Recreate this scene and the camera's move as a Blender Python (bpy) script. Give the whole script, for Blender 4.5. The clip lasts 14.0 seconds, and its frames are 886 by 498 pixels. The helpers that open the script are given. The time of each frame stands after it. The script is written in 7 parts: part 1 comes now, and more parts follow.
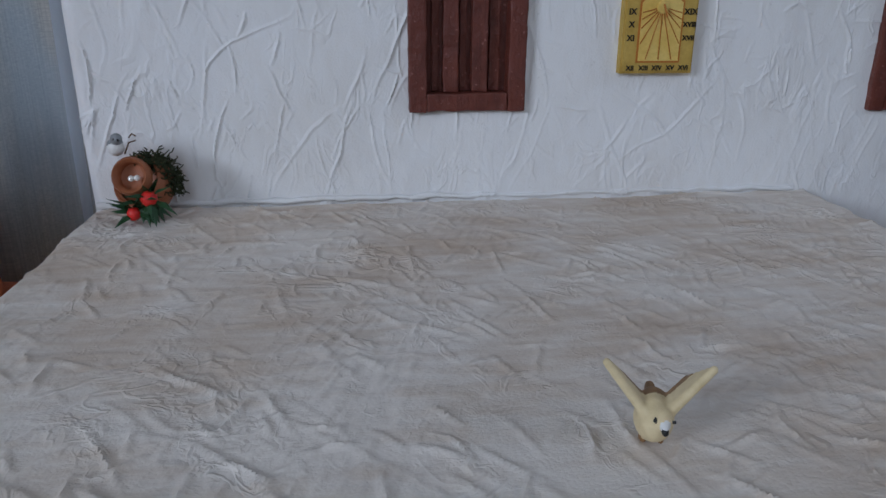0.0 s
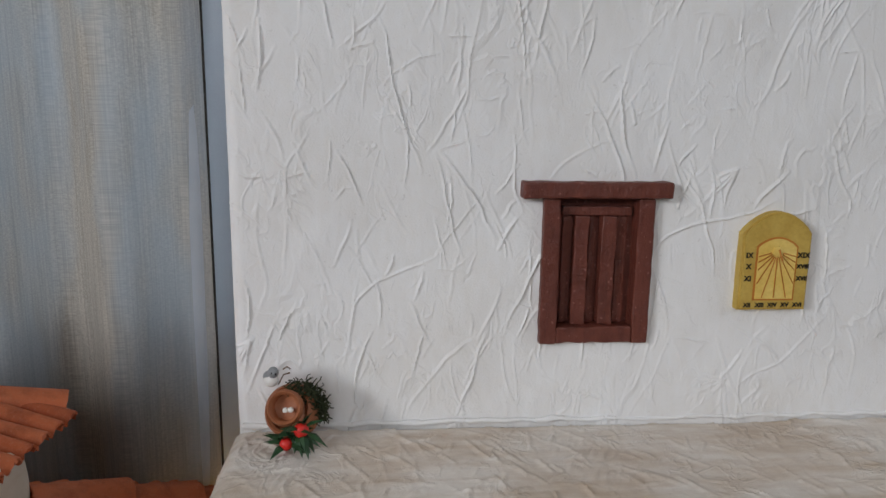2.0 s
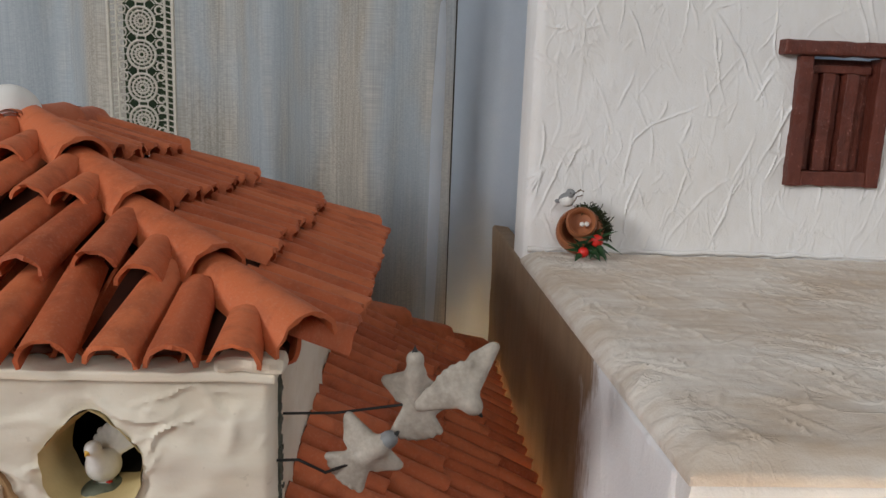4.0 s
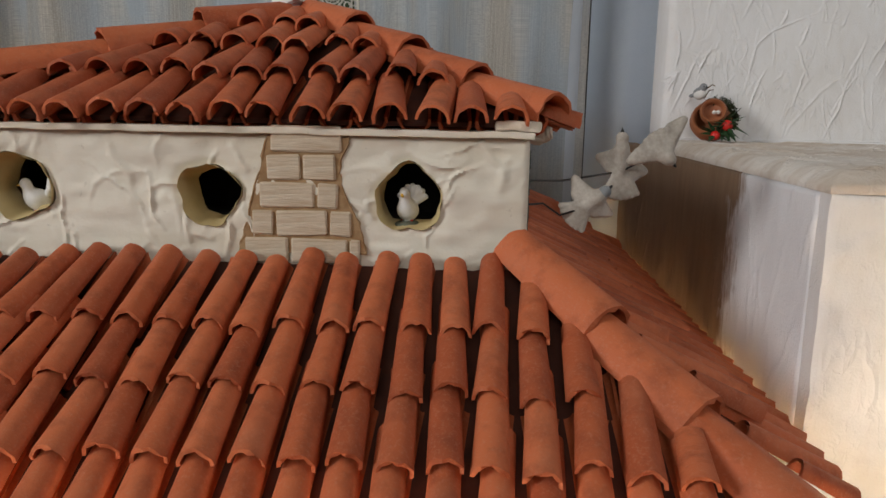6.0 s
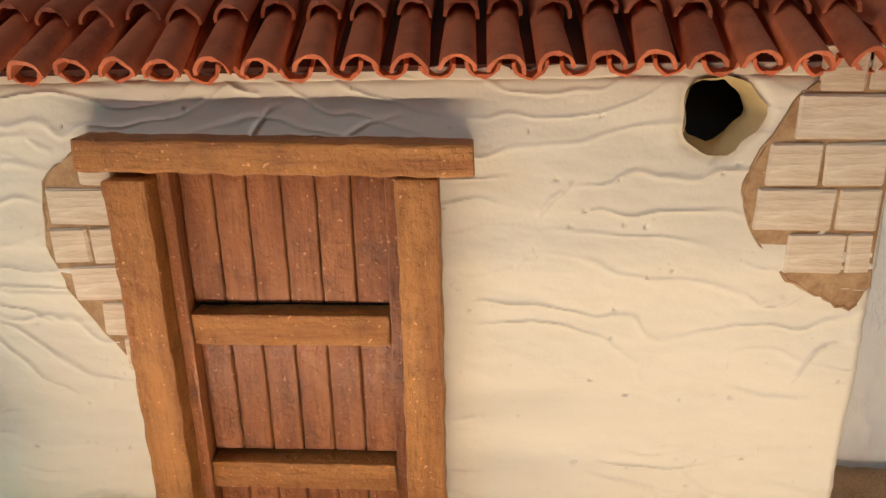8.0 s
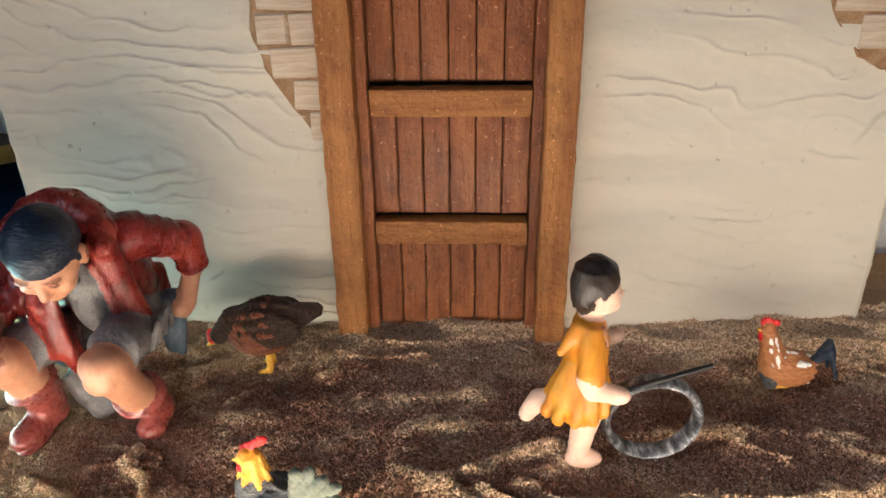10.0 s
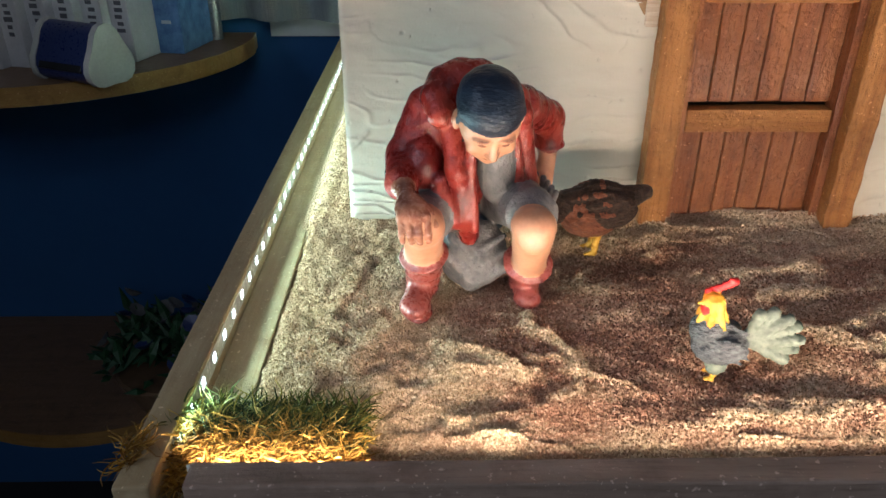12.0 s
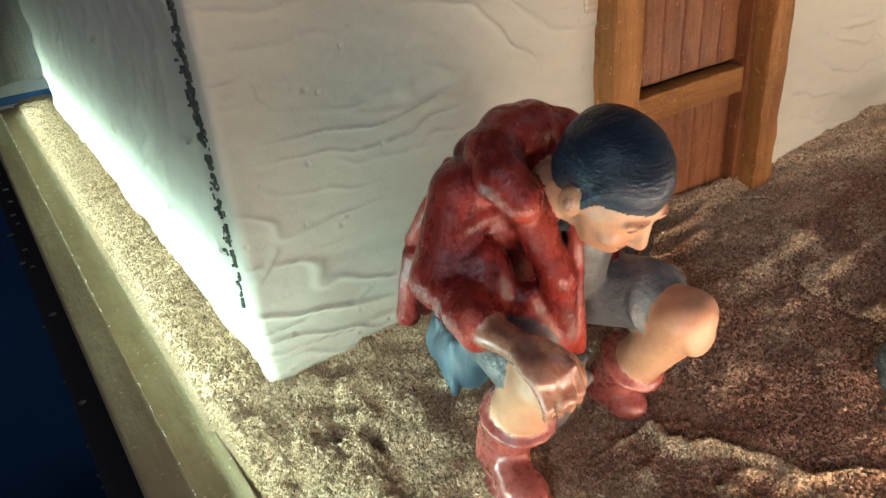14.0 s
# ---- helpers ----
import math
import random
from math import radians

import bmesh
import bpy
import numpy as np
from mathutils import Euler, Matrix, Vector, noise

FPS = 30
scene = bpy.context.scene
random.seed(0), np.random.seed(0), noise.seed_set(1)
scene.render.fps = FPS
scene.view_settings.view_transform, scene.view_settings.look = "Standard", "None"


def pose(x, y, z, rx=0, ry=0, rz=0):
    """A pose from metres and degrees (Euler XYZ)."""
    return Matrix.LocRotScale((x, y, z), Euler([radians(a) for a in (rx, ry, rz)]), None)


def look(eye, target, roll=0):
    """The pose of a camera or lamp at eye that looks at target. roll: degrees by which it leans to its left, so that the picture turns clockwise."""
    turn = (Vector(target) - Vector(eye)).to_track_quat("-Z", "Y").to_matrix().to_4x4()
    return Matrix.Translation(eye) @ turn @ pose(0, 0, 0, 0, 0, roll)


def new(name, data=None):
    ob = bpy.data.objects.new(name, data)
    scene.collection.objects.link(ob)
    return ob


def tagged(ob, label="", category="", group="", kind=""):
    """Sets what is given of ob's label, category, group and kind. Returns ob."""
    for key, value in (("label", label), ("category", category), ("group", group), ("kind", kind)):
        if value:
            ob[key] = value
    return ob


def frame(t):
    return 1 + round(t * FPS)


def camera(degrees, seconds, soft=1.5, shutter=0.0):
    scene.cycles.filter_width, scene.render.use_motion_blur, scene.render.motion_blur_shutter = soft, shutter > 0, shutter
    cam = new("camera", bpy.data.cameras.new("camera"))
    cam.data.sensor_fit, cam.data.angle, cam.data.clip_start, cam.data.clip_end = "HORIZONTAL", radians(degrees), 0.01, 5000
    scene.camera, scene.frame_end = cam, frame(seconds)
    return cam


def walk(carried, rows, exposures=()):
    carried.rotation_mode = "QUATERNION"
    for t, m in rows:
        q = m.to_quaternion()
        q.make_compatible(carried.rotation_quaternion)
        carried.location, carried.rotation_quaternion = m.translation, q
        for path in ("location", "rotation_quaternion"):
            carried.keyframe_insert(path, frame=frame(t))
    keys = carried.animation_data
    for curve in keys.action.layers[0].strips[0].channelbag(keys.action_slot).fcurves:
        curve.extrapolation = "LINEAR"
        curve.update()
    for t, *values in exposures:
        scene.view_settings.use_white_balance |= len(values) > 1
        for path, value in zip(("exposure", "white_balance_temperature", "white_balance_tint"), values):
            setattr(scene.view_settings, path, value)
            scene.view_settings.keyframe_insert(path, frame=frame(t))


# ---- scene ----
cam = camera(62.0, 14.0)
PATH = [
    (0, (-0.02, 0.018, 0.46), (0.2, 1.883, -0.229), 0.3),
    (0.5, (-0.013, 0.017, 0.502), (0.194, 1.921, -0.075), 0.5),
    (1, (-0.02, 0.015, 0.517), (0.191, 1.949, 0.05), 0.7),
    (1.5, (-0.047, 0.016, 0.524), (0.142, 1.966, 0.121), 0.7),
    (2, (-0.08, 0.018, 0.528), (0.08, 1.972, 0.132), 0.8),
    (2.5, (-0.125, 0.012, 0.506), (0.012, 1.971, 0.13), 1.5),
    (3, (-0.158, -0.013, 0.484), (-0.053, 1.938, 0.054), 1.8),
    (3.2, (-0.182, -0.021, 0.469), (-0.059, 1.933, 0.064), 2.1),
    (5.3, (-0.268, -0.145, 0.407), (-0.262, 1.822, 0.045), 1.8),
    (5.5, (-0.273, -0.158, 0.398), (-0.302, 1.808, 0.034), 1.5),
    (6, (-0.301, -0.177, 0.366), (-0.405, 1.784, -0.011), 1.1),
    (6.5, (-0.323, -0.187, 0.34), (-0.461, 1.762, -0.086), 0.6),
    (7, (-0.335, -0.204, 0.307), (-0.483, 1.721, -0.217), -0.3),
    (7.5, (-0.344, -0.218, 0.283), (-0.486, 1.675, -0.346), -0.8),
    (8, (-0.35, -0.23, 0.258), (-0.47, 1.654, -0.403), -1.1),
    (8.2, (-0.353, -0.232, 0.246), (-0.47, 1.643, -0.438), -1.2),
    (10.3, (-0.438, -0.331, 0.214), (-0.515, 1.474, -0.645), -0.7),
    (10.5, (-0.453, -0.334, 0.208), (-0.53, 1.469, -0.653), -0.7),
    (11, (-0.491, -0.349, 0.196), (-0.529, 1.434, -0.71), -0.3),
    (11.5, (-0.555, -0.364, 0.192), (-0.555, 1.41, -0.732), 0.1),
    (12, (-0.609, -0.356, 0.187), (-0.577, 1.416, -0.741), 0.2),
    (12.5, (-0.661, -0.296, 0.17), (-0.466, 1.465, -0.758), -0.5),
    (13, (-0.71, -0.24, 0.171), (-0.283, 1.479, -0.758), -1.9),
    (13.5, (-0.726, -0.207, 0.174), (0.011, 1.393, -0.772), -3.7),
    (14, (-0.716, -0.191, 0.176), (0.213, 1.3, -0.78), -4.9),
]
EXPOSURES = [(0.0, 0.68, 5450, 10), (0.5, 0.95, 6000, 10), (1.5, 1.06, 6300, 10), (2.5, 1.12, 6450, 10), (3.1, 1.22, 6550, 10), (5.3, 0.93, 6800, 10), (6.5, 0.78, 6700, 10), (7.0, 0.37, 6600, 10), (7.5, -0.03, 6450, 10), (8.2, -0.28, 5850, 10), (10.3, -0.55, 5400, 10), (12.0, -0.38, 5350, 10), (13.0, -0.38, 5400, 10), (14.0, -0.66, 5750, 10)]
DAY_SOUTH, DAY_WEST, DAY_EAST, DAY_BACK, WARM, COLD, ALLEY = 9.0, 22.0, 5.0, 1.9, 1.24, 0.81, 0.46
walk(cam, [(t, look(eye, target, roll)) for t, eye, target, roll in PATH], EXPOSURES)

# ---- world, sun and large lights ----
world = bpy.data.worlds.new("world")
scene.world = world
world.use_nodes = True
wn = world.node_tree.nodes
sky = wn.new("ShaderNodeTexSky")
sky.sky_type, sky.sun_disc = "NISHITA", False
sky.sun_elevation, sky.sun_rotation = radians(35), radians(150)
world.node_tree.links.new(sky.outputs[0], wn["Background"].inputs[0])
wn["Background"].inputs[1].default_value = 0.08


def area(name, eye, target, sx, sy, watts, colour, spread=180):
    data = bpy.data.lights.new(name, "AREA")
    data.shape, data.size, data.size_y, data.energy, data.color = "RECTANGLE", sx, sy, watts, colour
    data.spread = radians(spread)
    ob = new(name, data)
    ob.matrix_basis = look(eye, target)
    return ob


# daylight in the four window openings of the room
area("daylight_south", (-0.45, -2.90, 1.85), (-0.15, 0.1, 0.30), 1.3, 1.0, DAY_SOUTH, (1.0, 0.965, 0.92))
area("daylight_west", (-2.56, -1.45, 1.30), (-0.28, 0.15, 0.34), 0.75, 0.75, DAY_WEST, (0.97, 0.98, 1.0))
area("daylight_east", (2.36, -0.70, 1.75), (0.0, 0.2, 0.36), 0.9, 0.9, DAY_EAST, (0.97, 0.98, 1.0))
area("daylight_back", (-0.68, 0.80, 0.75), (-0.68, 0.0, 0.55), 0.95, 1.2, DAY_BACK, (0.93, 0.97, 1.0))
# warm strip along the inside of the front batten, and the cold strip on the left batten
front_lamp = area("warm_strip_light", (-0.400, -0.1700, 0.0095), (-0.400, 0.3, 0.39), 0.58, 0.006, WARM, (1.0, 0.75, 0.50), 150)
left_lamp = area("cold_strip_light", (-0.700, 0.19, 0.006), (-0.3, 0.19, 0.10), 0.70, 0.005, COLD, (0.70, 1.0, 0.81), 132)
left_lamp.matrix_basis = Matrix.Translation((-0.6970, 0.19, 0.0122)) @ Euler((0, radians(-97), 0)).to_matrix().to_4x4() @ pose(0, 0, 0, 0, 0, 90)
alley_lamp = area("alley_strip_light", (-0.186, 0.33, 0.03), (-0.186, 0.33, 1), 0.02, 0.44, ALLEY, (1.0, 0.66, 0.30))

# ---- helpers for meshes ----
LATTICE = np.random.default_rng(3).random((256, 256)).astype(np.float32)


def vnoise(x, y, seed=0):
    """Smooth value noise from -1 to 1, for arrays."""
    x = np.asarray(x) + 17.3 * seed
    y = np.asarray(y) + 9.1 * seed
    xi, yi = np.floor(x).astype(int), np.floor(y).astype(int)
    fx, fy = x - xi, y - yi
    fx, fy = fx * fx * (3 - 2 * fx), fy * fy * (3 - 2 * fy)
    g = lambda i, j: LATTICE[(xi + i) % 256, (yi + j) % 256]
    a = g(0, 0) * (1 - fx) + g(1, 0) * fx
    b = g(0, 1) * (1 - fx) + g(1, 1) * fx
    return (a * (1 - fy) + b * fy) * 2 - 1


def fbm(x, y, octaves=4, seed=0):
    out, amp = 0.0, 1.0
    for k in range(octaves):
        out = out + amp * vnoise(x * 2 ** k, y * 2 ** k, seed + k)
        amp *= 0.5
    return out


def mesh_np(name, verts, quads, mat, smooth=True):
    """A mesh from numpy arrays of vertices and quads."""
    me = bpy.data.meshes.new(name)
    verts, quads = np.asarray(verts, np.float32), np.asarray(quads, np.int32)
    n, k = quads.shape
    me.vertices.add(len(verts))
    me.vertices.foreach_set("co", verts.ravel())
    me.loops.add(n * k)
    me.loops.foreach_set("vertex_index", quads.ravel())
    me.polygons.add(n)
    me.polygons.foreach_set("loop_start", np.arange(0, n * k, k, dtype=np.int32))
    me.polygons.foreach_set("use_smooth", np.full(n, smooth))
    me.update(calc_edges=True)
    me.validate()
    for m in mat if isinstance(mat, (list, tuple)) else [mat]:
        me.materials.append(m)
    return me


def under(ob, parent):
    if parent is not None:
        ob.parent = parent
        ob.matrix_parent_inverse = parent.matrix_basis.inverted()
    return ob


def part(name, bm, material, parent=None, label="", smooth=None):
    """Links a bmesh as one mesh object under a thing or a part."""
    me = bpy.data.meshes.new(name)
    bmesh.ops.recalc_face_normals(bm, faces=bm.faces)
    bm.to_mesh(me)
    bm.free()
    me.materials.append(material)
    if smooth is not None:
        me.polygons.foreach_set("use_smooth", np.full(len(me.polygons), True))
        me.set_sharp_from_angle(angle=radians(smooth))
    ob = under(new(name, me), parent)
    return tagged(ob, label)


def piece(name, me, m, parent=None, label=""):
    ob = new(name, me)
    ob.matrix_basis = m
    return tagged(under(ob, parent), label)


def empty(name, at, label="", category="", group="", kind=""):
    ob = new(name)
    ob.empty_display_size = 0.01
    ob.matrix_basis = Matrix.Translation(at)
    return tagged(ob, label, category, group, kind)


def bm_box(x0, x1, y0, y1, z0, z1, bevel=0.0, seg=2, bm=None, m=None, rough=0.0, cuts=0):
    """A box, bevelled, with slightly uneven faces where rough is given."""
    own = bmesh.new()
    bmesh.ops.create_cube(own, size=1)
    for v in own.verts:
        v.co = ((x0, x1)[v.co.x > 0], (y0, y1)[v.co.y > 0], (z0, z1)[v.co.z > 0])
    if bevel:
        bmesh.ops.bevel(own, geom=own.edges[:], offset=bevel, segments=seg, affect="EDGES", profile=0.6)
    if cuts:
        longest = max(x1 - x0, y1 - y0, z1 - z0)
        axis = [x1 - x0, y1 - y0, z1 - z0].index(longest)
        es = [e for e in own.edges if abs((e.verts[0].co - e.verts[1].co)[axis]) > 0.6 * longest]
        bmesh.ops.subdivide_edges(own, edges=es, cuts=cuts, use_grid_fill=True)
    if rough:
        for v in own.verts:
            p = v.co * 140
            v.co += rough * Vector((noise.noise(p), noise.noise(p + Vector((9, 0, 0))), noise.noise(p + Vector((0, 9, 0)))))
    if m is not None:
        own.transform(m)
    if bm is None:
        return own
    me = bpy.data.meshes.new("tmp")
    own.to_mesh(me)
    own.free()
    bm.from_mesh(me)
    bpy.data.meshes.remove(me)
    return bm


def bm_lathe(profile, segs=24, m=None):
    """A turned body from (radius, height) pairs."""
    bm = bmesh.new()
    rings = []
    for r, z in profile:
        rings.append([bm.verts.new((r * math.cos(2 * math.pi * k / segs), r * math.sin(2 * math.pi * k / segs), z)) for k in range(segs)])
    for a, b in zip(rings, rings[1:]):
        for k in range(segs):
            bm.faces.new((a[k], a[(k + 1) % segs], b[(k + 1) % segs], b[k]))
    for ring in (rings[0], rings[-1]):
        if (ring[0].co - ring[1].co).length > 1e-6:
            bm.faces.new(ring)
    bmesh.ops.remove_doubles(bm, verts=bm.verts, dist=1e-6)
    if m is not None:
        bm.transform(m)
    return bm


def bm_tube(points, radius, segs=8, bm=None, closed=False, flat=1.0):
    """A tube along points; radius is a number or one for each point."""
    bm = bm or bmesh.new()
    pts = [Vector(p) for p in points]
    rad = radius if isinstance(radius, (list, tuple)) else [radius] * len(pts)
    rings, up = [], Vector((0.13, 0.31, 0.94))
    for i, p in enumerate(pts):
        a = pts[i - 1] if (i or closed) else p
        b = pts[(i + 1) % len(pts)] if (i + 1 < len(pts) or closed) else p
        t = (b - a).normalized()
        s = t.cross(up).normalized()
        w = s.cross(t)
        rings.append([bm.verts.new(p + rad[i] * (math.cos(q) * s + flat * math.sin(q) * w)) for q in (2 * math.pi * k / segs for k in range(segs))])
    pairs = list(zip(rings, rings[1:])) + ([(rings[-1], rings[0])] if closed else [])
    for a, b in pairs:
        for k in range(segs):
            bm.faces.new((a[k], a[(k + 1) % segs], b[(k + 1) % segs], b[k]))
    if not closed:
        bm.faces.new(rings[0])
        bm.faces.new(rings[-1])
    return bm


# ---- materials ----
class Nodes:
    """Short forms for building a node material."""

    def __init__(self, name):
        self.mat = bpy.data.materials.new(name)
        self.mat.use_nodes = True
        self.t = self.mat.node_tree
        self.p = self.t.nodes["Principled BSDF"]
        self.out = self.t.nodes["Material Output"]
        self.tc = self.t.nodes.new("ShaderNodeTexCoord")

    def link(self, a, b):
        self.t.links.new(a, b)

    def coord(self, sx=1, sy=1, sz=1, rot=(0, 0, 0)):
        m = self.t.nodes.new("ShaderNodeMapping")
        m.inputs["Scale"].default_value = (sx, sy, sz)
        m.inputs["Rotation"].default_value = rot
        self.link(self.tc.outputs["Object"], m.inputs[0])
        return m.outputs[0]

    def noise(self, vec, scale, detail=4, rough=0.55, w=None, distort=0.0):
        n = self.t.nodes.new("ShaderNodeTexNoise")
        n.inputs["Scale"].default_value, n.inputs["Detail"].default_value = scale, detail
        n.inputs["Roughness"].default_value, n.inputs["Distortion"].default_value = rough, distort
        self.link(vec, n.inputs["Vector"])
        if w is not None:
            n.noise_dimensions = "4D"
            self.link(w, n.inputs["W"])
        return n.outputs[0]

    def math(self, op, a, b=0.5, clamp=False):
        n = self.t.nodes.new("ShaderNodeMath")
        n.operation, n.use_clamp = op, clamp
        for k, v in enumerate((a, b)):
            if isinstance(v, (int, float)):
                n.inputs[k].default_value = v
            else:
                self.link(v, n.inputs[k])
        return n.outputs[0]

    def ramp(self, fac, stops):
        n = self.t.nodes.new("ShaderNodeValToRGB")
        while len(n.color_ramp.elements) < len(stops):
            n.color_ramp.elements.new(0.5)
        for e, (pos, col) in zip(n.color_ramp.elements, stops):
            e.position = pos
            e.color = (*col, 1) if isinstance(col, tuple) else (col, col, col, 1)
        self.link(fac, n.inputs[0])
        return n.outputs[0]

    def mix(self, fac, a, b, blend="MIX"):
        n = self.t.nodes.new("ShaderNodeMix")
        n.data_type, n.blend_type = "RGBA", blend
        for sock, v in ((n.inputs["Factor"], fac), (n.inputs[6], a), (n.inputs[7], b)):
            if isinstance(v, tuple):
                sock.default_value = (*v, 1)
            elif isinstance(v, (int, float)):
                sock.default_value = v
            else:
                self.link(v, sock)
        return n.outputs[2]

    def random(self):
        n = self.t.nodes.new("ShaderNodeObjectInfo")
        return n.outputs["Random"]

    def island(self):
        return self.t.nodes.new("ShaderNodeNewGeometry").outputs["Random Per Island"]

    def finish(self, colour, rough, bump=None, strength=0.4, distance=0.001, metal=0.0, spec=0.5, coat=0.0):
        for sock, v in ((self.p.inputs["Base Color"], colour), (self.p.inputs["Roughness"], rough)):
            if isinstance(v, tuple):
                sock.default_value = (*v, 1)
            elif isinstance(v, (int, float)):
                sock.default_value = v
            else:
                self.link(v, sock)
        self.p.inputs["Metallic"].default_value = metal
        self.p.inputs["Specular IOR Level"].default_value = spec
        self.p.inputs["Coat Weight"].default_value = coat
        self.p.inputs["Coat Roughness"].default_value = 0.25
        if bump is not None:
            b = self.t.nodes.new("ShaderNodeBump")
            b.inputs["Strength"].default_value, b.inputs["Distance"].default_value = strength, distance
            self.link(bump, b.inputs["Height"])
            self.link(b.outputs[0], self.p.inputs["Normal"])
        return self.mat


def painted(name, a, b, rough=0.5, scale=60, fine=400, strength=0.25, spec=0.4, coat=0.0, metal=0.0, sx=1, sy=1, sz=1, dist=0.0006):
    """Two-tone surface: patches at one scale, grain at another."""
    k = Nodes(name)
    c = k.coord(sx, sy, sz)
    big, grain = k.noise(c, scale, 5), k.noise(c, fine, 3)
    col = k.mix(k.ramp(big, [(0.35, 0.0), (0.68, 1.0)]), a, b)
    col = k.mix(0.35, col, k.mix(grain, tuple(0.6 * v for v in a), tuple(min(1, 1.35 * v) for v in b)))
    r = k.math("ADD", k.math("MULTIPLY", grain, 0.25), rough - 0.12)
    return k.finish(col, r, k.math("ADD", big, k.math("MULTIPLY", grain, 0.6)), strength, dist, metal, spec, coat)


def plaster(name, clean, stain, amount, streak=(1, 1, 1), rough=0.8, fine=900, fstr=0.3, crumple=0.0):
    """Painted plaster or paper, with stains and fine grain."""
    k = Nodes(name)
    c = k.coord()
    s1, s2 = k.noise(c, 14, 6, 0.6), k.noise(k.coord(*streak), 55, 5, 0.6)
    grime = k.math("MULTIPLY", k.ramp(k.math("ADD", k.math("MULTIPLY", s1, 0.6), k.math("MULTIPLY", s2, 0.4)), [(0.42, 0.0), (0.66, 1.0)]), amount)
    speck = k.ramp(k.noise(c, 300, 2), [(0.70, 0.0), (0.76, 1.0)])
    col = k.mix(grime, clean, stain)
    col = k.mix(k.math("MULTIPLY", speck, 0.22), col, tuple(0.55 * v for v in stain))
    g = k.noise(c, fine, 4)
    bump = k.math("ADD", g, k.math("MULTIPLY", s2, 1.2))
    if crumple:
        # thin creases where two noises cross their middle value
        for sc, seed, wgt in ((22, (0.3, 0, 0.2), 1.3), (38, (0, 0.7, 1.1), 1.0), (75, (1.3, 0.2, 0), 0.35)):
            n = k.noise(k.coord(1.5, 1.5, 0.8, seed), sc, 3, 0.5, None, 0.8)
            line = k.math("SUBTRACT", 1.0, k.math("MULTIPLY", k.math("ABSOLUTE", k.math("SUBTRACT", n, 0.5)), 22.0), True)
            gate = k.ramp(k.noise(k.coord(1, 1, 1, (0, 0, 2.0)), sc * 0.7, 2), [(0.52, 0.0), (0.64, 1.0)])
            bump = k.math("ADD", bump, k.math("MULTIPLY", k.math("MULTIPLY", line, gate), crumple * wgt))
    return k.finish(col, k.math("ADD", k.math("MULTIPLY", g, 0.2), rough - 0.1), bump, fstr, 0.0006, 0, 0.3)


M_PAPER = plaster("white_painted_paper", (0.80, 0.80, 0.80), (0.66, 0.62, 0.56), 0.36, (3, 3, 1), 0.62, 900, 0.34, crumple=2.6)
M_TERRACE = plaster("stained_white_paper", (0.74, 0.69, 0.63), (0.50, 0.38, 0.27), 0.85, (0.5, 2.4, 2), 0.74, 900, 0.40, crumple=2.2)
k = Nodes("half_painted_brown_card")
c = k.coord()
sep = k.t.nodes.new("ShaderNodeSeparateXYZ")
k.link(k.tc.outputs["Object"], sep.inputs[0])
brush = k.math("ADD", k.math("MULTIPLY", k.math("SUBTRACT", k.noise(c, 24, 5, 0.6), 0.5), 3.2), k.math("MULTIPLY", k.math("SUBTRACT", k.noise(k.coord(1, 5, 0.5), 90, 4), 0.5), 1.2))
bare = k.math("ADD", k.math("ADD", k.math("MULTIPLY", k.math("SUBTRACT", sep.outputs[1], 0.226), 40.0), brush), 0.5, True)
paint = k.mix(k.noise(c, 60, 4), (0.72, 0.72, 0.74), (0.80, 0.80, 0.81))
card = k.mix(k.noise(k.coord(1, 3, 0.6), 40, 5, 0.6), (0.20, 0.125, 0.075), (0.36, 0.25, 0.165))
M_SIDE = k.finish(k.mix(k.ramp(bare, [(0.15, 0.0), (0.85, 1.0)]), paint, card), 0.66, k.math("ADD", k.noise(k.coord(1, 3, 0.5), 300, 4), k.noise(c, 900, 3)), 0.35, 0.0006, 0, 0.3)
M_STUCCO = plaster("cream_stucco", (0.66, 0.61, 0.50), (0.55, 0.48, 0.365), 0.32, (0.6, 1, 3), 0.56, 700, 0.25)
M_TOWER = plaster("ivory_stucco", (0.78, 0.73, 0.62), (0.58, 0.48, 0.34), 0.60, (0.4, 1, 2), 0.58, 600, 0.3)
M_HOLE = plaster("yellowed_filler", (0.62, 0.50, 0.26), (0.42, 0.30, 0.12), 0.6)
# near-black: shade inside holes and door gaps as colour, also the window seal
M_DARK = painted("inner_shade_and_seal", (0.02, 0.017, 0.014), (0.035, 0.03, 0.025), 0.9)

k = Nodes("terracotta")
c, rnd = k.coord(), k.random()
w = k.math("MULTIPLY", rnd, 40.0)
n1, n2 = k.noise(c, 90, 5, 0.6, w), k.noise(c, 900, 3, 0.6, w)
tone = k.ramp(rnd, [(0.0, (0.40, 0.090, 0.034)), (0.5, (0.51, 0.125, 0.047)), (1.0, (0.60, 0.163, 0.065))])
col = k.mix(k.ramp(n1, [(0.48, 0.0), (0.74, 0.55)]), tone, (0.16, 0.040, 0.020))
col = k.mix(k.ramp(n2, [(0.52, 0.0), (0.78, 0.45)]), col, (0.56, 0.26, 0.16))
col = k.mix(k.ramp(k.noise(c, 30, 3, 0.6, w), [(0.52, 0.0), (0.70, 0.4)]), col, (0.56, 0.20, 0.10))
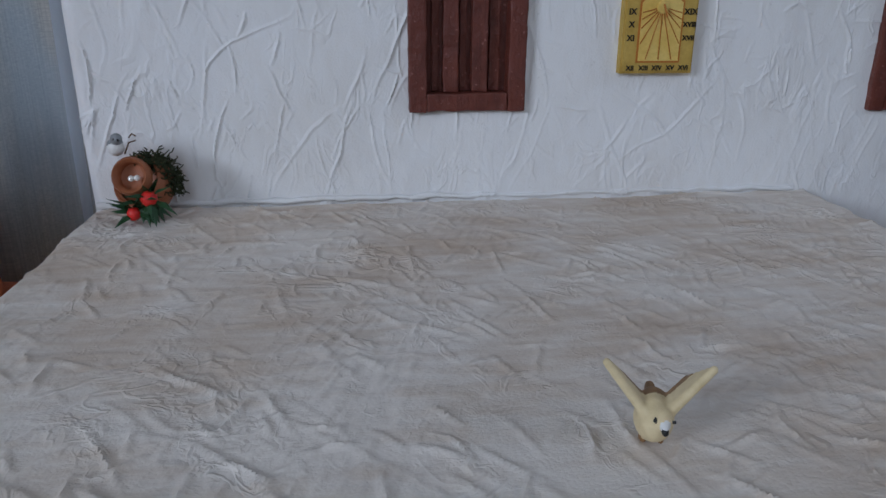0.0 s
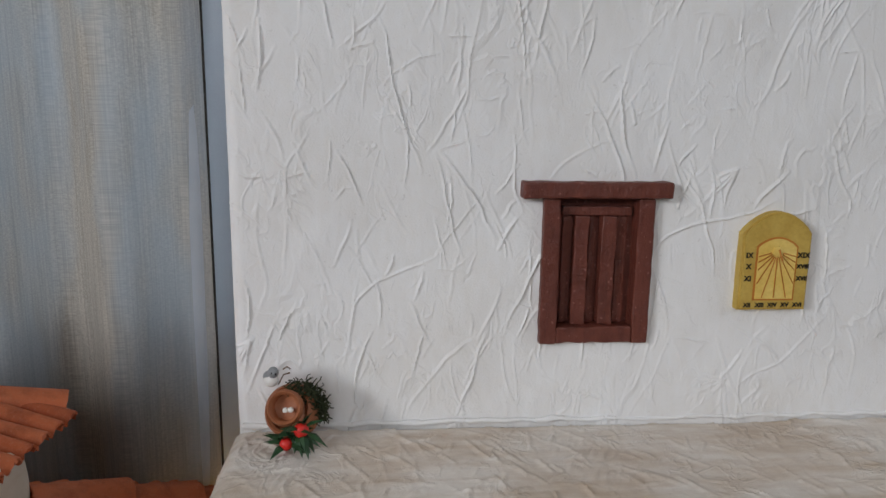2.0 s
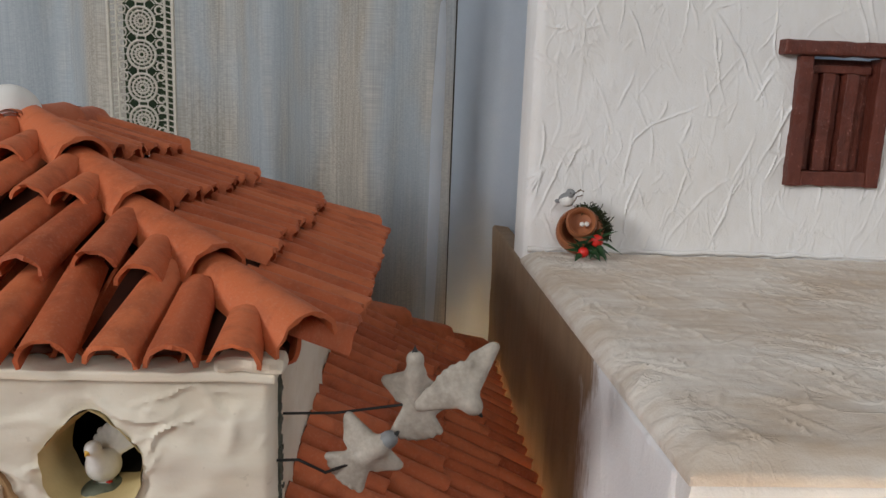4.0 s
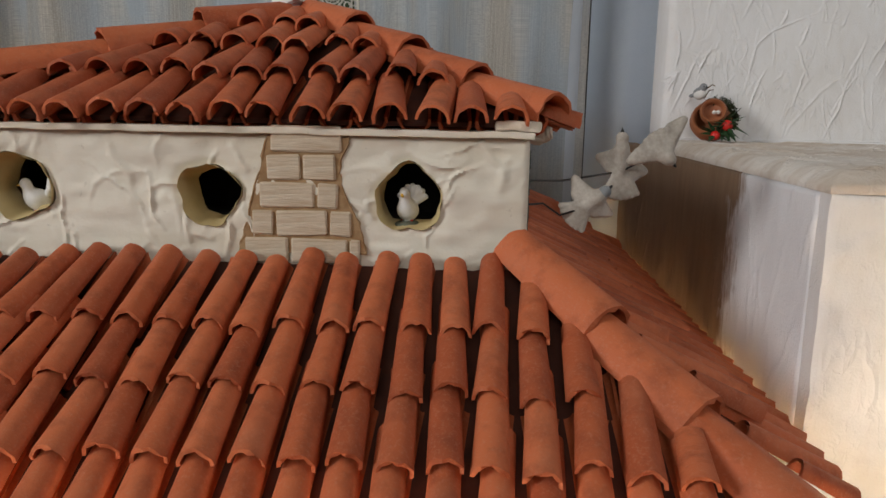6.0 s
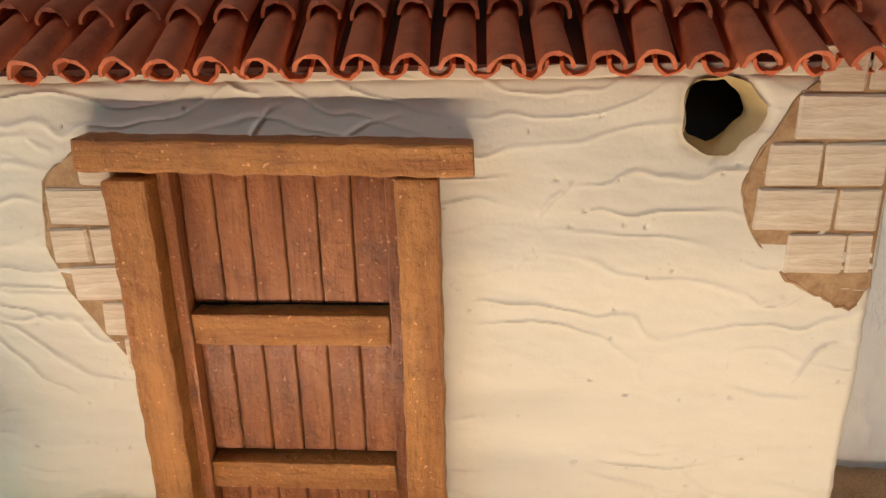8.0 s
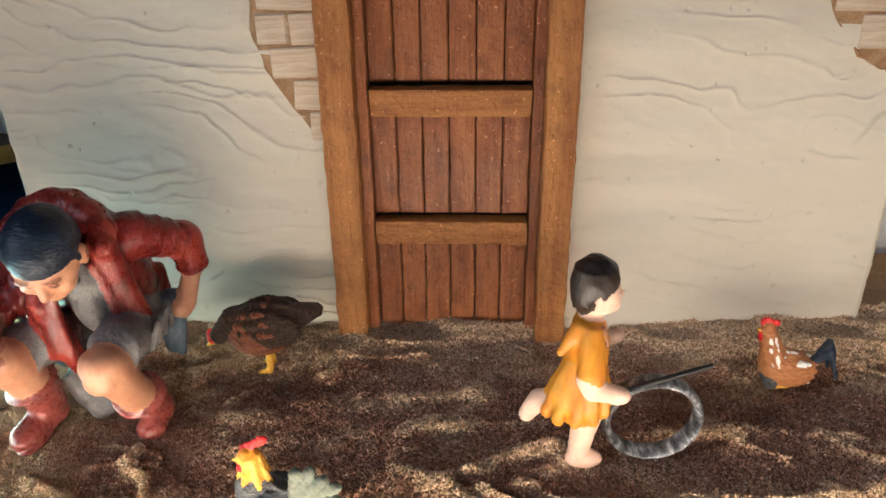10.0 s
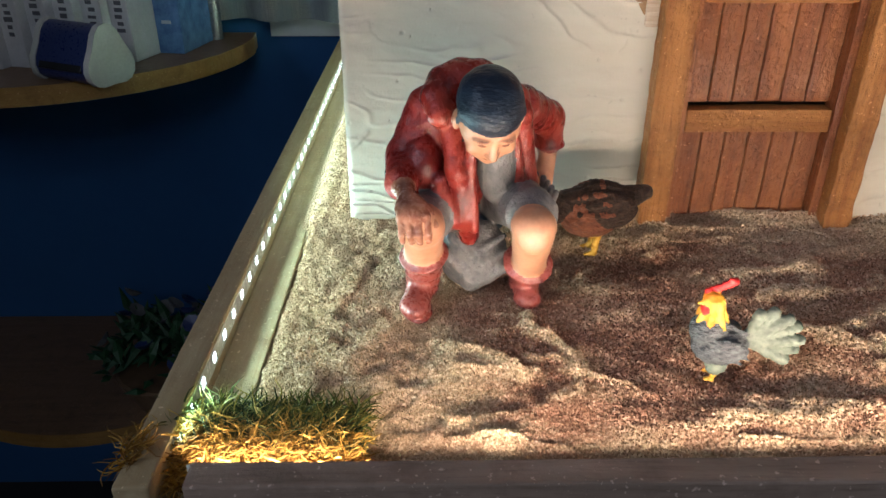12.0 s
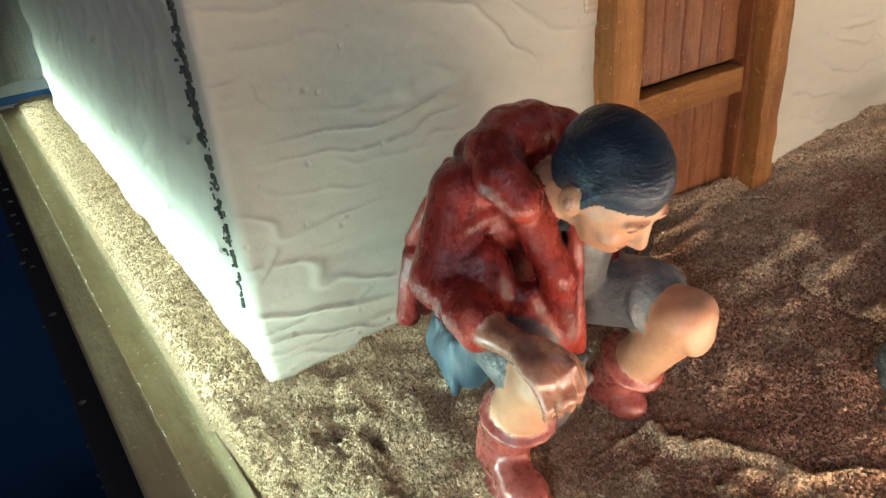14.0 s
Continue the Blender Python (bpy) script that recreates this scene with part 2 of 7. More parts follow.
M_TILE = k.finish(col, k.math("ADD", k.math("MULTIPLY", n1, 0.25), 0.5), k.math("ADD", n1, k.math("MULTIPLY", n2, 0.9)), 0.38, 0.0006, 0, 0.3)
# deck colour with the shade of the tile gaps in it; also dark side roof
M_TILE_DARK = painted("gap_shade_and_dark_roof", (0.05, 0.014, 0.008), (0.10, 0.03, 0.016), 0.8)

M_BRICK = painted("painted_brick", (0.46, 0.33, 0.21), (0.72, 0.63, 0.49), 0.62, 110, 600, 0.7, sx=0.35, sz=2.8, dist=0.001)
M_MORTAR = painted("brown_joint", (0.22, 0.105, 0.038), (0.44, 0.29, 0.15), 0.7, 160, 600, 0.6)


def wood(name, a, b, c3, axis="z", rough=0.5, strength=0.4, coat=0.0):
    k = Nodes(name)
    s = {"x": (0.08, 1, 1), "y": (1, 0.08, 1), "z": (1, 1, 0.08)}[axis]
    w = k.math("MULTIPLY", k.random(), 25.0)
    grain = k.noise(k.coord(*s), 700, 4, 0.65, w, 0.3)
    band = k.noise(k.coord(*s), 130, 4, 0.5, w)
    tone = k.mix(k.ramp(band, [(0.35, 0.0), (0.7, 1.0)]), a, b)
    tone = k.mix(k.ramp(grain, [(0.5, 0.0), (0.75, 0.7)]), tone, c3)
    worn = k.noise(k.coord(), 70, 5, 0.65, w)
    tone = k.mix(k.ramp(worn, [(0.50, 0.0), (0.70, 0.5)]), tone, tuple(0.8 * v for v in c3))
    fleck = k.ramp(k.noise(k.coord(), 500, 2, 0.5, w), [(0.66, 0.0), (0.70, 1.0)])
    tone = k.mix(k.math("MULTIPLY", fleck, 0.5), tone, tuple(min(1, 1.9 * v + 0.1) for v in b))
    chips = k.ramp(k.noise(k.coord(), 260, 4, 0.6, w), [(0.40, 0.0), (0.60, 1.0)])
    relief_in = k.math("ADD", grain, k.math("MULTIPLY", chips, 0.7))
    return k.finish(tone, k.math("ADD", k.math("MULTIPLY", grain, 0.2), rough - 0.1), relief_in, strength, 0.0007, 0, 0.4, coat)


M_DOOR = wood("varnished_brown_wood", (0.21, 0.064, 0.020), (0.38, 0.140, 0.044), (0.09, 0.026, 0.010), "z", 0.40, 0.9, coat=0.1)
M_FRAME_Z = wood("ochre_painted_post", (0.31, 0.118, 0.026), (0.48, 0.215, 0.055), (0.15, 0.05, 0.013), "z", 0.5, 1.0)
M_FRAME_X = wood("ochre_painted_beam", (0.31, 0.118, 0.026), (0.50, 0.225, 0.058), (0.16, 0.052, 0.014), "x", 0.5, 1.0)
M_SHUT = wood("dark_brown_painted_wood", (0.115, 0.030, 0.020), (0.165, 0.045, 0.029), (0.065, 0.018, 0.012), "z", 0.45, 0.6)
M_RAIL = wood("pale_pine_batten", (0.34, 0.25, 0.13), (0.47, 0.37, 0.21), (0.36, 0.25, 0.12), "y", 0.6)
# brown batten, darkened further for the shade on its unlit front
M_RAIL_X = wood("brown_shaded_batten", (0.27, 0.195, 0.145), (0.39, 0.28, 0.21), (0.17, 0.115, 0.08), "x", 0.6)
M_SHELF = wood("light_oak_veneer", (0.30, 0.165, 0.045), (0.38, 0.215, 0.06), (0.2, 0.1, 0.03), "x", 0.4)
M_SHELF_TOP = wood("brown_veneer_top", (0.20, 0.12, 0.07), (0.26, 0.16, 0.09), (0.13, 0.08, 0.04), "x", 0.4)

k = Nodes("sawdust_ground")
c = k.coord()


def soil_colour(k, c, grainy):
    """Tan sawdust with dark brown earth in the yard."""
    sep = k.t.nodes.new("ShaderNodeSeparateXYZ")
    k.link(k.tc.outputs["Object"], sep.inputs[0])
    x, y, z = sep.outputs[0], sep.outputs[1], sep.outputs[2]
    left = k.math("MULTIPLY", k.math("SUBTRACT", -0.590, x), 34.0)
    front = k.math("MULTIPLY", k.math("SUBTRACT", -0.150, y), 20.0)
    back = k.math("MULTIPLY", k.math("SUBTRACT", y, 0.004), 22.0)
    heap = k.math("MULTIPLY", k.math("SUBTRACT", z, 0.0014), 620.0)
    pale = k.math("MAXIMUM", k.math("MAXIMUM", k.math("MAXIMUM", k.math("MAXIMUM", left, front), back), heap), -0.50)
    m = k.math("ADD", pale, k.math("MULTIPLY", k.math("SUBTRACT", k.noise(k.coord(1, 2.0, 1, (0, 0, 0.45)), 22, 6, 0.62), 0.50), 4.6))
    m = k.math("MAXIMUM", k.math("MINIMUM", k.math("ADD", m, 0.50), 1.0), 0.0)
    tan = k.ramp(grainy, [(0.0, (0.42, 0.28, 0.162)), (0.5, (0.61, 0.44, 0.275)), (1.0, (0.77, 0.60, 0.41))])
    dark = k.ramp(grainy, [(0.0, (0.24, 0.118, 0.070)), (0.55, (0.43, 0.235, 0.145)), (0.88, (0.53, 0.325, 0.21)), (1.0, (0.68, 0.485, 0.32))])
    return k.mix(m, dark, tan)


g1, g2 = k.noise(c, 900, 4, 0.7), k.noise(c, 2200, 2)
# sheet colour darkened so the gaps between flakes look shaded
M_GROUND = k.finish(k.mix(0.28, soil_colour(k, c, k.ramp(g1, [(0.35, 0.0), (0.8, 1.0)])), (0.10, 0.058, 0.036)), 0.9, k.math("ADD", g1, k.math("MULTIPLY", g2, 0.5)), 0.8, 0.0010, 0, 0.2)
k = Nodes("sawdust_flakes")
M_FLAKE = k.finish(soil_colour(k, k.coord(), k.island()), 0.8, None, spec=0.25)

k = Nodes("linen_curtain")
c = k.coord()
weave = k.math("MULTIPLY", k.noise(k.coord(1, 1, 0.02), 900, 2), k.noise(k.coord(0.02, 1, 1), 900, 2))
slub = k.noise(k.coord(1, 1, 0.06), 160, 4)
col = k.mix(k.ramp(k.math("ADD", k.math("MULTIPLY", weave, 1.2), k.math("MULTIPLY", slub, 0.25)), [(0.22, 0.0), (0.62, 1.0)]), (0.31, 0.285, 0.25), (0.56, 0.515, 0.45))
# blue patches paint in the window light that tints the folds
col = k.mix(k.ramp(k.noise(k.coord(1, 1, 0.25), 16, 3), [(0.40, 0.0), (0.58, 0.9)]), col, k.mix(0.55, col, (0.36, 0.46, 0.56)))
k.finish(col, 0.9, weave, 0.5, 0.0006, 0, 0.1)
tr = k.t.nodes.new("ShaderNodeBsdfTranslucent")
k.link(col, tr.inputs[0])
mx = k.t.nodes.new("ShaderNodeMixShader")
mx.inputs[0].default_value = 0.45
k.link(k.p.outputs[0], mx.inputs[1])
k.link(tr.outputs[0], mx.inputs[2])
k.link(mx.outputs[0], k.out.inputs[0])
M_CURTAIN = k.mat
M_SHEER = painted("pale_sheer_curtain", (0.60, 0.64, 0.70), (0.70, 0.73, 0.78), 0.9, 60, 900)
st = M_SHEER.node_tree
tr = st.nodes.new("ShaderNodeBsdfTranslucent")
tr.inputs[0].default_value = (0.66, 0.72, 0.80, 1)
mx = st.nodes.new("ShaderNodeMixShader")
mx.inputs[0].default_value = 0.6
st.links.new(st.nodes["Principled BSDF"].outputs[0], mx.inputs[1])
st.links.new(tr.outputs[0], mx.inputs[2])
st.links.new(mx.outputs[0], st.nodes["Material Output"].inputs[0])
M_LACE = painted("ecru_lace_thread", (0.55, 0.53, 0.47), (0.70, 0.68, 0.60), 0.9, 300, 1500)

k = Nodes("worn_red_glaze")
c = k.coord()
big, mid, fine = k.noise(c, 38, 4, 0.6), k.noise(k.coord(1, 1, 0.6), 150, 5, 0.65), k.noise(c, 620, 3)
col = k.ramp(big, [(0.28, (0.060, 0.006, 0.007)), (0.48, (0.235, 0.020, 0.014)), (0.66, (0.36, 0.052, 0.030))])
col = k.mix(k.ramp(mid, [(0.30, 0.65), (0.52, 0.0)]), col, (0.045, 0.008, 0.008))
col = k.mix(k.ramp(k.math("MULTIPLY", mid, fine), [(0.36, 0.0), (0.46, 0.55)]), col, (0.50, 0.20, 0.14))
M_COAT = k.finish(col, k.ramp(mid, [(0.3, 0.16), (0.7, 0.42)]), k.math("ADD", mid, k.math("MULTIPLY", fine, 0.35)), 0.6, 0.0018, 0, 0.45, 0.0)
M_BOOT = painted("red_brown_paint", (0.15, 0.030, 0.024), (0.42, 0.10, 0.075), 0.28, 90, 500, 0.4, 0.5, 0.3)
M_SKIN = painted("painted_skin", (0.44, 0.185, 0.10), (0.60, 0.325, 0.185), 0.40, 90, 500, 0.25, 0.45, 0.1)
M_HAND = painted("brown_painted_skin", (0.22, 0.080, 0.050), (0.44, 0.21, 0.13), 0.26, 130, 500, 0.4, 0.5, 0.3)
M_PALESKIN = painted("painted_pale_skin", (0.68, 0.43, 0.31), (0.78, 0.56, 0.43), 0.5, 80, 500, 0.1, 0.4)
M_NAVY = painted("blue_black_hair_paint", (0.004, 0.006, 0.012), (0.024, 0.040, 0.070), 0.40, 85, 600, 0.8, 0.4, 0.05, sx=0.5, sz=1.6, dist=0.0012)
M_GREY = painted("grey_blue_paint", (0.055, 0.060, 0.070), (0.24, 0.225, 0.21), 0.36, 120, 500, 0.7, 0.5, 0.1, dist=0.002)
M_DENIM = painted("blue_cloth_paint", (0.025, 0.04, 0.06), (0.13, 0.18, 0.22), 0.38, 160, 500, 0.5, sz=0.3)
M_BLACKHAIR = painted("black_hair_paint", (0.012, 0.008, 0.006), (0.035, 0.022, 0.015), 0.4, 200, 900, 0.7, sz=0.3)
M_TUNIC = painted("orange_tunic_paint", (0.46, 0.13, 0.006), (0.70, 0.34, 0.018), 0.4, 110, 500, 0.3, sz=0.35)
M_RED = painted("bright_red_paint", (0.55, 0.012, 0.012), (0.68, 0.03, 0.02), 0.4)
M_ORANGE = painted("orange_feather_paint", (0.75, 0.20, 0.01), (0.85, 0.42, 0.02), 0.5, 250)
M_SLATE = painted("slate_feather_paint", (0.02, 0.022, 0.026), (0.15, 0.155, 0.16), 0.6, 350, 900, 0.8, dist=0.0018, sz=2.0)
M_SAGE = painted("grey_green_paint", (0.06, 0.072, 0.055), (0.20, 0.225, 0.17), 0.6, 160, 700, 0.5)
M_HENDARK = painted("dark_feather_paint", (0.012, 0.008, 0.006), (0.085, 0.045, 0.027), 0.5, 350, 900, 0.9, dist=0.0018, sz=2.0)
M_HENRUST = painted("rust_feather_paint", (0.10, 0.032, 0.018), (0.32, 0.115, 0.055), 0.5, 300, 900, 0.8, dist=0.0018, sz=2.0)
M_HENTAN = painted("tan_feather_paint", (0.34, 0.11, 0.03), (0.52, 0.24, 0.09), 0.45, 260, 900, 0.7, dist=0.0018, sz=2.0)
M_YELLOW = painted("yellow_paint", (0.68, 0.36, 0.03), (0.78, 0.46, 0.06), 0.5)
M_BIRD = painted("grey_white_bird_paint", (0.26, 0.23, 0.19), (0.52, 0.47, 0.41), 0.6, 150, 700, 0.4)
M_BIRDGREY = painted("slate_bird_paint", (0.15, 0.16, 0.17), (0.30, 0.31, 0.32), 0.5, 150)
M_DOVE = painted("white_bird_paint", (0.74, 0.73, 0.70), (0.84, 0.83, 0.80), 0.5, 150)
M_CREAM = painted("cream_bird_paint", (0.66, 0.52, 0.28), (0.76, 0.63, 0.38), 0.5, 100)
M_BROWN = painted("brown_bird_paint", (0.22, 0.12, 0.05), (0.34, 0.2, 0.09), 0.6, 200)
M_BLACK = painted("black_paint", (0.01, 0.01, 0.01), (0.02, 0.02, 0.02), 0.35)
k = Nodes("silver_brushed_over_black")
c = k.coord(1, 0.35, 1)
M_SILVER = k.finish(k.ramp(k.noise(c, 210, 6, 0.7), [(0.40, (0.008, 0.008, 0.010)), (0.52, (0.13, 0.135, 0.14)), (0.66, (0.52, 0.53, 0.55))]), 0.38, k.noise(c, 420, 4), 0.5, 0.0008, 0, 0.5)
M_POT = painted("terracotta_pot", (0.26, 0.085, 0.035), (0.38, 0.14, 0.06), 0.55, 60)
M_MOSSDARK = painted("dark_dried_moss", (0.012, 0.018, 0.006), (0.04, 0.05, 0.018), 0.9, 300)
M_SEAM = painted("grey_green_fleck", (0.05, 0.06, 0.045), (0.15, 0.16, 0.13), 0.8, 300)
M_LEAF = painted("dark_green_leaf", (0.012, 0.04, 0.014), (0.03, 0.085, 0.03), 0.5, 200)
k = Nodes("curly_moss")
isl = k.island()
k.coord()
sep = k.t.nodes.new("ShaderNodeSeparateXYZ")
k.link(k.tc.outputs["Object"], sep.inputs[0])
# ochre towards the front puts the warm strip's light into the moss colour
warm_front = k.ramp(k.math("ADD", k.math("MULTIPLY", k.math("SUBTRACT", -0.152, sep.outputs[1]), 60.0), isl), [(0.25, 0.0), (0.9, 1.0)])
green = k.ramp(isl, [(0.0, (0.020, 0.036, 0.008)), (0.6, (0.11, 0.125, 0.022)), (1.0, (0.30, 0.24, 0.05))])
ochre = k.ramp(isl, [(0.0, (0.12, 0.055, 0.010)), (0.5, (0.30, 0.155, 0.022)), (1.0, (0.46, 0.28, 0.05))])
M_MOSS = k.finish(k.mix(warm_front, green, ochre), 0.7, None, spec=0.2)
M_DIAL = painted("ochre_plaster", (0.42, 0.27, 0.045), (0.56, 0.39, 0.09), 0.65, 70, 500, 0.4)
M_DIALIN = painted("yellow_plaster", (0.66, 0.42, 0.07), (0.76, 0.58, 0.18), 0.6, 60, 500, 0.3)
M_DIALLINE = painted("orange_brown_line", (0.42, 0.14, 0.02), (0.5, 0.2, 0.03), 0.6)
M_WALLWHITE = plaster("white_wall_paint", (0.78, 0.78, 0.76), (0.68, 0.66, 0.62), 0.3)
M_ROOM = plaster("beige_wall_paint", (0.33, 0.30, 0.26), (0.28, 0.25, 0.22), 0.3)
M_WALLBLUE = plaster("blue_wall_paint", (0.035, 0.11, 0.28), (0.028, 0.09, 0.23), 0.4)
M_FLOOR = painted("dark_floor", (0.03, 0.028, 0.025), (0.05, 0.045, 0.04), 0.6, 20)
M_CLOTH = painted("black_table_cloth", (0.008, 0.008, 0.011), (0.016, 0.016, 0.022), 0.8, 200)
M_TAPE = painted("blue_tape", (0.05, 0.14, 0.42), (0.07, 0.18, 0.5), 0.5)
M_WHITEPLASTIC = painted("white_plastic", (0.50, 0.51, 0.47), (0.58, 0.59, 0.55), 0.35, 30)
M_BLUEPLASTIC = painted("blue_plastic", (0.02, 0.03, 0.10), (0.03, 0.045, 0.14), 0.3, 30)
M_METAL = painted("brushed_steel", (0.45, 0.46, 0.47), (0.6, 0.6, 0.6), 0.3, 100, 600, 0.1, metal=1.0)
M_BOOK = painted("white_spine_card", (0.60, 0.61, 0.62), (0.70, 0.71, 0.72), 0.5, 60)
M_INK = painted("grey_ink", (0.10, 0.10, 0.12), (0.15, 0.15, 0.17), 0.6)
# white petals coloured dark grey for the shade on the lower shelf
M_PETAL = painted("shade_dimmed_petal", (0.13, 0.13, 0.14), (0.20, 0.20, 0.20), 0.8, 80)
M_BLUEPRINT = painted("blue_printed_card", (0.04, 0.10, 0.30), (0.20, 0.34, 0.60), 0.4, 60)
M_GLASS = painted("glossy_bead", (0.75, 0.72, 0.66), (0.85, 0.82, 0.76), 0.12)
M_TWIG = painted("dry_twig", (0.10, 0.06, 0.03), (0.17, 0.10, 0.05), 0.8)
k = Nodes("led_chip")
k.p.inputs["Emission Color"].default_value = (0.9, 1.0, 0.92, 1)
k.p.inputs["Emission Strength"].default_value = 8.0
M_LED = k.finish((0.9, 0.9, 0.85), 0.4)
M_STRIP = painted("clear_silicone_strip", (0.66, 0.66, 0.58), (0.74, 0.74, 0.66), 0.25)

# ---- relief panels ----
def stamp(H, u, v, step, au, av, bu, bv, width, amp):
    """Adds a soft ridge along the line from a to b to the height field H over (u, v)."""
    pad = 3 * width
    i0, i1 = int((min(au, bu) - pad) / step), int((max(au, bu) + pad) / step) + 2
    j0, j1 = int((min(av, bv) - pad) / step), int((max(av, bv) + pad) / step) + 2
    i0, j0, i1, j1 = max(i0, 0), max(j0, 0), min(i1, H.shape[0]), min(j1, H.shape[1])
    if i1 <= i0 or j1 <= j0:
        return
    U, V = u[i0:i1, None], v[None, j0:j1]
    du, dv = bu - au, bv - av
    t = np.clip(((U - au) * du + (V - av) * dv) / (du * du + dv * dv + 1e-12), 0, 1)
    d2 = (U - au - t * du) ** 2 + (V - av - t * dv) ** 2
    H[i0:i1, j0:j1] = np.maximum(H[i0:i1, j0:j1], amp * np.exp(-d2 / width ** 2))


def creases(w, h, step, count, seed, heading, spread, length, width, amp, bend=0.25):
    """Wrinkles that wander over a panel: a height field."""
    r = np.random.default_rng(seed)
    u, v = np.arange(0, w + step / 2, step), np.arange(0, h + step / 2, step)
    H = np.zeros((len(u), len(v)), np.float32)
    for _ in range(count):
        x, y = r.random() * w, r.random() * h
        a = radians(heading + spread * r.normal())
        n = max(3, int(length * (0.3 + r.random() ** 1.5 * 1.5) / 0.004))
        k, wd = amp * (0.35 + r.random()), width * (0.6 + 0.8 * r.random())
        for i in range(n):
            a += bend * r.normal()
            nx, ny = x + 0.004 * math.cos(a), y + 0.004 * math.sin(a)
            fade = math.sin(math.pi * (i + 0.6) / (n + 0.2)) ** 0.7
            stamp(H, u, v, step, x, y, nx, ny, wd, k * fade)
            x, y = nx, ny
    return H


def relief(name, origin, ud, vd, w, h, step, H, material, parent, depth=0.012, holes=(), edge=0.002, label="", doors=()):
    """A solid panel whose front is a height field; origin is the lower left corner of its front face."""
    u, v = np.linspace(0, w, H.shape[0]), np.linspace(0, h, H.shape[1])
    U, V = np.meshgrid(u, v, indexing="ij")
    U, V = U.copy(), V.copy()
    d = np.minimum(np.minimum(U, w - U), np.minimum(V, h - V))
    R = H - edge * np.clip(1 - d / (1.6 * edge), 0, 1) ** 2
    keep = np.ones((H.shape[0] - 1, H.shape[1] - 1), bool)
    for hu, hv, hr, seed in holes:
        a = np.arctan2(V - hv, U - hu)
        rad = hr * (1 + 0.07 * np.sin(3 * a + seed) + 0.05 * np.sin(5 * a + 2 * seed))
        dist = np.hypot(U - hu, V - hv)
        near = np.abs(dist - rad) < 0.75 * step
        s = np.where(near, rad / np.maximum(dist, 1e-6), 1)
        U, V = hu + (U - hu) * s, hv + (V - hv) * s
        inside = np.hypot(U - hu, V - hv) <= rad + 1e-6
        keep &= ~(inside[:-1, :-1] & inside[1:, :-1] & inside[:-1, 1:] & inside[1:, 1:])
        R = R - 0.0012 * np.exp(-((dist - rad) / 0.0025) ** 2)
    cu, cv = 0.5 * (U[:-1, :-1] + U[1:, 1:]), 0.5 * (V[:-1, :-1] + V[1:, 1:])
    for u0, u1, v0, v1 in doors:
        keep &= ~((cu > u0) & (cu < u1) & (cv > v0) & (cv < v1))
    o, ud, vd = np.array(origin), np.array(ud, float), np.array(vd, float)
    nd = np.cross(ud, vd)
    P = o + U[..., None] * ud + V[..., None] * vd + R[..., None] * nd
    ni, nj = H.shape
    idx = np.arange(ni * nj).reshape(ni, nj)
    q = np.stack([idx[:-1, :-1], idx[1:, :-1], idx[1:, 1:], idx[:-1, 1:]], -1)[keep]
    ring = np.concatenate([idx[:, 0], idx[-1, 1:], idx[-2::-1, -1], idx[0, -2:0:-1]])
    verts = P.reshape(-1, 3)
    back = verts[ring] - ((verts[ring] - o) @ nd + depth)[:, None] * nd
    b0 = len(verts)
    bi = b0 + np.arange(len(ring))
    rim = np.stack([ring, bi, np.roll(bi, -1), np.roll(ring, -1)], -1)
    me = mesh_np(name, np.concatenate([verts, back]), np.concatenate([q, rim]), material)
    me.set_sharp_from_angle(angle=radians(50))
    return tagged(under(new(name, me), parent), label)


def hole_lining(name, cx, y, cz, r, seed, depth, parent, flare=0.86):
    """The ragged, yellowed inside of a round hole in a wall that faces -y."""
    n, verts, quads = 28, [], []
    for j, (f, dy) in enumerate(((1.0, -0.0006), (0.97, 0.002), (flare, 0.5 * depth), (flare * 0.95, depth))):
        for i in range(n):
            a = 2 * math.pi * i / n
            rr = r * f * (1 + 0.07 * math.sin(3 * a + seed) + 0.05 * math.sin(5 * a + 2 * seed) + 0.03 * math.sin(9 * a + j))
            verts.append((cx + rr * math.cos(a), y + dy, cz + rr * math.sin(a)))
    for j in range(3):
        for i in range(n):
            quads.append((j * n + i, j * n + (i + 1) % n, (j + 1) * n + (i + 1) % n, (j + 1) * n + i))
    return under(new(name, mesh_np(name, verts, quads, M_HOLE)), parent)


X, Y, Z = (1, 0, 0), (0, 1, 0), (0, 0, 1)

# ---- the room ----
def slab(name, x0, x1, y0, y1, z0, z1, material):
    return tagged(part(name, bm_box(x0, x1, y0, y1, z0, z1), material), kind="structure")


slab("floor", -2.6, 2.4, -3.0, 1.2, -0.80, -0.75, M_FLOOR)
slab("ceiling", -2.6, 2.4, -3.0, 1.2, 2.45, 2.50, M_ROOM)
# west wall with its window opening
slab("wall_west_north", -2.65, -2.6, -1.05, 1.2, -0.75, 2.45, M_WALLBLUE)
slab("wall_west_south", -2.65, -2.6, -3.0, -1.85, -0.75, 2.45, M_ROOM)
slab("wall_west_low", -2.65, -2.6, -1.85, -1.05, -0.75, 0.90, M_ROOM)
slab("wall_west_top", -2.65, -2.6, -1.85, -1.05, 1.70, 2.45, M_ROOM)
# unseen wall, added to dim the window light on the shelf corner
slab("wall_partition", -2.6, -1.41, -0.25, -0.20, -0.75, 2.45, M_ROOM)
slab("wall_east_north", 2.4, 2.45, -0.20, 1.2, -0.75, 2.45, M_ROOM)
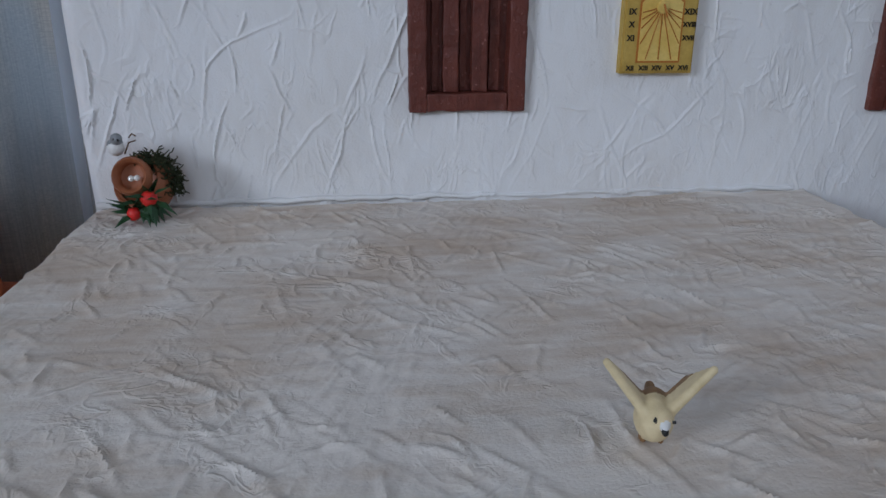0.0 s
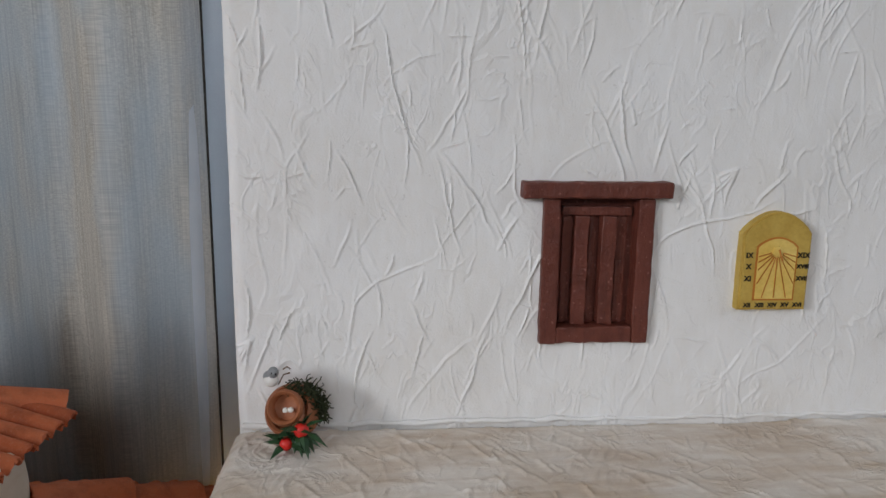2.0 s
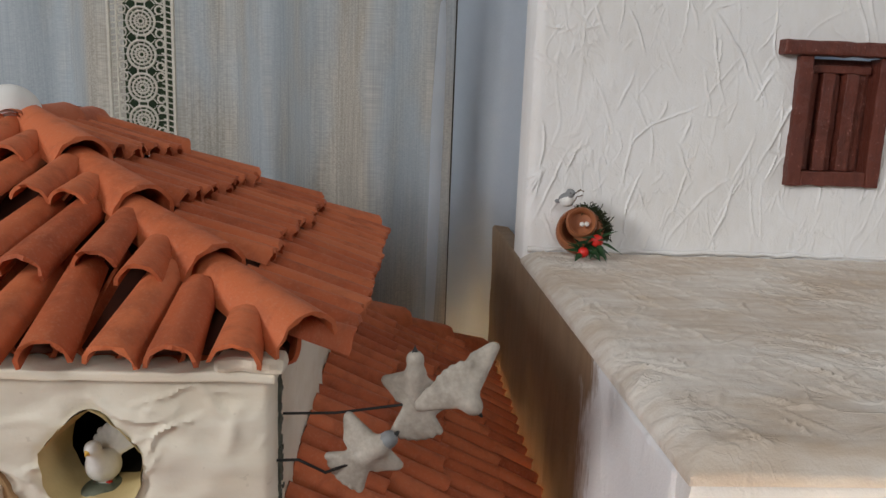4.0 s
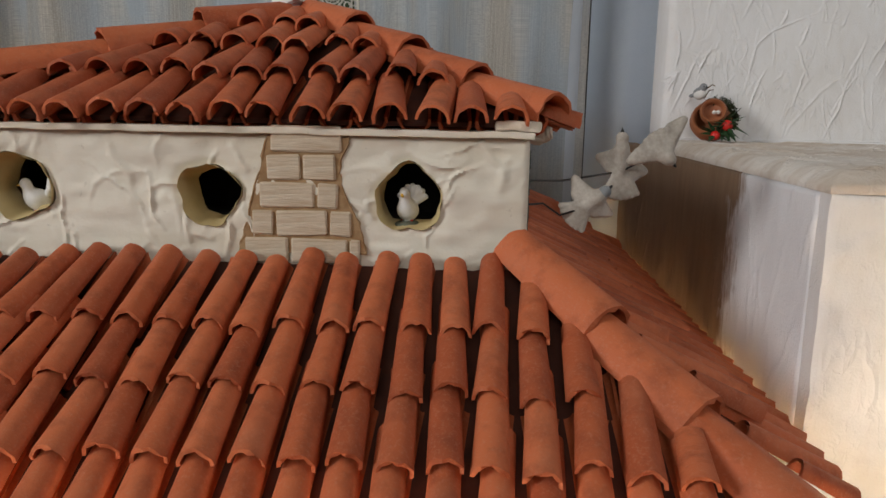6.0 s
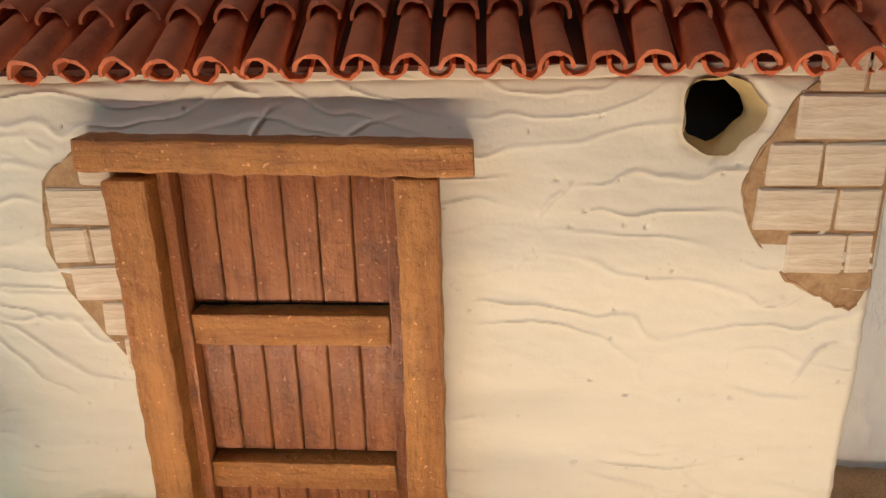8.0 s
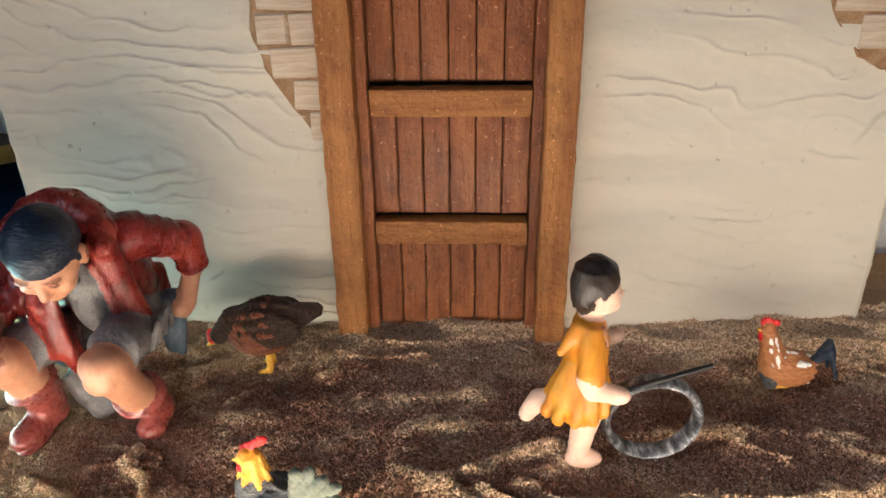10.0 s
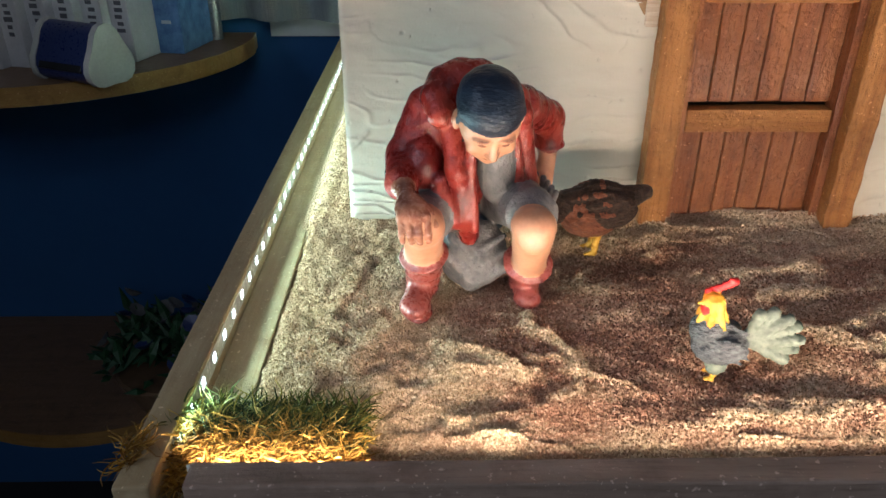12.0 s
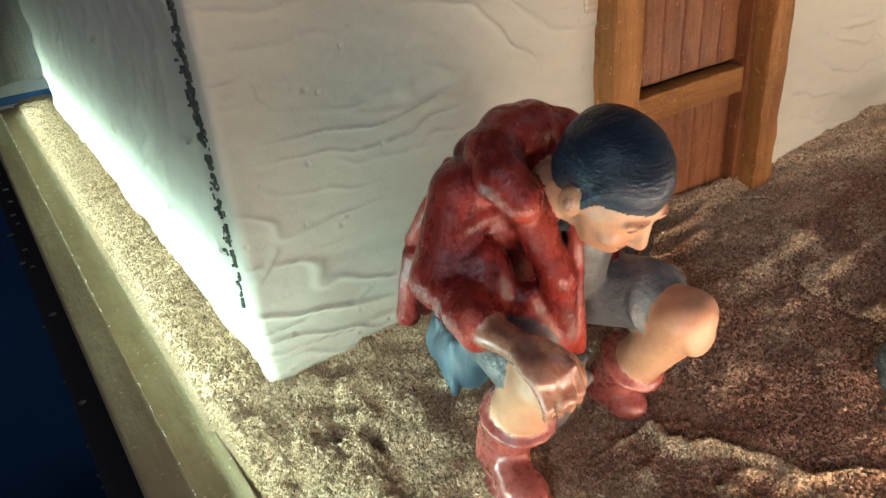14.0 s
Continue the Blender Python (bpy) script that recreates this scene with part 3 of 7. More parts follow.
slab("wall_east_south", 2.4, 2.45, -3.0, -1.20, -0.75, 2.45, M_ROOM)
slab("wall_east_low", 2.4, 2.45, -1.20, -0.20, -0.75, 1.25, M_ROOM)
slab("wall_east_top", 2.4, 2.45, -1.20, -0.20, 2.25, 2.45, M_ROOM)
# south wall with the window opening that lights the model
slab("wall_south_west", -2.6, -1.15, -3.05, -3.0, -0.75, 2.45, M_ROOM)
slab("wall_south_east", 0.25, 2.4, -3.05, -3.0, -0.75, 2.45, M_ROOM)
slab("wall_south_low", -1.15, 0.25, -3.05, -3.0, -0.75, 1.28, M_ROOM)
slab("wall_south_top", -1.15, 0.25, -3.05, -3.0, 2.40, 2.45, M_ROOM)
# back wall: blue paint low down and to the west, white window surround with the window opening
slab("wall_north_low", -2.6, 2.4, 0.585, 0.66, -0.75, -0.004, M_WALLBLUE)
slab("wall_north_west", -2.6, -1.05, 0.585, 0.66, -0.004, 2.45, M_WALLBLUE)
slab("wall_north_east", 0.62, 2.4, 0.585, 0.66, -0.004, 2.45, M_WALLWHITE)
slab("wall_north_top", -1.05, 0.62, 0.585, 0.66, 1.35, 2.45, M_WALLWHITE)
slab("window_surround", -0.806, 0.62, 0.580, 0.66, -0.004, 0.225, M_WALLWHITE)
slab("wall_north_corner", -1.05, -0.806, 0.585, 0.66, -0.004, 1.35, M_WALLBLUE)
slab("window_sill", -0.64, 0.60, 0.590, 0.66, 0.2255, 0.372, M_ROOM)
win = tagged(empty("window_1", (-0.2, 0.62, 0.2)), kind="structure")
for x in (-0.80, -0.208, 0.60):
    part("window_frame", bm_box(x - 0.022, x + 0.022, 0.588, 0.63, 0.22, 1.35, 0.004), M_WALLWHITE, win)
part("seal", bm_box(-0.2052, -0.2040, 0.5555, 0.5580, 0.23, 1.35), M_DARK, win, "thin dark window seal")
panel = slab("panel_trim", -0.770, -0.690, 0.5745, 0.580, 0.055, 0.20, M_WALLWHITE)
tape = slab("tape", -0.70, -0.60, 0.5765, 0.579, 0.000, 0.007, M_TAPE)


def curtain(name, x0, x1, z0, z1, y, seed, label):
    nu, nv = int((x1 - x0) / 0.004), 60
    u, v = np.linspace(0, 1, nu), np.linspace(0, 1, nv)
    Uu, Vv = np.meshgrid(u, v, indexing="ij")
    xx = x0 + Uu * (x1 - x0)
    fold = 0.0110 * np.sin(xx * 78 + seed + 1.6 * vnoise(Vv * 2, xx * 7, seed)) + 0.009 * vnoise(xx * 22 + 0.6 * Vv, Vv * 1.5, seed + 5) + 0.0012 * vnoise(xx * 90, Vv * 5, seed)
    zz = z0 + Vv * (z1 - z0)
    front = np.stack([xx, y + fold, zz], -1).reshape(-1, 3)
    idx = np.arange(nu * nv).reshape(nu, nv)
    q = np.stack([idx[:-1, :-1], idx[1:, :-1], idx[1:, 1:], idx[:-1, 1:]], -1).reshape(-1, 4)
    ob = new(name, mesh_np(name, front, q, M_CURTAIN))
    return tagged(ob, label, "curtain", "window curtains")


curtain("curtain", -0.428, -0.205, 0.02, 1.30, 0.553, 1, "grey linen curtain in soft folds before the window")
curtain("curtain", -0.95, -0.464, 0.02, 1.30, 0.553, 4, "grey linen curtain with lace edge before the window")
# paler sheer curtain beside the linen one
pale = curtain("curtain", -0.222, 0.30, 0.02, 1.30, 0.568, 2, "pale blue sheer curtain before the window")
pale.data.materials.clear()
pale.data.materials.append(M_SHEER)


def lace():
    """A crochet band: rows of ringed rosettes between two ladder edges."""
    band = empty("lace_band", (-0.446, 0.532, 0.2), "ecru crochet lace band with rows of rosettes", "lace")
    bm = bmesh.new()
    for r, t in ((0.0020, 0.0006), (0.0045, 0.0008), (0.0075, 0.0008), (0.0105, 0.0010)):
        n = 22
        bm_tube([(r * math.cos(2 * math.pi * i / n), 0, r * math.sin(2 * math.pi * i / n)) for i in range(n)], t, 5, bm, True)
    for i in range(14):
        a = 2 * math.pi * i / 14
        bm_tube([(0.0026 * math.cos(a), 0, 0.0026 * math.sin(a)), (0.0175 * math.cos(a), 0, 0.0150 * math.sin(a))], 0.0004, 4, bm)
    for sx in (-1, 1):
        for sz in (-1, 1):
            bm_tube([(sx * 0.0140 + 0.0030 * math.cos(2 * math.pi * q / 9), 0, sz * 0.0085 + 0.0030 * math.sin(2 * math.pi * q / 9)) for q in range(9)], 0.0008, 4, bm, True)
    me = part("rosette", bm, M_LACE, band).data
    bpy.data.objects.remove(band.children[0])
    z = 0.22
    while z < 0.95:
        piece("rosette", me, Matrix.Translation((-0.446, 0.532, z)), band)
        z += 0.0246
    for s in (-1, 1):
        bm = bmesh.new()
        x = -0.446 + s * 0.0180
        bm_tube([(x, 0.532, 0.2), (x, 0.532, 0.97)], 0.0010, 5, bm)
        bm_tube([(x + s * 0.006, 0.532, 0.2), (x + s * 0.006, 0.532, 0.97)], 0.0016, 5, bm)
        for i in range(170):
            zz = 0.2 + i * 0.0045
            bm_tube([(x - s * 0.003, 0.532, zz + 0.002), (x + s * 0.006, 0.532, zz)], 0.0006, 4, bm)
        part("ladder_edge", bm, M_LACE, band)


lace()
slab("garden_hedge_backdrop", -0.9, 0.7, 1.05, 1.10, -0.75, 0.9, painted("garden_green", (0.03, 0.05, 0.02), (0.08, 0.11, 0.05), 0.9, 8, 60))

# ---- table board, battens and ground ----
board = empty("board", (-0.1, 0.2, -0.03), "pine board with battens round its edge under the model", "board")
part("base", bm_box(-0.7100, 0.8, -0.183, 0.572, -0.034, -0.012, 0.001), M_RAIL, board)
part("side_batten", bm_box(-0.7105, -0.6985, -0.184, 0.574, -0.012, 0.0125, 0.001, rough=0.0003, cuts=20), M_RAIL, board)
part("floor_strip", bm_box(-0.6984, -0.6810, -0.165, 0.572, -0.012, -0.0025, 0.0008), M_RAIL, board)
part("front_batten", bm_box(-0.6880, 0.8, -0.1845, -0.1730, -0.012, 0.0130, 0.001, rough=0.0003, cuts=40), M_RAIL_X, board)
part("lower_edge", bm_box(-0.712, 0.8, -0.190, -0.1835, -0.040, -0.016, 0.001), M_RAIL_X, board)
cloth = tagged(part("table_cloth", bm_box(-0.722, 0.85, -0.181, 0.57, -0.75, -0.036, 0.004), M_CLOTH), "black cloth draped over the table under the board", "tablecloth")
for i in range(26):
    r = random.Random(i)
    tagged(part("sequin", bm_lathe([(0, 0), (0.0016 + 0.001 * r.random(), 0.0003), (0, 0.0012)], 8, pose(-0.7225 + 0.008 * r.random() * (i % 2), -0.1 + 0.62 * r.random(), -0.0355 if i % 2 else -0.06 - 0.2 * r.random())), M_METAL, cloth), "")

strip = empty("led_strip", (-0.6985, 0.2, 0.004), "cold white light strip stuck along the side batten", "light strip")
part("tape", bm_box(-0.6986, -0.6983, -0.160, 0.565, 0.0020, 0.0105, 0.0002), M_STRIP, strip)
chip = part("chip", bm_box(-0.0003, 0.0003, -0.0017, 0.0017, -0.0018, 0.0018, 0.0001), M_LED, strip)
me = chip.data
bpy.data.objects.remove(chip)
yy = -0.1066 - 3 / 60
while yy < 0.56:
    piece("chip", me, Matrix.Translation((-0.69835, yy, 0.0066)), strip)
    yy += 1 / 60
strip2 = empty("led_strip", (-0.2, -0.159, 0.002), "warm white light strip inside the front batten", "light strip")
part("tape", bm_box(-0.690, 0.8, -0.1729, -0.1722, 0.003, 0.011, 0.0002), M_STRIP, strip2)


# raked ridges (positive) and hollows (negative): ends, half width, height
RIDGES = [(-0.607, -0.087, -0.570, -0.113, 0.0040, 0.0042), (-0.567, -0.072, -0.546, -0.106, 0.0042, 0.0040),
          (-0.560, -0.102, -0.520, -0.124, 0.0032, 0.0034), (-0.413, -0.091, -0.379, -0.105, 0.0034, 0.0044),
          (-0.398, -0.086, -0.354, -0.104, 0.0032, 0.0040), (-0.420, -0.107, -0.372, -0.118, 0.0040, 0.0030),
          (-0.416, -0.076, -0.375, -0.060, 0.0050, 0.0030), (-0.365, -0.096, -0.318, -0.098, 0.0080, 0.0030),
          (-0.532, -0.030, -0.480, 0.012, 0.0040, 0.0026), (-0.455, -0.030, -0.405, -0.022, 0.0060, 0.0022),
          (-0.520, -0.145, -0.440, -0.136, 0.0070, 0.0030), (-0.640, -0.112, -0.655, -0.060, 0.0060, 0.0030),
          (-0.300, -0.100, -0.230, -0.080, 0.0060, 0.0030), (-0.330, -0.050, -0.250, -0.052, 0.0050, 0.0022),
          (-0.497, -0.112, -0.486, -0.108, 0.0090, -0.0050), (-0.480, -0.122, -0.420, -0.118, 0.0065, -0.0040),
          (-0.405, -0.098, -0.365, -0.112, 0.0022, -0.0040), (-0.420, -0.084, -0.385, -0.072, 0.0050, -0.0040),
          (-0.590, -0.088, -0.560, -0.096, 0.0040, -0.0030), (-0.545, -0.012, -0.505, -0.012, 0.0070, -0.0034),
          (-0.651, -0.086, -0.643, -0.090, 0.0050, -0.0045), (-0.668, -0.060, -0.664, -0.074, 0.0040, -0.0035)]


def ground_height(x, y):
    """Lumps, raked ridges, dents in the corner and the bank against the house wall."""
    h = 0.0019 * fbm(x * 30, y * 48, 3, 2) + 0.0009 * fbm(x * 130, y * 150, 3, 9)
    streak = np.abs(vnoise(x * 26 + 0.5 * y * 40, y * 70, 21))
    h = h + 0.0024 * np.clip(0.32 - streak, 0, 1) / 0.32 * (vnoise(x * 20, y * 20, 5) > 0.0)
    wob = 0.003 * vnoise(x * 90, y * 90, 61)
    for ax, ay, bx, by, wd, amp in RIDGES:
        dx, dy = bx - ax, by - ay
        t = np.clip(((x - ax) * dx + (y - ay) * dy) / (dx * dx + dy * dy), 0, 1)
        d2 = (x - ax - t * dx + wob) ** 2 + (y - ay - t * dy + wob) ** 2
        h = h + 0.95 * amp * np.exp(-d2 / (0.85 * wd) ** 2)
    bank = np.clip((y - 0.005) / 0.035, 0, 1)
    h = h + 0.008 * bank * np.clip((x + 0.35) / 0.10, 0, 1) + 0.004 * bank
    bump = np.clip((x + 0.684) / 0.046, 0, 1) * np.clip((-0.610 - x) / 0.024, 0, 1) * np.clip((y + 0.150) / 0.04, 0, 1) * np.clip((0.060 - y) / 0.04, 0.35, 1)
    h = h + bump * (0.0012 + 0.0030 * fbm(x * 55, y * 55, 3, 31) - 0.009 * np.clip(vnoise(x * 100, y * 100, 33) - 0.40, 0, 1))
    h = h - 0.0012 * np.clip((-0.600 - x) / 0.06, 0, 1)
    edge = np.clip((x + 0.6815) / (0.005 + 0.0015 * vnoise(y * 90, y * 31, 12)), 0, 1)
    return (h - 0.0008) * (0.25 + 0.75 * edge) - 0.0060 * (1 - edge) * np.clip((0.05 - y) / 0.04, 0.2, 1)


def sheet(name, x0, x1, y0, y1, step, material):
    u, v = np.arange(x0, x1, step), np.arange(y0, y1, step)
    U, V = np.meshgrid(u, v, indexing="ij")
    W = ground_height(U, V)
    idx = np.arange(U.size).reshape(U.shape)
    q = np.stack([idx[:-1, :-1], idx[1:, :-1], idx[1:, 1:], idx[:-1, 1:]], -1).reshape(-1, 4)
    return tagged(new(name, mesh_np(name, np.stack([U, V, W], -1).reshape(-1, 3), q, material)), kind="structure")


sheet("ground", -0.684, 0.4, -0.1725, 0.575, 0.0018, M_GROUND)


def flakes(name, count, x0, x1, y0, y1, seed, big):
    r = np.random.default_rng(seed)
    x, y = x0 + r.random(count) * (x1 - x0), y0 + r.random(count) * (y1 - y0)
    z = ground_height(x, y) + 0.0002 + 0.0007 * r.random(count)
    a, tilt, roll_ = r.random(count) * 6.283, r.normal(0, 0.36, count), r.normal(0, 0.38, count)
    ln, wd = big * (0.8 + r.random(count) ** 2 * 1.5), big * (0.30 + 0.18 * r.random(count))
    f = np.stack([np.cos(a) * np.cos(tilt), np.sin(a) * np.cos(tilt), np.sin(tilt)], -1)
    s = np.stack([-np.sin(a) * np.cos(roll_), np.cos(a) * np.cos(roll_), np.sin(roll_)], -1)
    c = np.stack([x, y, z], -1)
    ln, wd = ln[:, None] / 2, wd[:, None] / 2
    curl = s * (r.normal(0, 0.35, count)[:, None] * ln) + np.array([0, 0, 1]) * (r.random(count)[:, None] * 0.45 * ln)
    top = c + np.array([0, 0, 1]) * (wd * (1.1 + 1.3 * r.random(count)[:, None])) + curl * 0.4
    low = c - np.array([0, 0, 0.0004])
    v = np.stack([low - f * ln, low - s * wd, low + f * ln, low + s * wd, top], 1).reshape(-1, 3)
    k6 = np.arange(count)[:, None] * 5
    quads = np.concatenate([k6 + np.array([[i, (i + 1) % 4, 4]]) for i in range(4)])
    ob = new(name, mesh_np(name, v, quads, M_FLAKE, False))
    return tagged(ob, "loose tan and brown sawdust strewn over the yard", "sawdust", kind="stuff")


flakes("sawdust", 230000, -0.679, -0.17, -0.172, 0.045, 5, 0.0014)
flakes("sawdust", 90000, -0.679, -0.54, -0.172, 0.036, 15, 0.0013)
flakes("sawdust", 26000, -0.681, -0.655, 0.03, 0.56, 6, 0.0016)

# ---- the house with its dovecote ----
HX0, HX1, HY0, HY1 = -0.656, -0.205, 0.036, 0.52
TX0, TX1, TY0, TY1, TZ = -0.564, -0.281, 0.148, 0.420, 0.354
house = empty("house", (-0.43, 0.28, 0.0), "cream stucco model house with tiled roofs and a dovecote on top", "model house")
step = 0.00065
w, h = HX1 - HX0, 0.2295
H0, H1 = len(np.arange(0, w + step / 2, step)), len(np.arange(0, h + step / 2, step))
uu, vv = np.meshgrid(np.linspace(0, w, H0), np.linspace(0, h, H1), indexing="ij")


def trowel(u, v, su, sv, levels, seed, sharp):
    """Thin ridges along the level lines of a stretched noise: strokes of a trowel."""
    f = levels * fbm(u * su, v * sv * 0.55, 2, seed) + 1.5 * sv * v + 0.2 * vnoise(u * 90, v * 120, seed + 9)
    d = np.abs(f - np.round(f))
    return np.exp(-(d / sharp) ** 2) * np.clip(0.35 + 1.3 * vnoise(u * 24, v * 40, seed + 4), 0, 1) + 0.35 * (f - np.floor(f)) * np.clip(vnoise(u * 15, v * 20, seed + 6), 0, 1)


lamp_side = np.clip((0.19 - uu) / 0.08, 0, 1)
H = 0.0009 * trowel(uu, vv, 13, 44, 1.3, 210, 0.07) + 0.0012 * lamp_side * trowel(uu, vv, 16, 54, 1.0, 230, 0.09)
H = np.maximum(H, 0.8 * creases(w, h, step, 34, 12, 12, 40, 0.022, 0.0010, 0.0013, 0.25))
H = H + 0.0011 * fbm(uu * 16, vv * 42, 3, 3) + 0.00022 * fbm(uu * 70, vv * 160, 3, 4)
r2 = np.random.default_rng(77)
for _ in range(100):
    a, b = int(r2.random() * H.shape[0]), int(r2.random() * H.shape[1])
    H[a:a + 1 + int(r2.random() * 3), b:b + 2] -= 0.0008
front = relief("wall_front", (HX0, HY0, 0), X, Z, w, h, step, H, M_STUCCO, house, 0.012, [(-0.2678 - HX0, 0.2150, 0.0140, 1.0)], 0.002, "", [(-0.4740 - HX0, -0.3830 - HX0, -1, 0.1965)])
hole_lining("hole_lining", -0.2678, HY0 - 0.0004, 0.2150, 0.0140, 1.0, 0.016, house)
w2 = HY1 - HY0 - 0.012
H = np.maximum(creases(w2, h, 0.0016, 170, 21, 60, 25, 0.030, 0.0011, 0.0014, 0.18), creases(w2, h, 0.0016, 120, 22, 120, 40, 0.018, 0.0010, 0.0012, 0.3))
uu, vv = np.meshgrid(np.linspace(0, w2, H.shape[0]), np.linspace(0, h, H.shape[1]), indexing="ij")
H = H + 0.0012 * fbm(uu * 40, vv * 40, 3, 13)
relief("wall_left", (HX0, HY1, 0), (0, -1, 0), Z, w2, h, 0.0016, H, M_STUCCO, house, 0.012)
H = 0.0008 * fbm(uu * 60, vv * 60, 4, 15)
relief("wall_right", (HX1, HY0 + 0.012, 0), Y, Z, w2, h, 0.0025, H, M_STUCCO, house, 0.012)
part("wall_rear", bm_box(HX0 + 0.012, HX1 - 0.012, HY1 - 0.012, HY1, 0, h, 0.001), M_STUCCO, house)
r = random.Random(31)
seam = bmesh.new()
for i in range(640):
    z = 0.030 + 0.203 * r.random() ** 0.75
    y0 = HY0 + 0.0085 + abs(r.gauss(0, 0.0042)) - 0.0008 * (z < 0.1)
    if z < 0.10 and r.random() < 0.5:
        continue
    bm_box(HX0 - r.uniform(0.0003, 0.0012), HX0 + 0.001, y0, y0 + r.uniform(0.0005, 0.0016), z, z + r.uniform(0.0006, 0.0022), bm=seam)
part("seam", seam, M_SEAM, house, "dark ragged seam down the corner")
# near-black sheet that puts shade into the round hole of the front wall
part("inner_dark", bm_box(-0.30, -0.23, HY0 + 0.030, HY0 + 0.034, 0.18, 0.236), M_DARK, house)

# dovecote walls
w, h = TX1 - TX0, TZ - 0.275
step = 0.0010
H = np.maximum(creases(w, h, step, 60, 31, 20, 70, 0.026, 0.0009, 0.0014, 0.32), creases(w, h, step, 45, 32, 70, 60, 0.022, 0.0016, 0.0012, 0.30))
uu, vv = np.meshgrid(np.linspace(0, w, H.shape[0]), np.linspace(0, h, H.shape[1]), indexing="ij")
H = H + 0.0012 * fbm(uu * 30, vv * 60, 3, 6) + 0.0003 * fbm(uu * 120, vv * 150, 2, 7)
DOVE_HOLES = [(-0.5129, 0.3270, 0.0152, 2.0), (-0.4245, 0.3255, 0.0140, 0.5), (-0.3340, 0.3258, 0.0150, 3.1)]
tower = relief("dovecote_wall", (TX0, TY0, 0.275), X, Z, w, h, step, H, M_TOWER, house, 0.012, [(x - TX0, z - 0.275, r, s) for x, z, r, s in DOVE_HOLES], 0.0018)
for x, z, r, s in DOVE_HOLES:
    hole_lining("hole_lining", x, TY0 - 0.0004, z, r, s, 0.018, house, 0.84 if x < -0.4 else 0.93)
h2 = TY1 - TY0 - 0.012
H = 0.0011 * fbm(*np.meshgrid(np.linspace(0, h2 * 60, 100), np.linspace(0, h * 60, 36), indexing="ij"), 4, 26)
relief("dovecote_wall", (TX1, TY0 + 0.012, 0.275), Y, Z, h2, h, 0.0024, H, M_TOWER, house, 0.012)
relief("dovecote_wall", (TX0, TY1, 0.275), (0, -1, 0), Z, h2, h, 0.0024, H, M_TOWER, house, 0.012)
part("dovecote_wall", bm_box(TX0 + 0.012, TX1 - 0.012, TY1 - 0.012, TY1, 0.275, TZ, 0.001), M_TOWER, house)
# floor and rear sheet coloured near-black to give shade behind the dove holes
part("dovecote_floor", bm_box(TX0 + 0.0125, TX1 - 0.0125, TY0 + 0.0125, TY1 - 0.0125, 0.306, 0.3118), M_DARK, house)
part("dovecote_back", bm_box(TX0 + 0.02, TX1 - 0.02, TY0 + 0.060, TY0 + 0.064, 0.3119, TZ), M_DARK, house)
# pale flashing under the upper eave
part("flashing", bm_box(TX0 - 0.002, TX1 + 0.002, TY0 - 0.004, TY1 + 0.004, TZ - 0.0008, TZ + 0.0022, 0.0008, rough=0.0006, cuts=30), M_TOWER, house)
part("flashing", bm_box(TX1 - 0.016, TX1 + 0.004, TY0 - 0.005, TY0 + 0.006, TZ + 0.0023, TZ + 0.0065, 0.0015, rough=0.0012, cuts=6), M_TOWER, house)


# bare brick where the plaster has come away
def brick_mesh(w, h, seed):
    bm = bm_box(-w / 2, w / 2, -0.0010, 0.0016, -h / 2, h / 2, 0.0007, 1)
    r = random.Random(seed)
    for v in bm.verts:
        v.co += Vector((r.uniform(-0.0003, 0.0003), r.uniform(-0.0002, 0.0002), r.uniform(-0.0003, 0.0003)))
    me = bpy.data.meshes.new("brick")
    bm.to_mesh(me)
    bm.free()
    me.materials.append(M_BRICK)
    return me


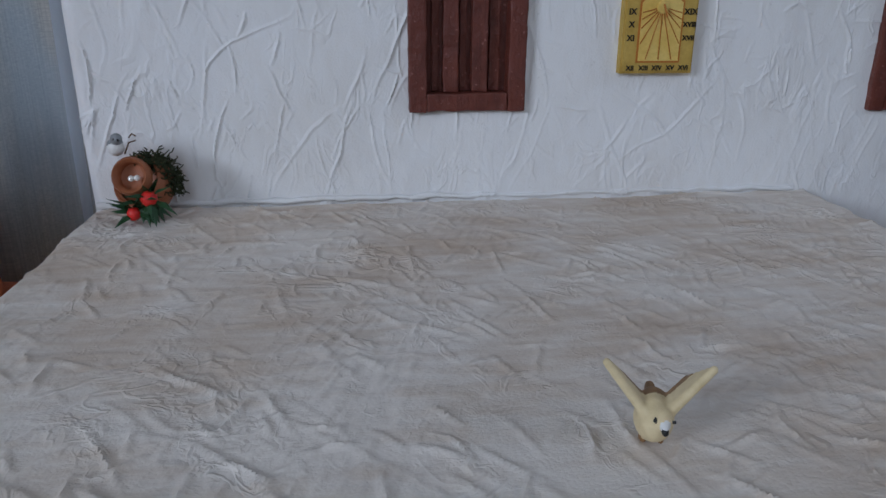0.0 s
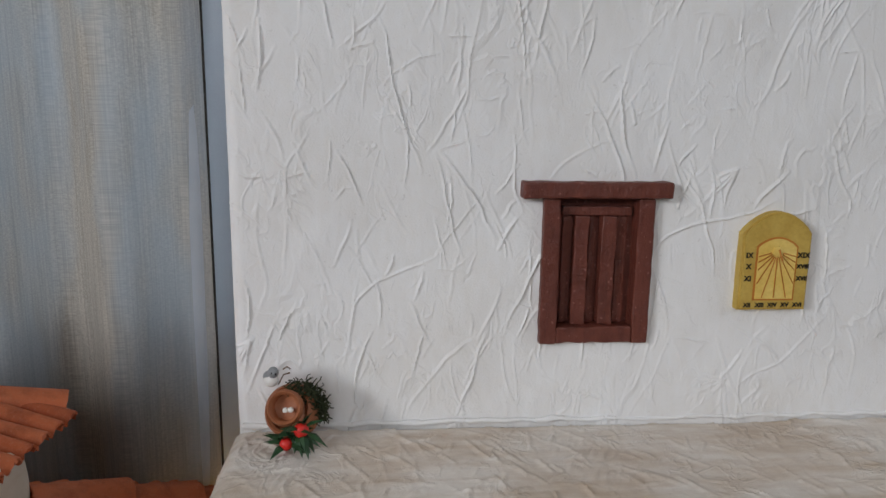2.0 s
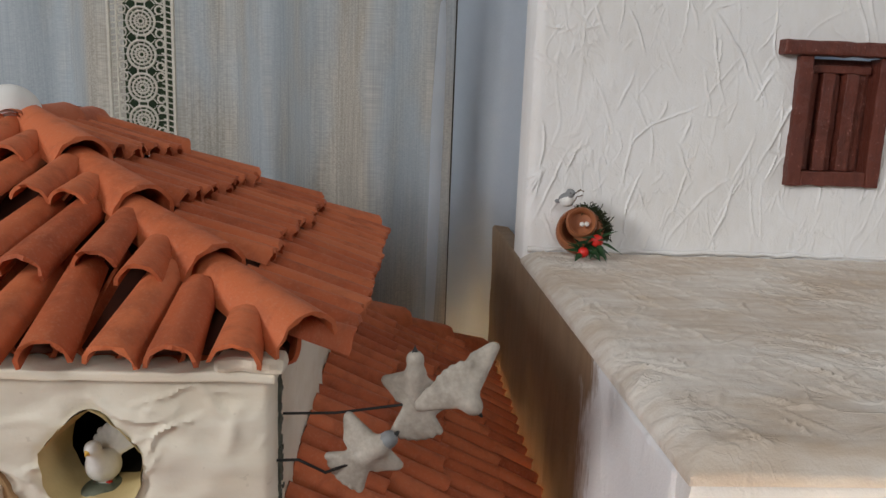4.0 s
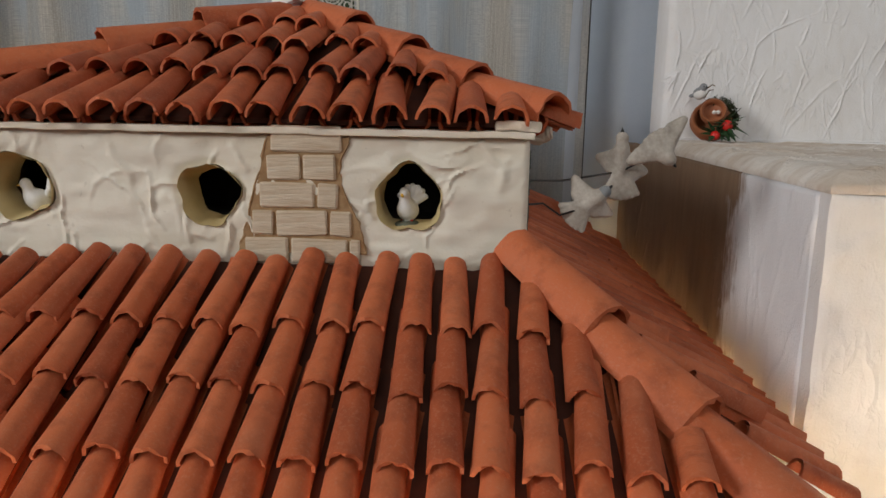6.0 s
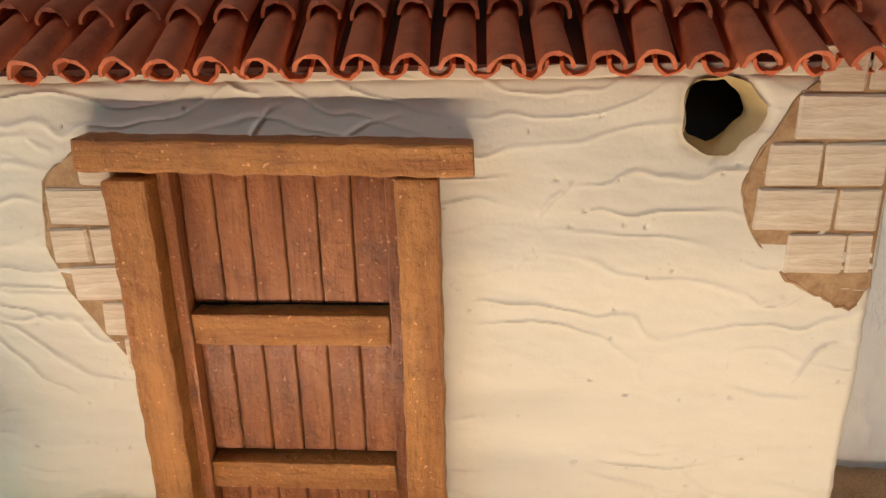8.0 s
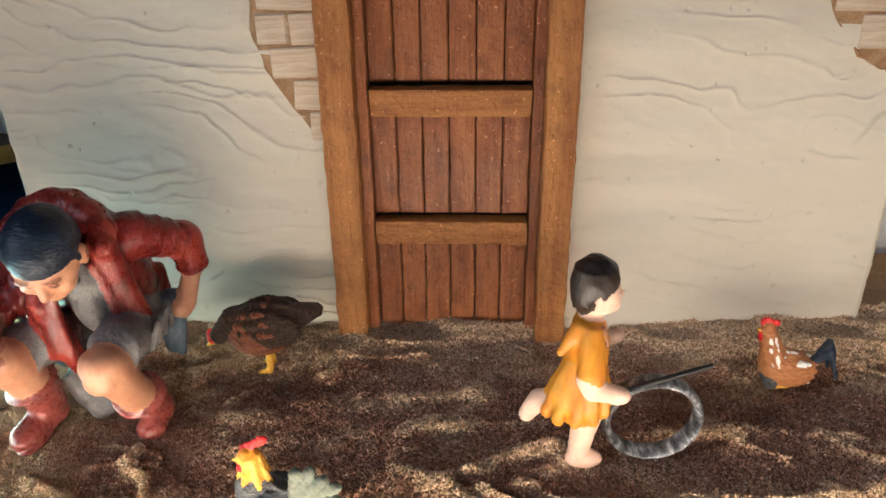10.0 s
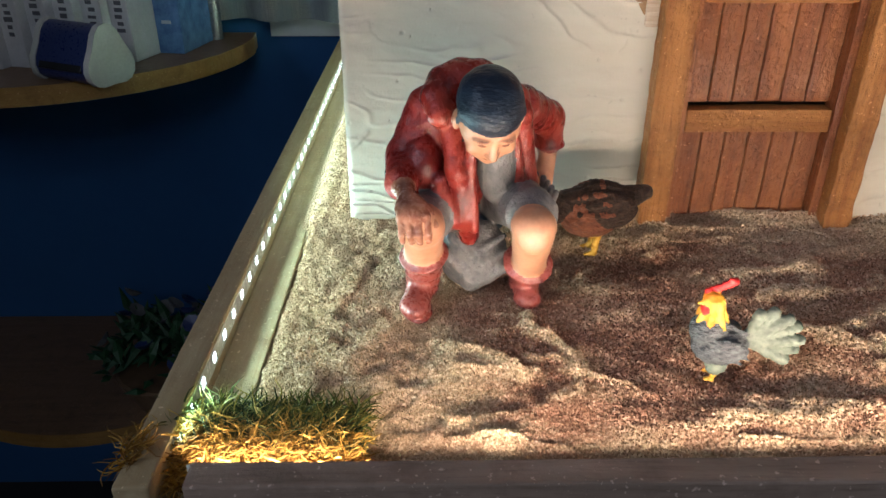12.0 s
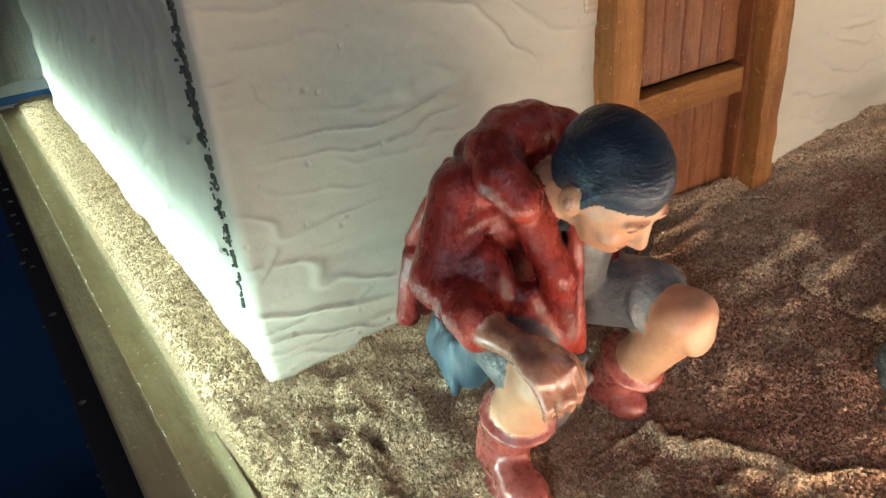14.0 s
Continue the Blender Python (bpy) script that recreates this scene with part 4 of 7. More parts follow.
def brick_patch(parent, y, rows, brick_h, joint, outline, seed, z0):
    """Rows of bricks clipped to an outline, on a sunk bed of joint colour with a raised plaster lip."""
    r = random.Random(seed)
    bm = bmesh.new()
    lo = [bm.verts.new((x, y - 0.0011, z)) for x, z in outline]
    hi = [bm.verts.new((x, y + 0.004, z)) for x, z in outline]
    bm.faces.new(lo)
    for i in range(len(lo)):
        bm.faces.new((lo[i], lo[(i + 1) % len(lo)], hi[(i + 1) % len(lo)], hi[i]))
    part("brick_bed", bm, M_MORTAR, parent)
    lip = []
    for i, (x, z) in enumerate(outline):
        nx, nz = outline[(i + 1) % len(outline)]
        for k in range(5):
            f = k / 5
            lip.append((x + (nx - x) * f + r.uniform(-0.0008, 0.0008), y - 0.0006, z + (nz - z) * f + r.uniform(-0.0008, 0.0008)))
    part("plaster_lip", bm_tube(lip, [0.0007 * r.uniform(0.6, 1.4) for _ in lip], 6, closed=True), M_MORTAR, parent, smooth=60)

    def span(z):
        xs = []
        n = len(outline)
        for i in range(n):
            (ax, az), (bx, bz) = outline[i], outline[(i + 1) % n]
            if (az - z) * (bz - z) < 0:
                xs.append(ax + (bx - ax) * (z - az) / (bz - az))
        return (min(xs), max(xs)) if len(xs) > 1 else None

    z = z0
    for row in range(rows):
        s = [span(z + f * brick_h) for f in (0.15, 0.5, 0.85)]
        s = [q for q in s if q]
        if s:
            a, b = max(q[0] for q in s) + 0.0008, min(q[1] for q in s) - 0.0008
            x = a
            first = True
            while b - x > 0.004:
                ln = brick_h * r.uniform(1.5, 2.4) * (0.55 if first and row % 2 else 1)
                ln = min(ln, b - x)
                if b - x - ln < 0.005:
                    ln = b - x
                first = False
                piece("brick", brick_mesh(ln - joint, brick_h - joint, r.random()), Matrix.Translation((x + ln / 2, y - 0.0014, z + brick_h / 2)) @ pose(0, 0, 0, 0, r.uniform(-2, 2), 0), parent)
                x += ln
        z += brick_h


brick_patch(front, HY0, 6, 0.0157, 0.0013, [(-0.4895, 0.204), (-0.5045, 0.2045), (-0.5195, 0.1925), (-0.5235, 0.166), (-0.5160, 0.1440), (-0.4985, 0.1180), (-0.4895, 0.115)], 3, 0.1115)
brick_patch(front, HY0, 6, 0.0168, 0.0013, [(-0.2075, 0.228), (-0.2330, 0.228), (-0.2430, 0.221), (-0.2580, 0.1895), (-0.2540, 0.1740), (-0.2370, 0.1530), (-0.2240, 0.1460), (-0.2125, 0.1405), (-0.2075, 0.150)], 5, 0.1385)
brick_patch(tower, TY0, 5, 0.0125, 0.0014, [(-0.3600, 0.352), (-0.3965, 0.352), (-0.4000, 0.338), (-0.4060, 0.318), (-0.4110, 0.300), (-0.3530, 0.300), (-0.3560, 0.314), (-0.3640, 0.330), (-0.3650, 0.340)], 8, 0.295)

# door: posts, beam, planks and rails
door = empty("door", (-0.43, 0.03, 0.0))
under(door, house)
part("post", bm_box(-0.4908, -0.4742, 0.0238, 0.0445, -0.002, 0.1950, 0.0014, rough=0.0009, cuts=60), M_FRAME_Z, door, "ochre post")
part("post", bm_box(-0.3828, -0.3672, 0.0238, 0.0445, -0.002, 0.1950, 0.0014, rough=0.0009, cuts=60), M_FRAME_Z, door, "ochre post")
part("reveal", bm_box(-0.4740, -0.4690, 0.0330, 0.0445, -0.002, 0.1960, 0.0006, rough=0.0004, cuts=24), M_DOOR, door)
part("reveal", bm_box(-0.3880, -0.3830, 0.0330, 0.0445, -0.002, 0.1960, 0.0006, rough=0.0004, cuts=24), M_DOOR, door)
part("beam", bm_box(-0.0725, 0.0720, 0.0220, 0.0380, -0.0060, 0.0060, 0.0014, rough=0.0009, cuts=60, m=Matrix.Translation((-0.4268, 0, 0.2030)) @ Matrix.Rotation(radians(1.2), 4, "Y")), M_FRAME_X, door, "ochre beam")
# near-black sheet, shade for the gaps between the planks
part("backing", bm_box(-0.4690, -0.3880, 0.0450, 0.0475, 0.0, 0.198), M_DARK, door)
xs = [-0.4690, -0.4560, -0.4428, -0.4293, -0.4158, -0.4022, -0.3880]
for z0, z1 in ((0.1400, 0.1970), (0.0705, 0.1240), (0.002, 0.0550)):
    for a, b in zip(xs, xs[1:]):
        part("plank", bm_box(a + 0.0003, b - 0.0003, 0.0400, 0.0448, z0, z1, 0.0006, 1, rough=0.0003, cuts=24), M_DOOR, door)
for z0, z1 in ((0.1240, 0.1375), (0.0550, 0.0680)):
    part("rail", bm_box(-0.4685, -0.3885, 0.0335, 0.0445, z0, z1, 0.0009, rough=0.0005, cuts=16), M_FRAME_X, door, "ochre crosspiece")


# ---- roof tiles ----
def tile_mesh(name, r0, r1, length, seed, segs=9, thick=0.0013, material=None):
    """A half-round tapered tile, wide end at y = 0, lying along +y."""
    r = random.Random(seed)
    verts, faces = [], []
    bend = [r.uniform(-0.035, 0.035) for _ in range(segs + 1)]
    span = math.pi * r.uniform(0.94, 1.06)
    for y, rad in ((0.0, r0), (length, r1)):
        for t in (0.0, thick):
            for i in range(segs + 1):
                a = (math.pi - span) / 2 + span * i / segs
                q = (rad - t) * (1 + bend[i])
                verts.append((q * math.cos(a), y + (r.uniform(-0.0009, 0.0009) if y == 0 else 0), q * math.sin(a) * 1.05))
    n = segs + 1
    for i in range(segs):
        faces.append((i, i + 1, 2 * n + i + 1, 2 * n + i))
        faces.append((n + i + 1, n + i, 3 * n + i, 3 * n + i + 1))
        faces.append((i + 1, i, n + i, n + i + 1))
    faces.append((0, 2 * n, 3 * n, n))
    faces.append((n - 1, 2 * n - 1, 4 * n - 1, 3 * n - 1))
    me = mesh_np(name, verts, faces, material or M_TILE)
    me.set_sharp_from_angle(angle=radians(42))
    return me


COVER = [tile_mesh("tile", 0.0064, 0.0052, 0.050, s) for s in range(7)]
SMALL_WIDE = [tile_mesh("tile", 0.0068, 0.0056, 0.042, 40 + s) for s in range(7)]
SMALL = [tile_mesh("tile", 0.0076, 0.0060, 0.048, 20 + s) for s in range(7)]
HIP = [tile_mesh("hip_tile", 0.0130, 0.0112, 0.062, 50 + s, 12, 0.0016) for s in range(3)]
HIP_SMALL = [tile_mesh("hip_tile", 0.0118, 0.0092, 0.055, 60 + s, 12, 0.0015) for s in range(3)]


def slope_frame(o, along, top):
    """Axes of a roof slope: along the eave, up the slope, and its normal."""
    u = Vector(along).normalized()
    v = Vector(top) - Vector(o)
    v = (v - u * v.dot(u)).normalized()
    return u, v, u.cross(v)


def lay(parent, o, e, top_a, top_b, pitch, rows, meshes, seed, lift=0.0080, channels=True, loose=1.5, single=True, raise_up=0.0028, hip_gap=0.006, expo=None):
    """Tiles on the slope with the eave from o to e and the upper edge from top_a to top_b."""
    r = random.Random(seed)
    o, e, ta, tb = Vector(o), Vector(e), Vector(top_a), Vector(top_b)
    u, v, n = slope_frame(o, e - o, ta)
    width, rise = (e - o).length, (ta - o).dot(v)
    la, lb = (ta - o).dot(u), (tb - o).dot(u)
    expo = expo or rise / rows
    length = max(v.co.y for v in meshes[0].vertices)
    joined = []
    cols = int(width / pitch)
    for i in range(cols + 1):
        s = (i + 0.5) * width / (cols + 1) + r.uniform(-0.0008, 0.0008) * loose
        lean = r.uniform(-2.0, 2.0) * loose
        for j in range(rows):
            d = j * expo + r.uniform(-0.0022, 0.0022) * loose * (1 if j else 0.4)
            # a tile ends where it meets the hip on either side
            reach = rise * min(s / max(la, 1e-6), (width - s) / max(width - lb, 1e-6), 1.0)
            room_left = reach - d - hip_gap
            if reach > 0.97 * rise:
                room_left = reach - d + 0.006
            if room_left < 0.015:
                continue
            fit = min(1.0, room_left / length)
            me = r.choice(meshes)
            at = o + u * (s + lean * 0.0003 * j) + v * (d - 0.001) + n * (lift + r.uniform(0, 0.0006) + (raise_up if j else 0))
            m = Matrix((u, v, n)).transposed().to_4x4()
            m = Matrix.Translation(at) @ m @ pose(0, 0, 0, (-6.0 if j else -3.5) + r.uniform(-0.8, 0.8) * loose, r.uniform(-5, 5) * loose, lean + r.uniform(-2.0, 2.0) * loose) @ Matrix.Diagonal((1, fit, 1, 1))
            if single:
                piece("tile", me, m, parent)
            else:
                joined.append((me, m))
            if channels and (j == 0 or r.random() < 0.75):
                at2 = o + u * (s + 0.5 * pitch) + v * (d + (0.001 if j else 0.012)) + n * (lift - 0.0050)
                m2 = Matrix.Translation(at2) @ Matrix((u, v, n)).transposed().to_4x4() @ pose(0, 0, 0, -1.5, 180 + r.uniform(-4, 4), r.uniform(-1.5, 1.5)) @ Matrix.Diagonal((1, fit, 1, 1))
                joined.append((me, m2))
    if joined:
        bm = bmesh.new()
        for me, m in joined:
            k0 = len(bm.verts)
            bm.from_mesh(me)
            bm.verts.ensure_lookup_table()
            for q in range(k0, len(bm.verts)):
                bm.verts[q].co = m @ bm.verts[q].co
        me2 = bpy.data.meshes.new("channel_tiles")
        bm.to_mesh(me2)
        bm.free()
        me2.materials.append(M_TILE)
        tagged(under(new("channel_tiles", me2), parent), kind="stuff")


def hip_row(parent, a, b, meshes, count, seed, lift=0.0010):
    """Large ridge tiles down a hip from a (top) to b (foot)."""
    r = random.Random(seed)
    a, b = Vector(a), Vector(b)
    v = (a - b).normalized()
    u = v.cross(Vector((0, 0, 1))).normalized()
    n = u.cross(v)
    for i in range(count):
        at = b + (a - b) * (i / count) + n * (lift + 0.001 * r.random()) - v * 0.003
        m = Matrix.Translation(at) @ Matrix((u, v, n)).transposed().to_4x4() @ pose(0, 0, 0, -4.0 + r.uniform(-0.6, 0.6), r.uniform(-4, 4), r.uniform(-3, 3))
        piece("hip_tile", r.choice(meshes), m, parent)


def roof_deck(name, ring_low, ring_top, parent, inset=0.10):
    ring_low = [tuple(Vector(a).lerp(Vector(b), inset)) for a, b in zip(ring_low, ring_top)]
    bm = bmesh.new()
    a = [bm.verts.new(p) for p in ring_low]
    b = [bm.verts.new(p) for p in ring_top]
    c2 = [bm.verts.new((p[0], p[1], p[2] - 0.002)) for p in ring_low]
    for i in range(4):
        bm.faces.new((a[i], a[(i + 1) % 4], b[(i + 1) % 4], b[i]))
        bm.faces.new((c2[i], c2[(i + 1) % 4], a[(i + 1) % 4], a[i]))
    bm.faces.new(c2)
    bm.faces.new(b)
    # deck coloured near-black so the gaps between tiles look shaded
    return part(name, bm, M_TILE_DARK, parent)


# lower roof
EZ, RZ = 0.2270, 0.2945
low = [(-0.680, 0.0215, EZ), (-0.1790, 0.0260, EZ), (-0.1735, 0.535, EZ), (-0.680, 0.535, EZ)]
top = [(TX0, TY0, RZ), (TX1, TY0, RZ), (TX1, TY1, RZ), (TX0, TY1, RZ)]
roof = roof_deck("roof", low, top, house, 0.095)
lay(roof, low[0], (-0.188, 0.0215, EZ), top[0], top[1], 0.0168, 4, COVER, 1, lift=0.0066, hip_gap=0.012, loose=1.2, expo=0.0306)
lay(roof, (-0.1735, 0.046, EZ), low[2], top[1], top[2], 0.0156, 4, COVER, 2, channels=False, lift=0.0060)
lay(roof, low[2], low[3], top[2], top[3], 0.0150, 3, COVER, 3, channels=False, single=False)
lay(roof, low[3], low[0], top[3], top[0], 0.0150, 3, COVER, 4, channels=False, single=False)
hip_row(roof, (-0.2835, 0.1470, 0.2965), (-0.1970, 0.0420, 0.2290), HIP, 3, 5, 0.0060)
hip_row(roof, top[0], (-0.668, 0.0300, EZ + 0.001), HIP, 3, 6, 0.006)
hip_row(roof, top[2], (-0.1800, 0.525, EZ + 0.001), HIP, 3, 7, 0.006)
# the eave packing under the tiles
part("eave_packing", bm_box(HX0, HX1, 0.0362, 0.0420, 0.2280, 0.2330, 0.001, rough=0.0008, cuts=60), M_STUCCO, house)
part("eave_packing", bm_box(-0.2045, -0.190, 0.05, 0.51, 0.2215, 0.2290, 0.002), M_STUCCO, house)

r = random.Random(9)
part("eave_packing", bm_box(TX1 + 0.0005, TX1 + 0.0185, 0.292, 0.378, TZ - 0.0085, TZ + 0.0010, 0.002, rough=0.0030, cuts=36), M_TOWER, house)
for i in range(22):
    y0, q = 0.292 + 0.082 * r.random(), r.uniform(0.004, 0.008)
    part("eave_packing", bm_box(TX1 + 0.008, TX1 + r.uniform(0.016, 0.0240), -q, q, -r.uniform(0.004, 0.010), r.uniform(0.001, 0.0050), 0.0028, rough=0.0030, cuts=5, m=Matrix.Translation((0, y0, TZ)) @ Matrix.Rotation(radians(r.uniform(-20, 20)), 4, "X")), M_TOWER, house)
seam = bmesh.new()
for i in range(170):
    z = 0.285 + 0.066 * r.random()
    y0 = TY0 + 0.0100 + abs(r.gauss(0, 0.0016))
    bm_box(TX1 - 0.0010, TX1 + r.uniform(0.0003, 0.0012), y0, y0 + r.uniform(0.0006, 0.0020), z, z + r.uniform(0.0008, 0.0030), bm=seam)
part("seam", seam, M_SEAM, house, "dark ragged seam down the corner")
# upper roof with its finial
UZ = TZ - 0.0005
APEX = (-0.4145, 0.284, 0.4180)
ulow = [(TX0 - 0.014, TY0 - 0.010, UZ), (TX1 + 0.018, TY0 - 0.006, UZ), (TX1 + 0.024, TY1 + 0.016, UZ - 0.010), (TX0 - 0.014, TY1 + 0.016, UZ)]
utop = [(APEX[0] - 0.004, APEX[1] - 0.003, APEX[2] - 0.004), (APEX[0] + 0.004, APEX[1] - 0.003, APEX[2] - 0.004), (APEX[0] + 0.004, 0.350, APEX[2] - 0.006), (APEX[0] - 0.004, 0.350, APEX[2] - 0.006)]
uroof = roof_deck("dovecote_roof", ulow, utop, house)
lay(uroof, ulow[0], ulow[1], utop[0], utop[1], 0.0185, 4, SMALL, 11, loose=2.4, lift=0.007)
lay(uroof, ulow[1], ulow[2], utop[1], utop[2], 0.0150, 4, SMALL_WIDE, 12, channels=False, loose=1.3, lift=0.006)
lay(uroof, ulow[3], ulow[0], utop[3], utop[0], 0.0138, 5, SMALL, 13, channels=False, single=False, lift=0.005)
lay(uroof, ulow[2], ulow[3], utop[2], utop[3], 0.0138, 5, SMALL, 14, channels=False, single=False, lift=0.003, raise_up=0.0)
hip_row(uroof, utop[1], (-0.2755, 0.1560, UZ + 0.0005), HIP_SMALL, 4, 15, 0.0075)
hip_row(uroof, utop[0], (ulow[0][0] + 0.004, ulow[0][1] + 0.004, UZ + 0.001), HIP_SMALL, 4, 16, 0.0075)
hip_row(uroof, utop[2], (ulow[2][0] - 0.010, ulow[2][1] - 0.010, UZ - 0.006), HIP_SMALL, 4, 17, 0.0040)
hip_row(uroof, (APEX[0], APEX[1] + 0.004, APEX[2] - 0.002), (APEX[0], 0.356, APEX[2] - 0.006), HIP_SMALL, 2, 19, 0.0030)
hip_row(uroof, utop[3], (ulow[3][0] + 0.004, ulow[3][1] - 0.004, UZ + 0.001), HIP_SMALL, 4, 18, 0.0075)
prof = [(0, 0.0)] + [(0.0128 * math.sin(a), 0.0128 - 0.0128 * math.cos(a)) for a in (i * math.pi / 14 for i in range(2, 14))] + [(0, 0.0256)]
part("finial", bm_lathe(prof, 24, pose(APEX[0] - 0.005, APEX[1], 0.4115)), M_WALLWHITE, house, "white ball finial", 60)

# ---- the white building with its terrace ----
BX, BY, TT = -0.1645, 0.120, 0.344
WY = 0.418
white = empty("terrace_house", (0.05, 0.3, 0.0), "white paper-covered model house with a flat terrace", "model house")
step = 0.0011
w, h = 0.2465 - BX, WY - BY
H = np.maximum(creases(w, h, step, 420, 41, 125, 14, 0.024, 0.0008, 0.0011, 0.08), creases(w, h, step, 380, 42, 60, 35, 0.014, 0.0008, 0.0011, 0.2))
uu, vv = np.meshgrid(np.linspace(0, w, H.shape[0]), np.linspace(0, h, H.shape[1]), indexing="ij")
comb = np.clip(vnoise(uu * 18, vv * 18, 45), 0, 1)
H = H + 0.0008 * fbm(uu * 30, vv * 30, 4, 43) + 0.0010 * comb * np.abs(vnoise(uu * 330 - vv * 160, vv * 90 + uu * 40, 44))
relief("terrace", (BX, BY, TT), X, Y, w, h, step, H, M_TERRACE, white, 0.0086, (), 0.0065, "beige-stained white terrace")
h2 = TT - 0.0085
H = np.maximum(creases(w, h2, 0.002, 120, 45, 80, 30, 0.03, 0.0014, 0.0010, 0.3), 0)
uu, vv = np.meshgrid(np.linspace(0, w, H.shape[0]), np.linspace(0, h2, H.shape[1]), indexing="ij")
H = H + 0.0010 * fbm(uu * 40, vv * 60, 4, 46)
relief("wall_front", (BX + 0.0008, BY, 0), X, Z, w, h2, 0.002, H, M_PAPER, white, 0.012, (), 0.0012)
w3 = 0.575 - BY - 0.0105
H = np.maximum(creases(w3, h2, 0.0015, 260, 47, 92, 14, 0.05, 0.0008, 0.0007, 0.08), 0)
uu, vv = np.meshgrid(np.linspace(0, w3, H.shape[0]), np.linspace(0, h2, H.shape[1]), indexing="ij")
H = H + 0.0007 * fbm(uu * 30, vv * 25, 3, 48)
relief("wall_left", (BX, 0.575, 0), (0, -1, 0), Z, w3, h2, 0.0015, H, M_SIDE, white, 0.012, (), 0.0012)
part("wall_right", bm_box(0.2340, 0.2460, BY + 0.012, 0.575, 0, h2, 0.002), M_PAPER, white)
# tall back wall
w, h = 0.40 - BX, 0.30
step = 0.0007
H = np.maximum(creases(w, h, step, 380, 51, 88, 20, 0.036, 0.00050, 0.0009, 0.13), creases(w, h, step, 200, 52, 50, 45, 0.016, 0.0005, 0.0007, 0.28))
H = np.maximum(H, creases(w, h, step, 80, 53, 80, 20, 0.060, 0.0006, 0.0013, 0.12))
# fans of creases that spread from a pinch
r2 = np.random.default_rng(55)
us, vs = np.arange(0, w + step / 2, step), np.arange(0, h + step / 2, step)
for _ in range(16):
    cu, cv, a0 = r2.random() * w, r2.random() * h, r2.uniform(200, 340)
    for q in range(6):
        a1 = radians(a0 + (q - 2.5) * r2.uniform(9, 16))
        ln, bu, bv = r2.uniform(0.015, 0.045), cu, cv
        for i in range(7):
            nu, nv = bu + ln / 7 * math.cos(a1), bv + ln / 7 * math.sin(a1)
            stamp(H, us, vs, step, bu, bv, nu, nv, 0.0006, 0.0013 * (1 - i / 8))
            a1, bu, bv = a1 + r2.normal() * 0.08, nu, nv
uu, vv = np.meshgrid(np.linspace(0, w, H.shape[0]), np.linspace(0, h, H.shape[1]), indexing="ij")
lowpart = np.clip((0.11 - vv) / 0.08, 0, 1) * np.clip((uu - 0.12) / 0.05, 0, 1)
H = H * (1 - 0.75 * lowpart) + 0.0011 * fbm(uu * 22, vv * 18, 4, 54)
OPENINGS = [(x - 0.0240 - BX - 0.0015, x + 0.0240 - BX - 0.0015, z + 0.006 - 0.310, z + 0.086 - 0.310) for x, z in ((0.0400, 0.3922), (0.3050, 0.3895))]
backw = relief("wall_back", (BX + 0.0015, WY, 0.310), X, Z, w, h, step, H, M_PAPER, white, 0.04, (), 0.004, "", OPENINGS)
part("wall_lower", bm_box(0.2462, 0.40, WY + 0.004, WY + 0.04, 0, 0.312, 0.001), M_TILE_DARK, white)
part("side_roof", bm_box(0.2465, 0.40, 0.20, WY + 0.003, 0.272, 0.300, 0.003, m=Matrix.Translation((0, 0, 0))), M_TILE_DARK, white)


def shuttered_window(x, z, parent):
    """A brown wooden window: beam, frame nearly flush with the wall, boards set back in it."""
    win = empty("window", (x, WY, z))
    under(win, parent)
    y = WY
    part("backing", bm_box(x - 0.0300, x + 0.0300, y + 0.0070, y + 0.0100, z + 0.001, z + 0.0825), M_SHUT, win)
    part("frame", bm_box(x - 0.0320, x - 0.0225, y - 0.0044, y + 0.0085, z, z + 0.0835, 0.0010, rough=0.0006, cuts=24), M_SHUT, win)
    part("frame", bm_box(x + 0.0215, x + 0.0310, y - 0.0044, y + 0.0085, z, z + 0.0835, 0.0010, rough=0.0006, cuts=24), M_SHUT, win)
    part("sill", bm_box(x - 0.0224, x + 0.0214, y - 0.0042, y + 0.0085, z + 0.0004, z + 0.0100, 0.0010, rough=0.0006, cuts=16), M_SHUT, win)
    part("beam", bm_box(x - 0.0445, x + 0.0400, y - 0.0072, y + 0.003, z + 0.0838, z + 0.0930, 0.0018, 3, rough=0.0007, cuts=26), M_SHUT, win)
    part("top_rail", bm_box(x - 0.0200, x + 0.0190, y + 0.0010, y + 0.0090, z + 0.0735, z + 0.0785, 0.0008, rough=0.0005, cuts=12), M_SHUT, win)
    for a, b, d in ((-0.0192, -0.0150, -0.0040), (-0.0132, -0.0050, -0.0002), (-0.0040, -0.0002, -0.0036), (0.0022, 0.0106, 0.0004), (0.0120, 0.0180, -0.0038)):
        part("shutter_board", bm_box(x + a, x + b, y - d, y + 0.0080, z + 0.0102, z + 0.0733, 0.0007, rough=0.0006, cuts=18), M_SHUT, win)


bead = []
for i in range(90):
    bead.append((BX + 0.004 + 0.398 * i / 89, WY - 0.0006 + 0.0007 * vnoise(i * 0.7, 3.0, 5).item(), TT + 0.0004 + 0.0012 * vnoise(i * 0.45, 1.0, 6).item()))
part("junction_bead", bm_tube(bead, [0.0016 + 0.0007 * vnoise(i * 0.9, 2.0, 7).item() for i in range(90)], 7), M_PAPER, white, smooth=60)
shuttered_window(0.0400, 0.3922, white)
shuttered_window(0.3050, 0.3895, white)


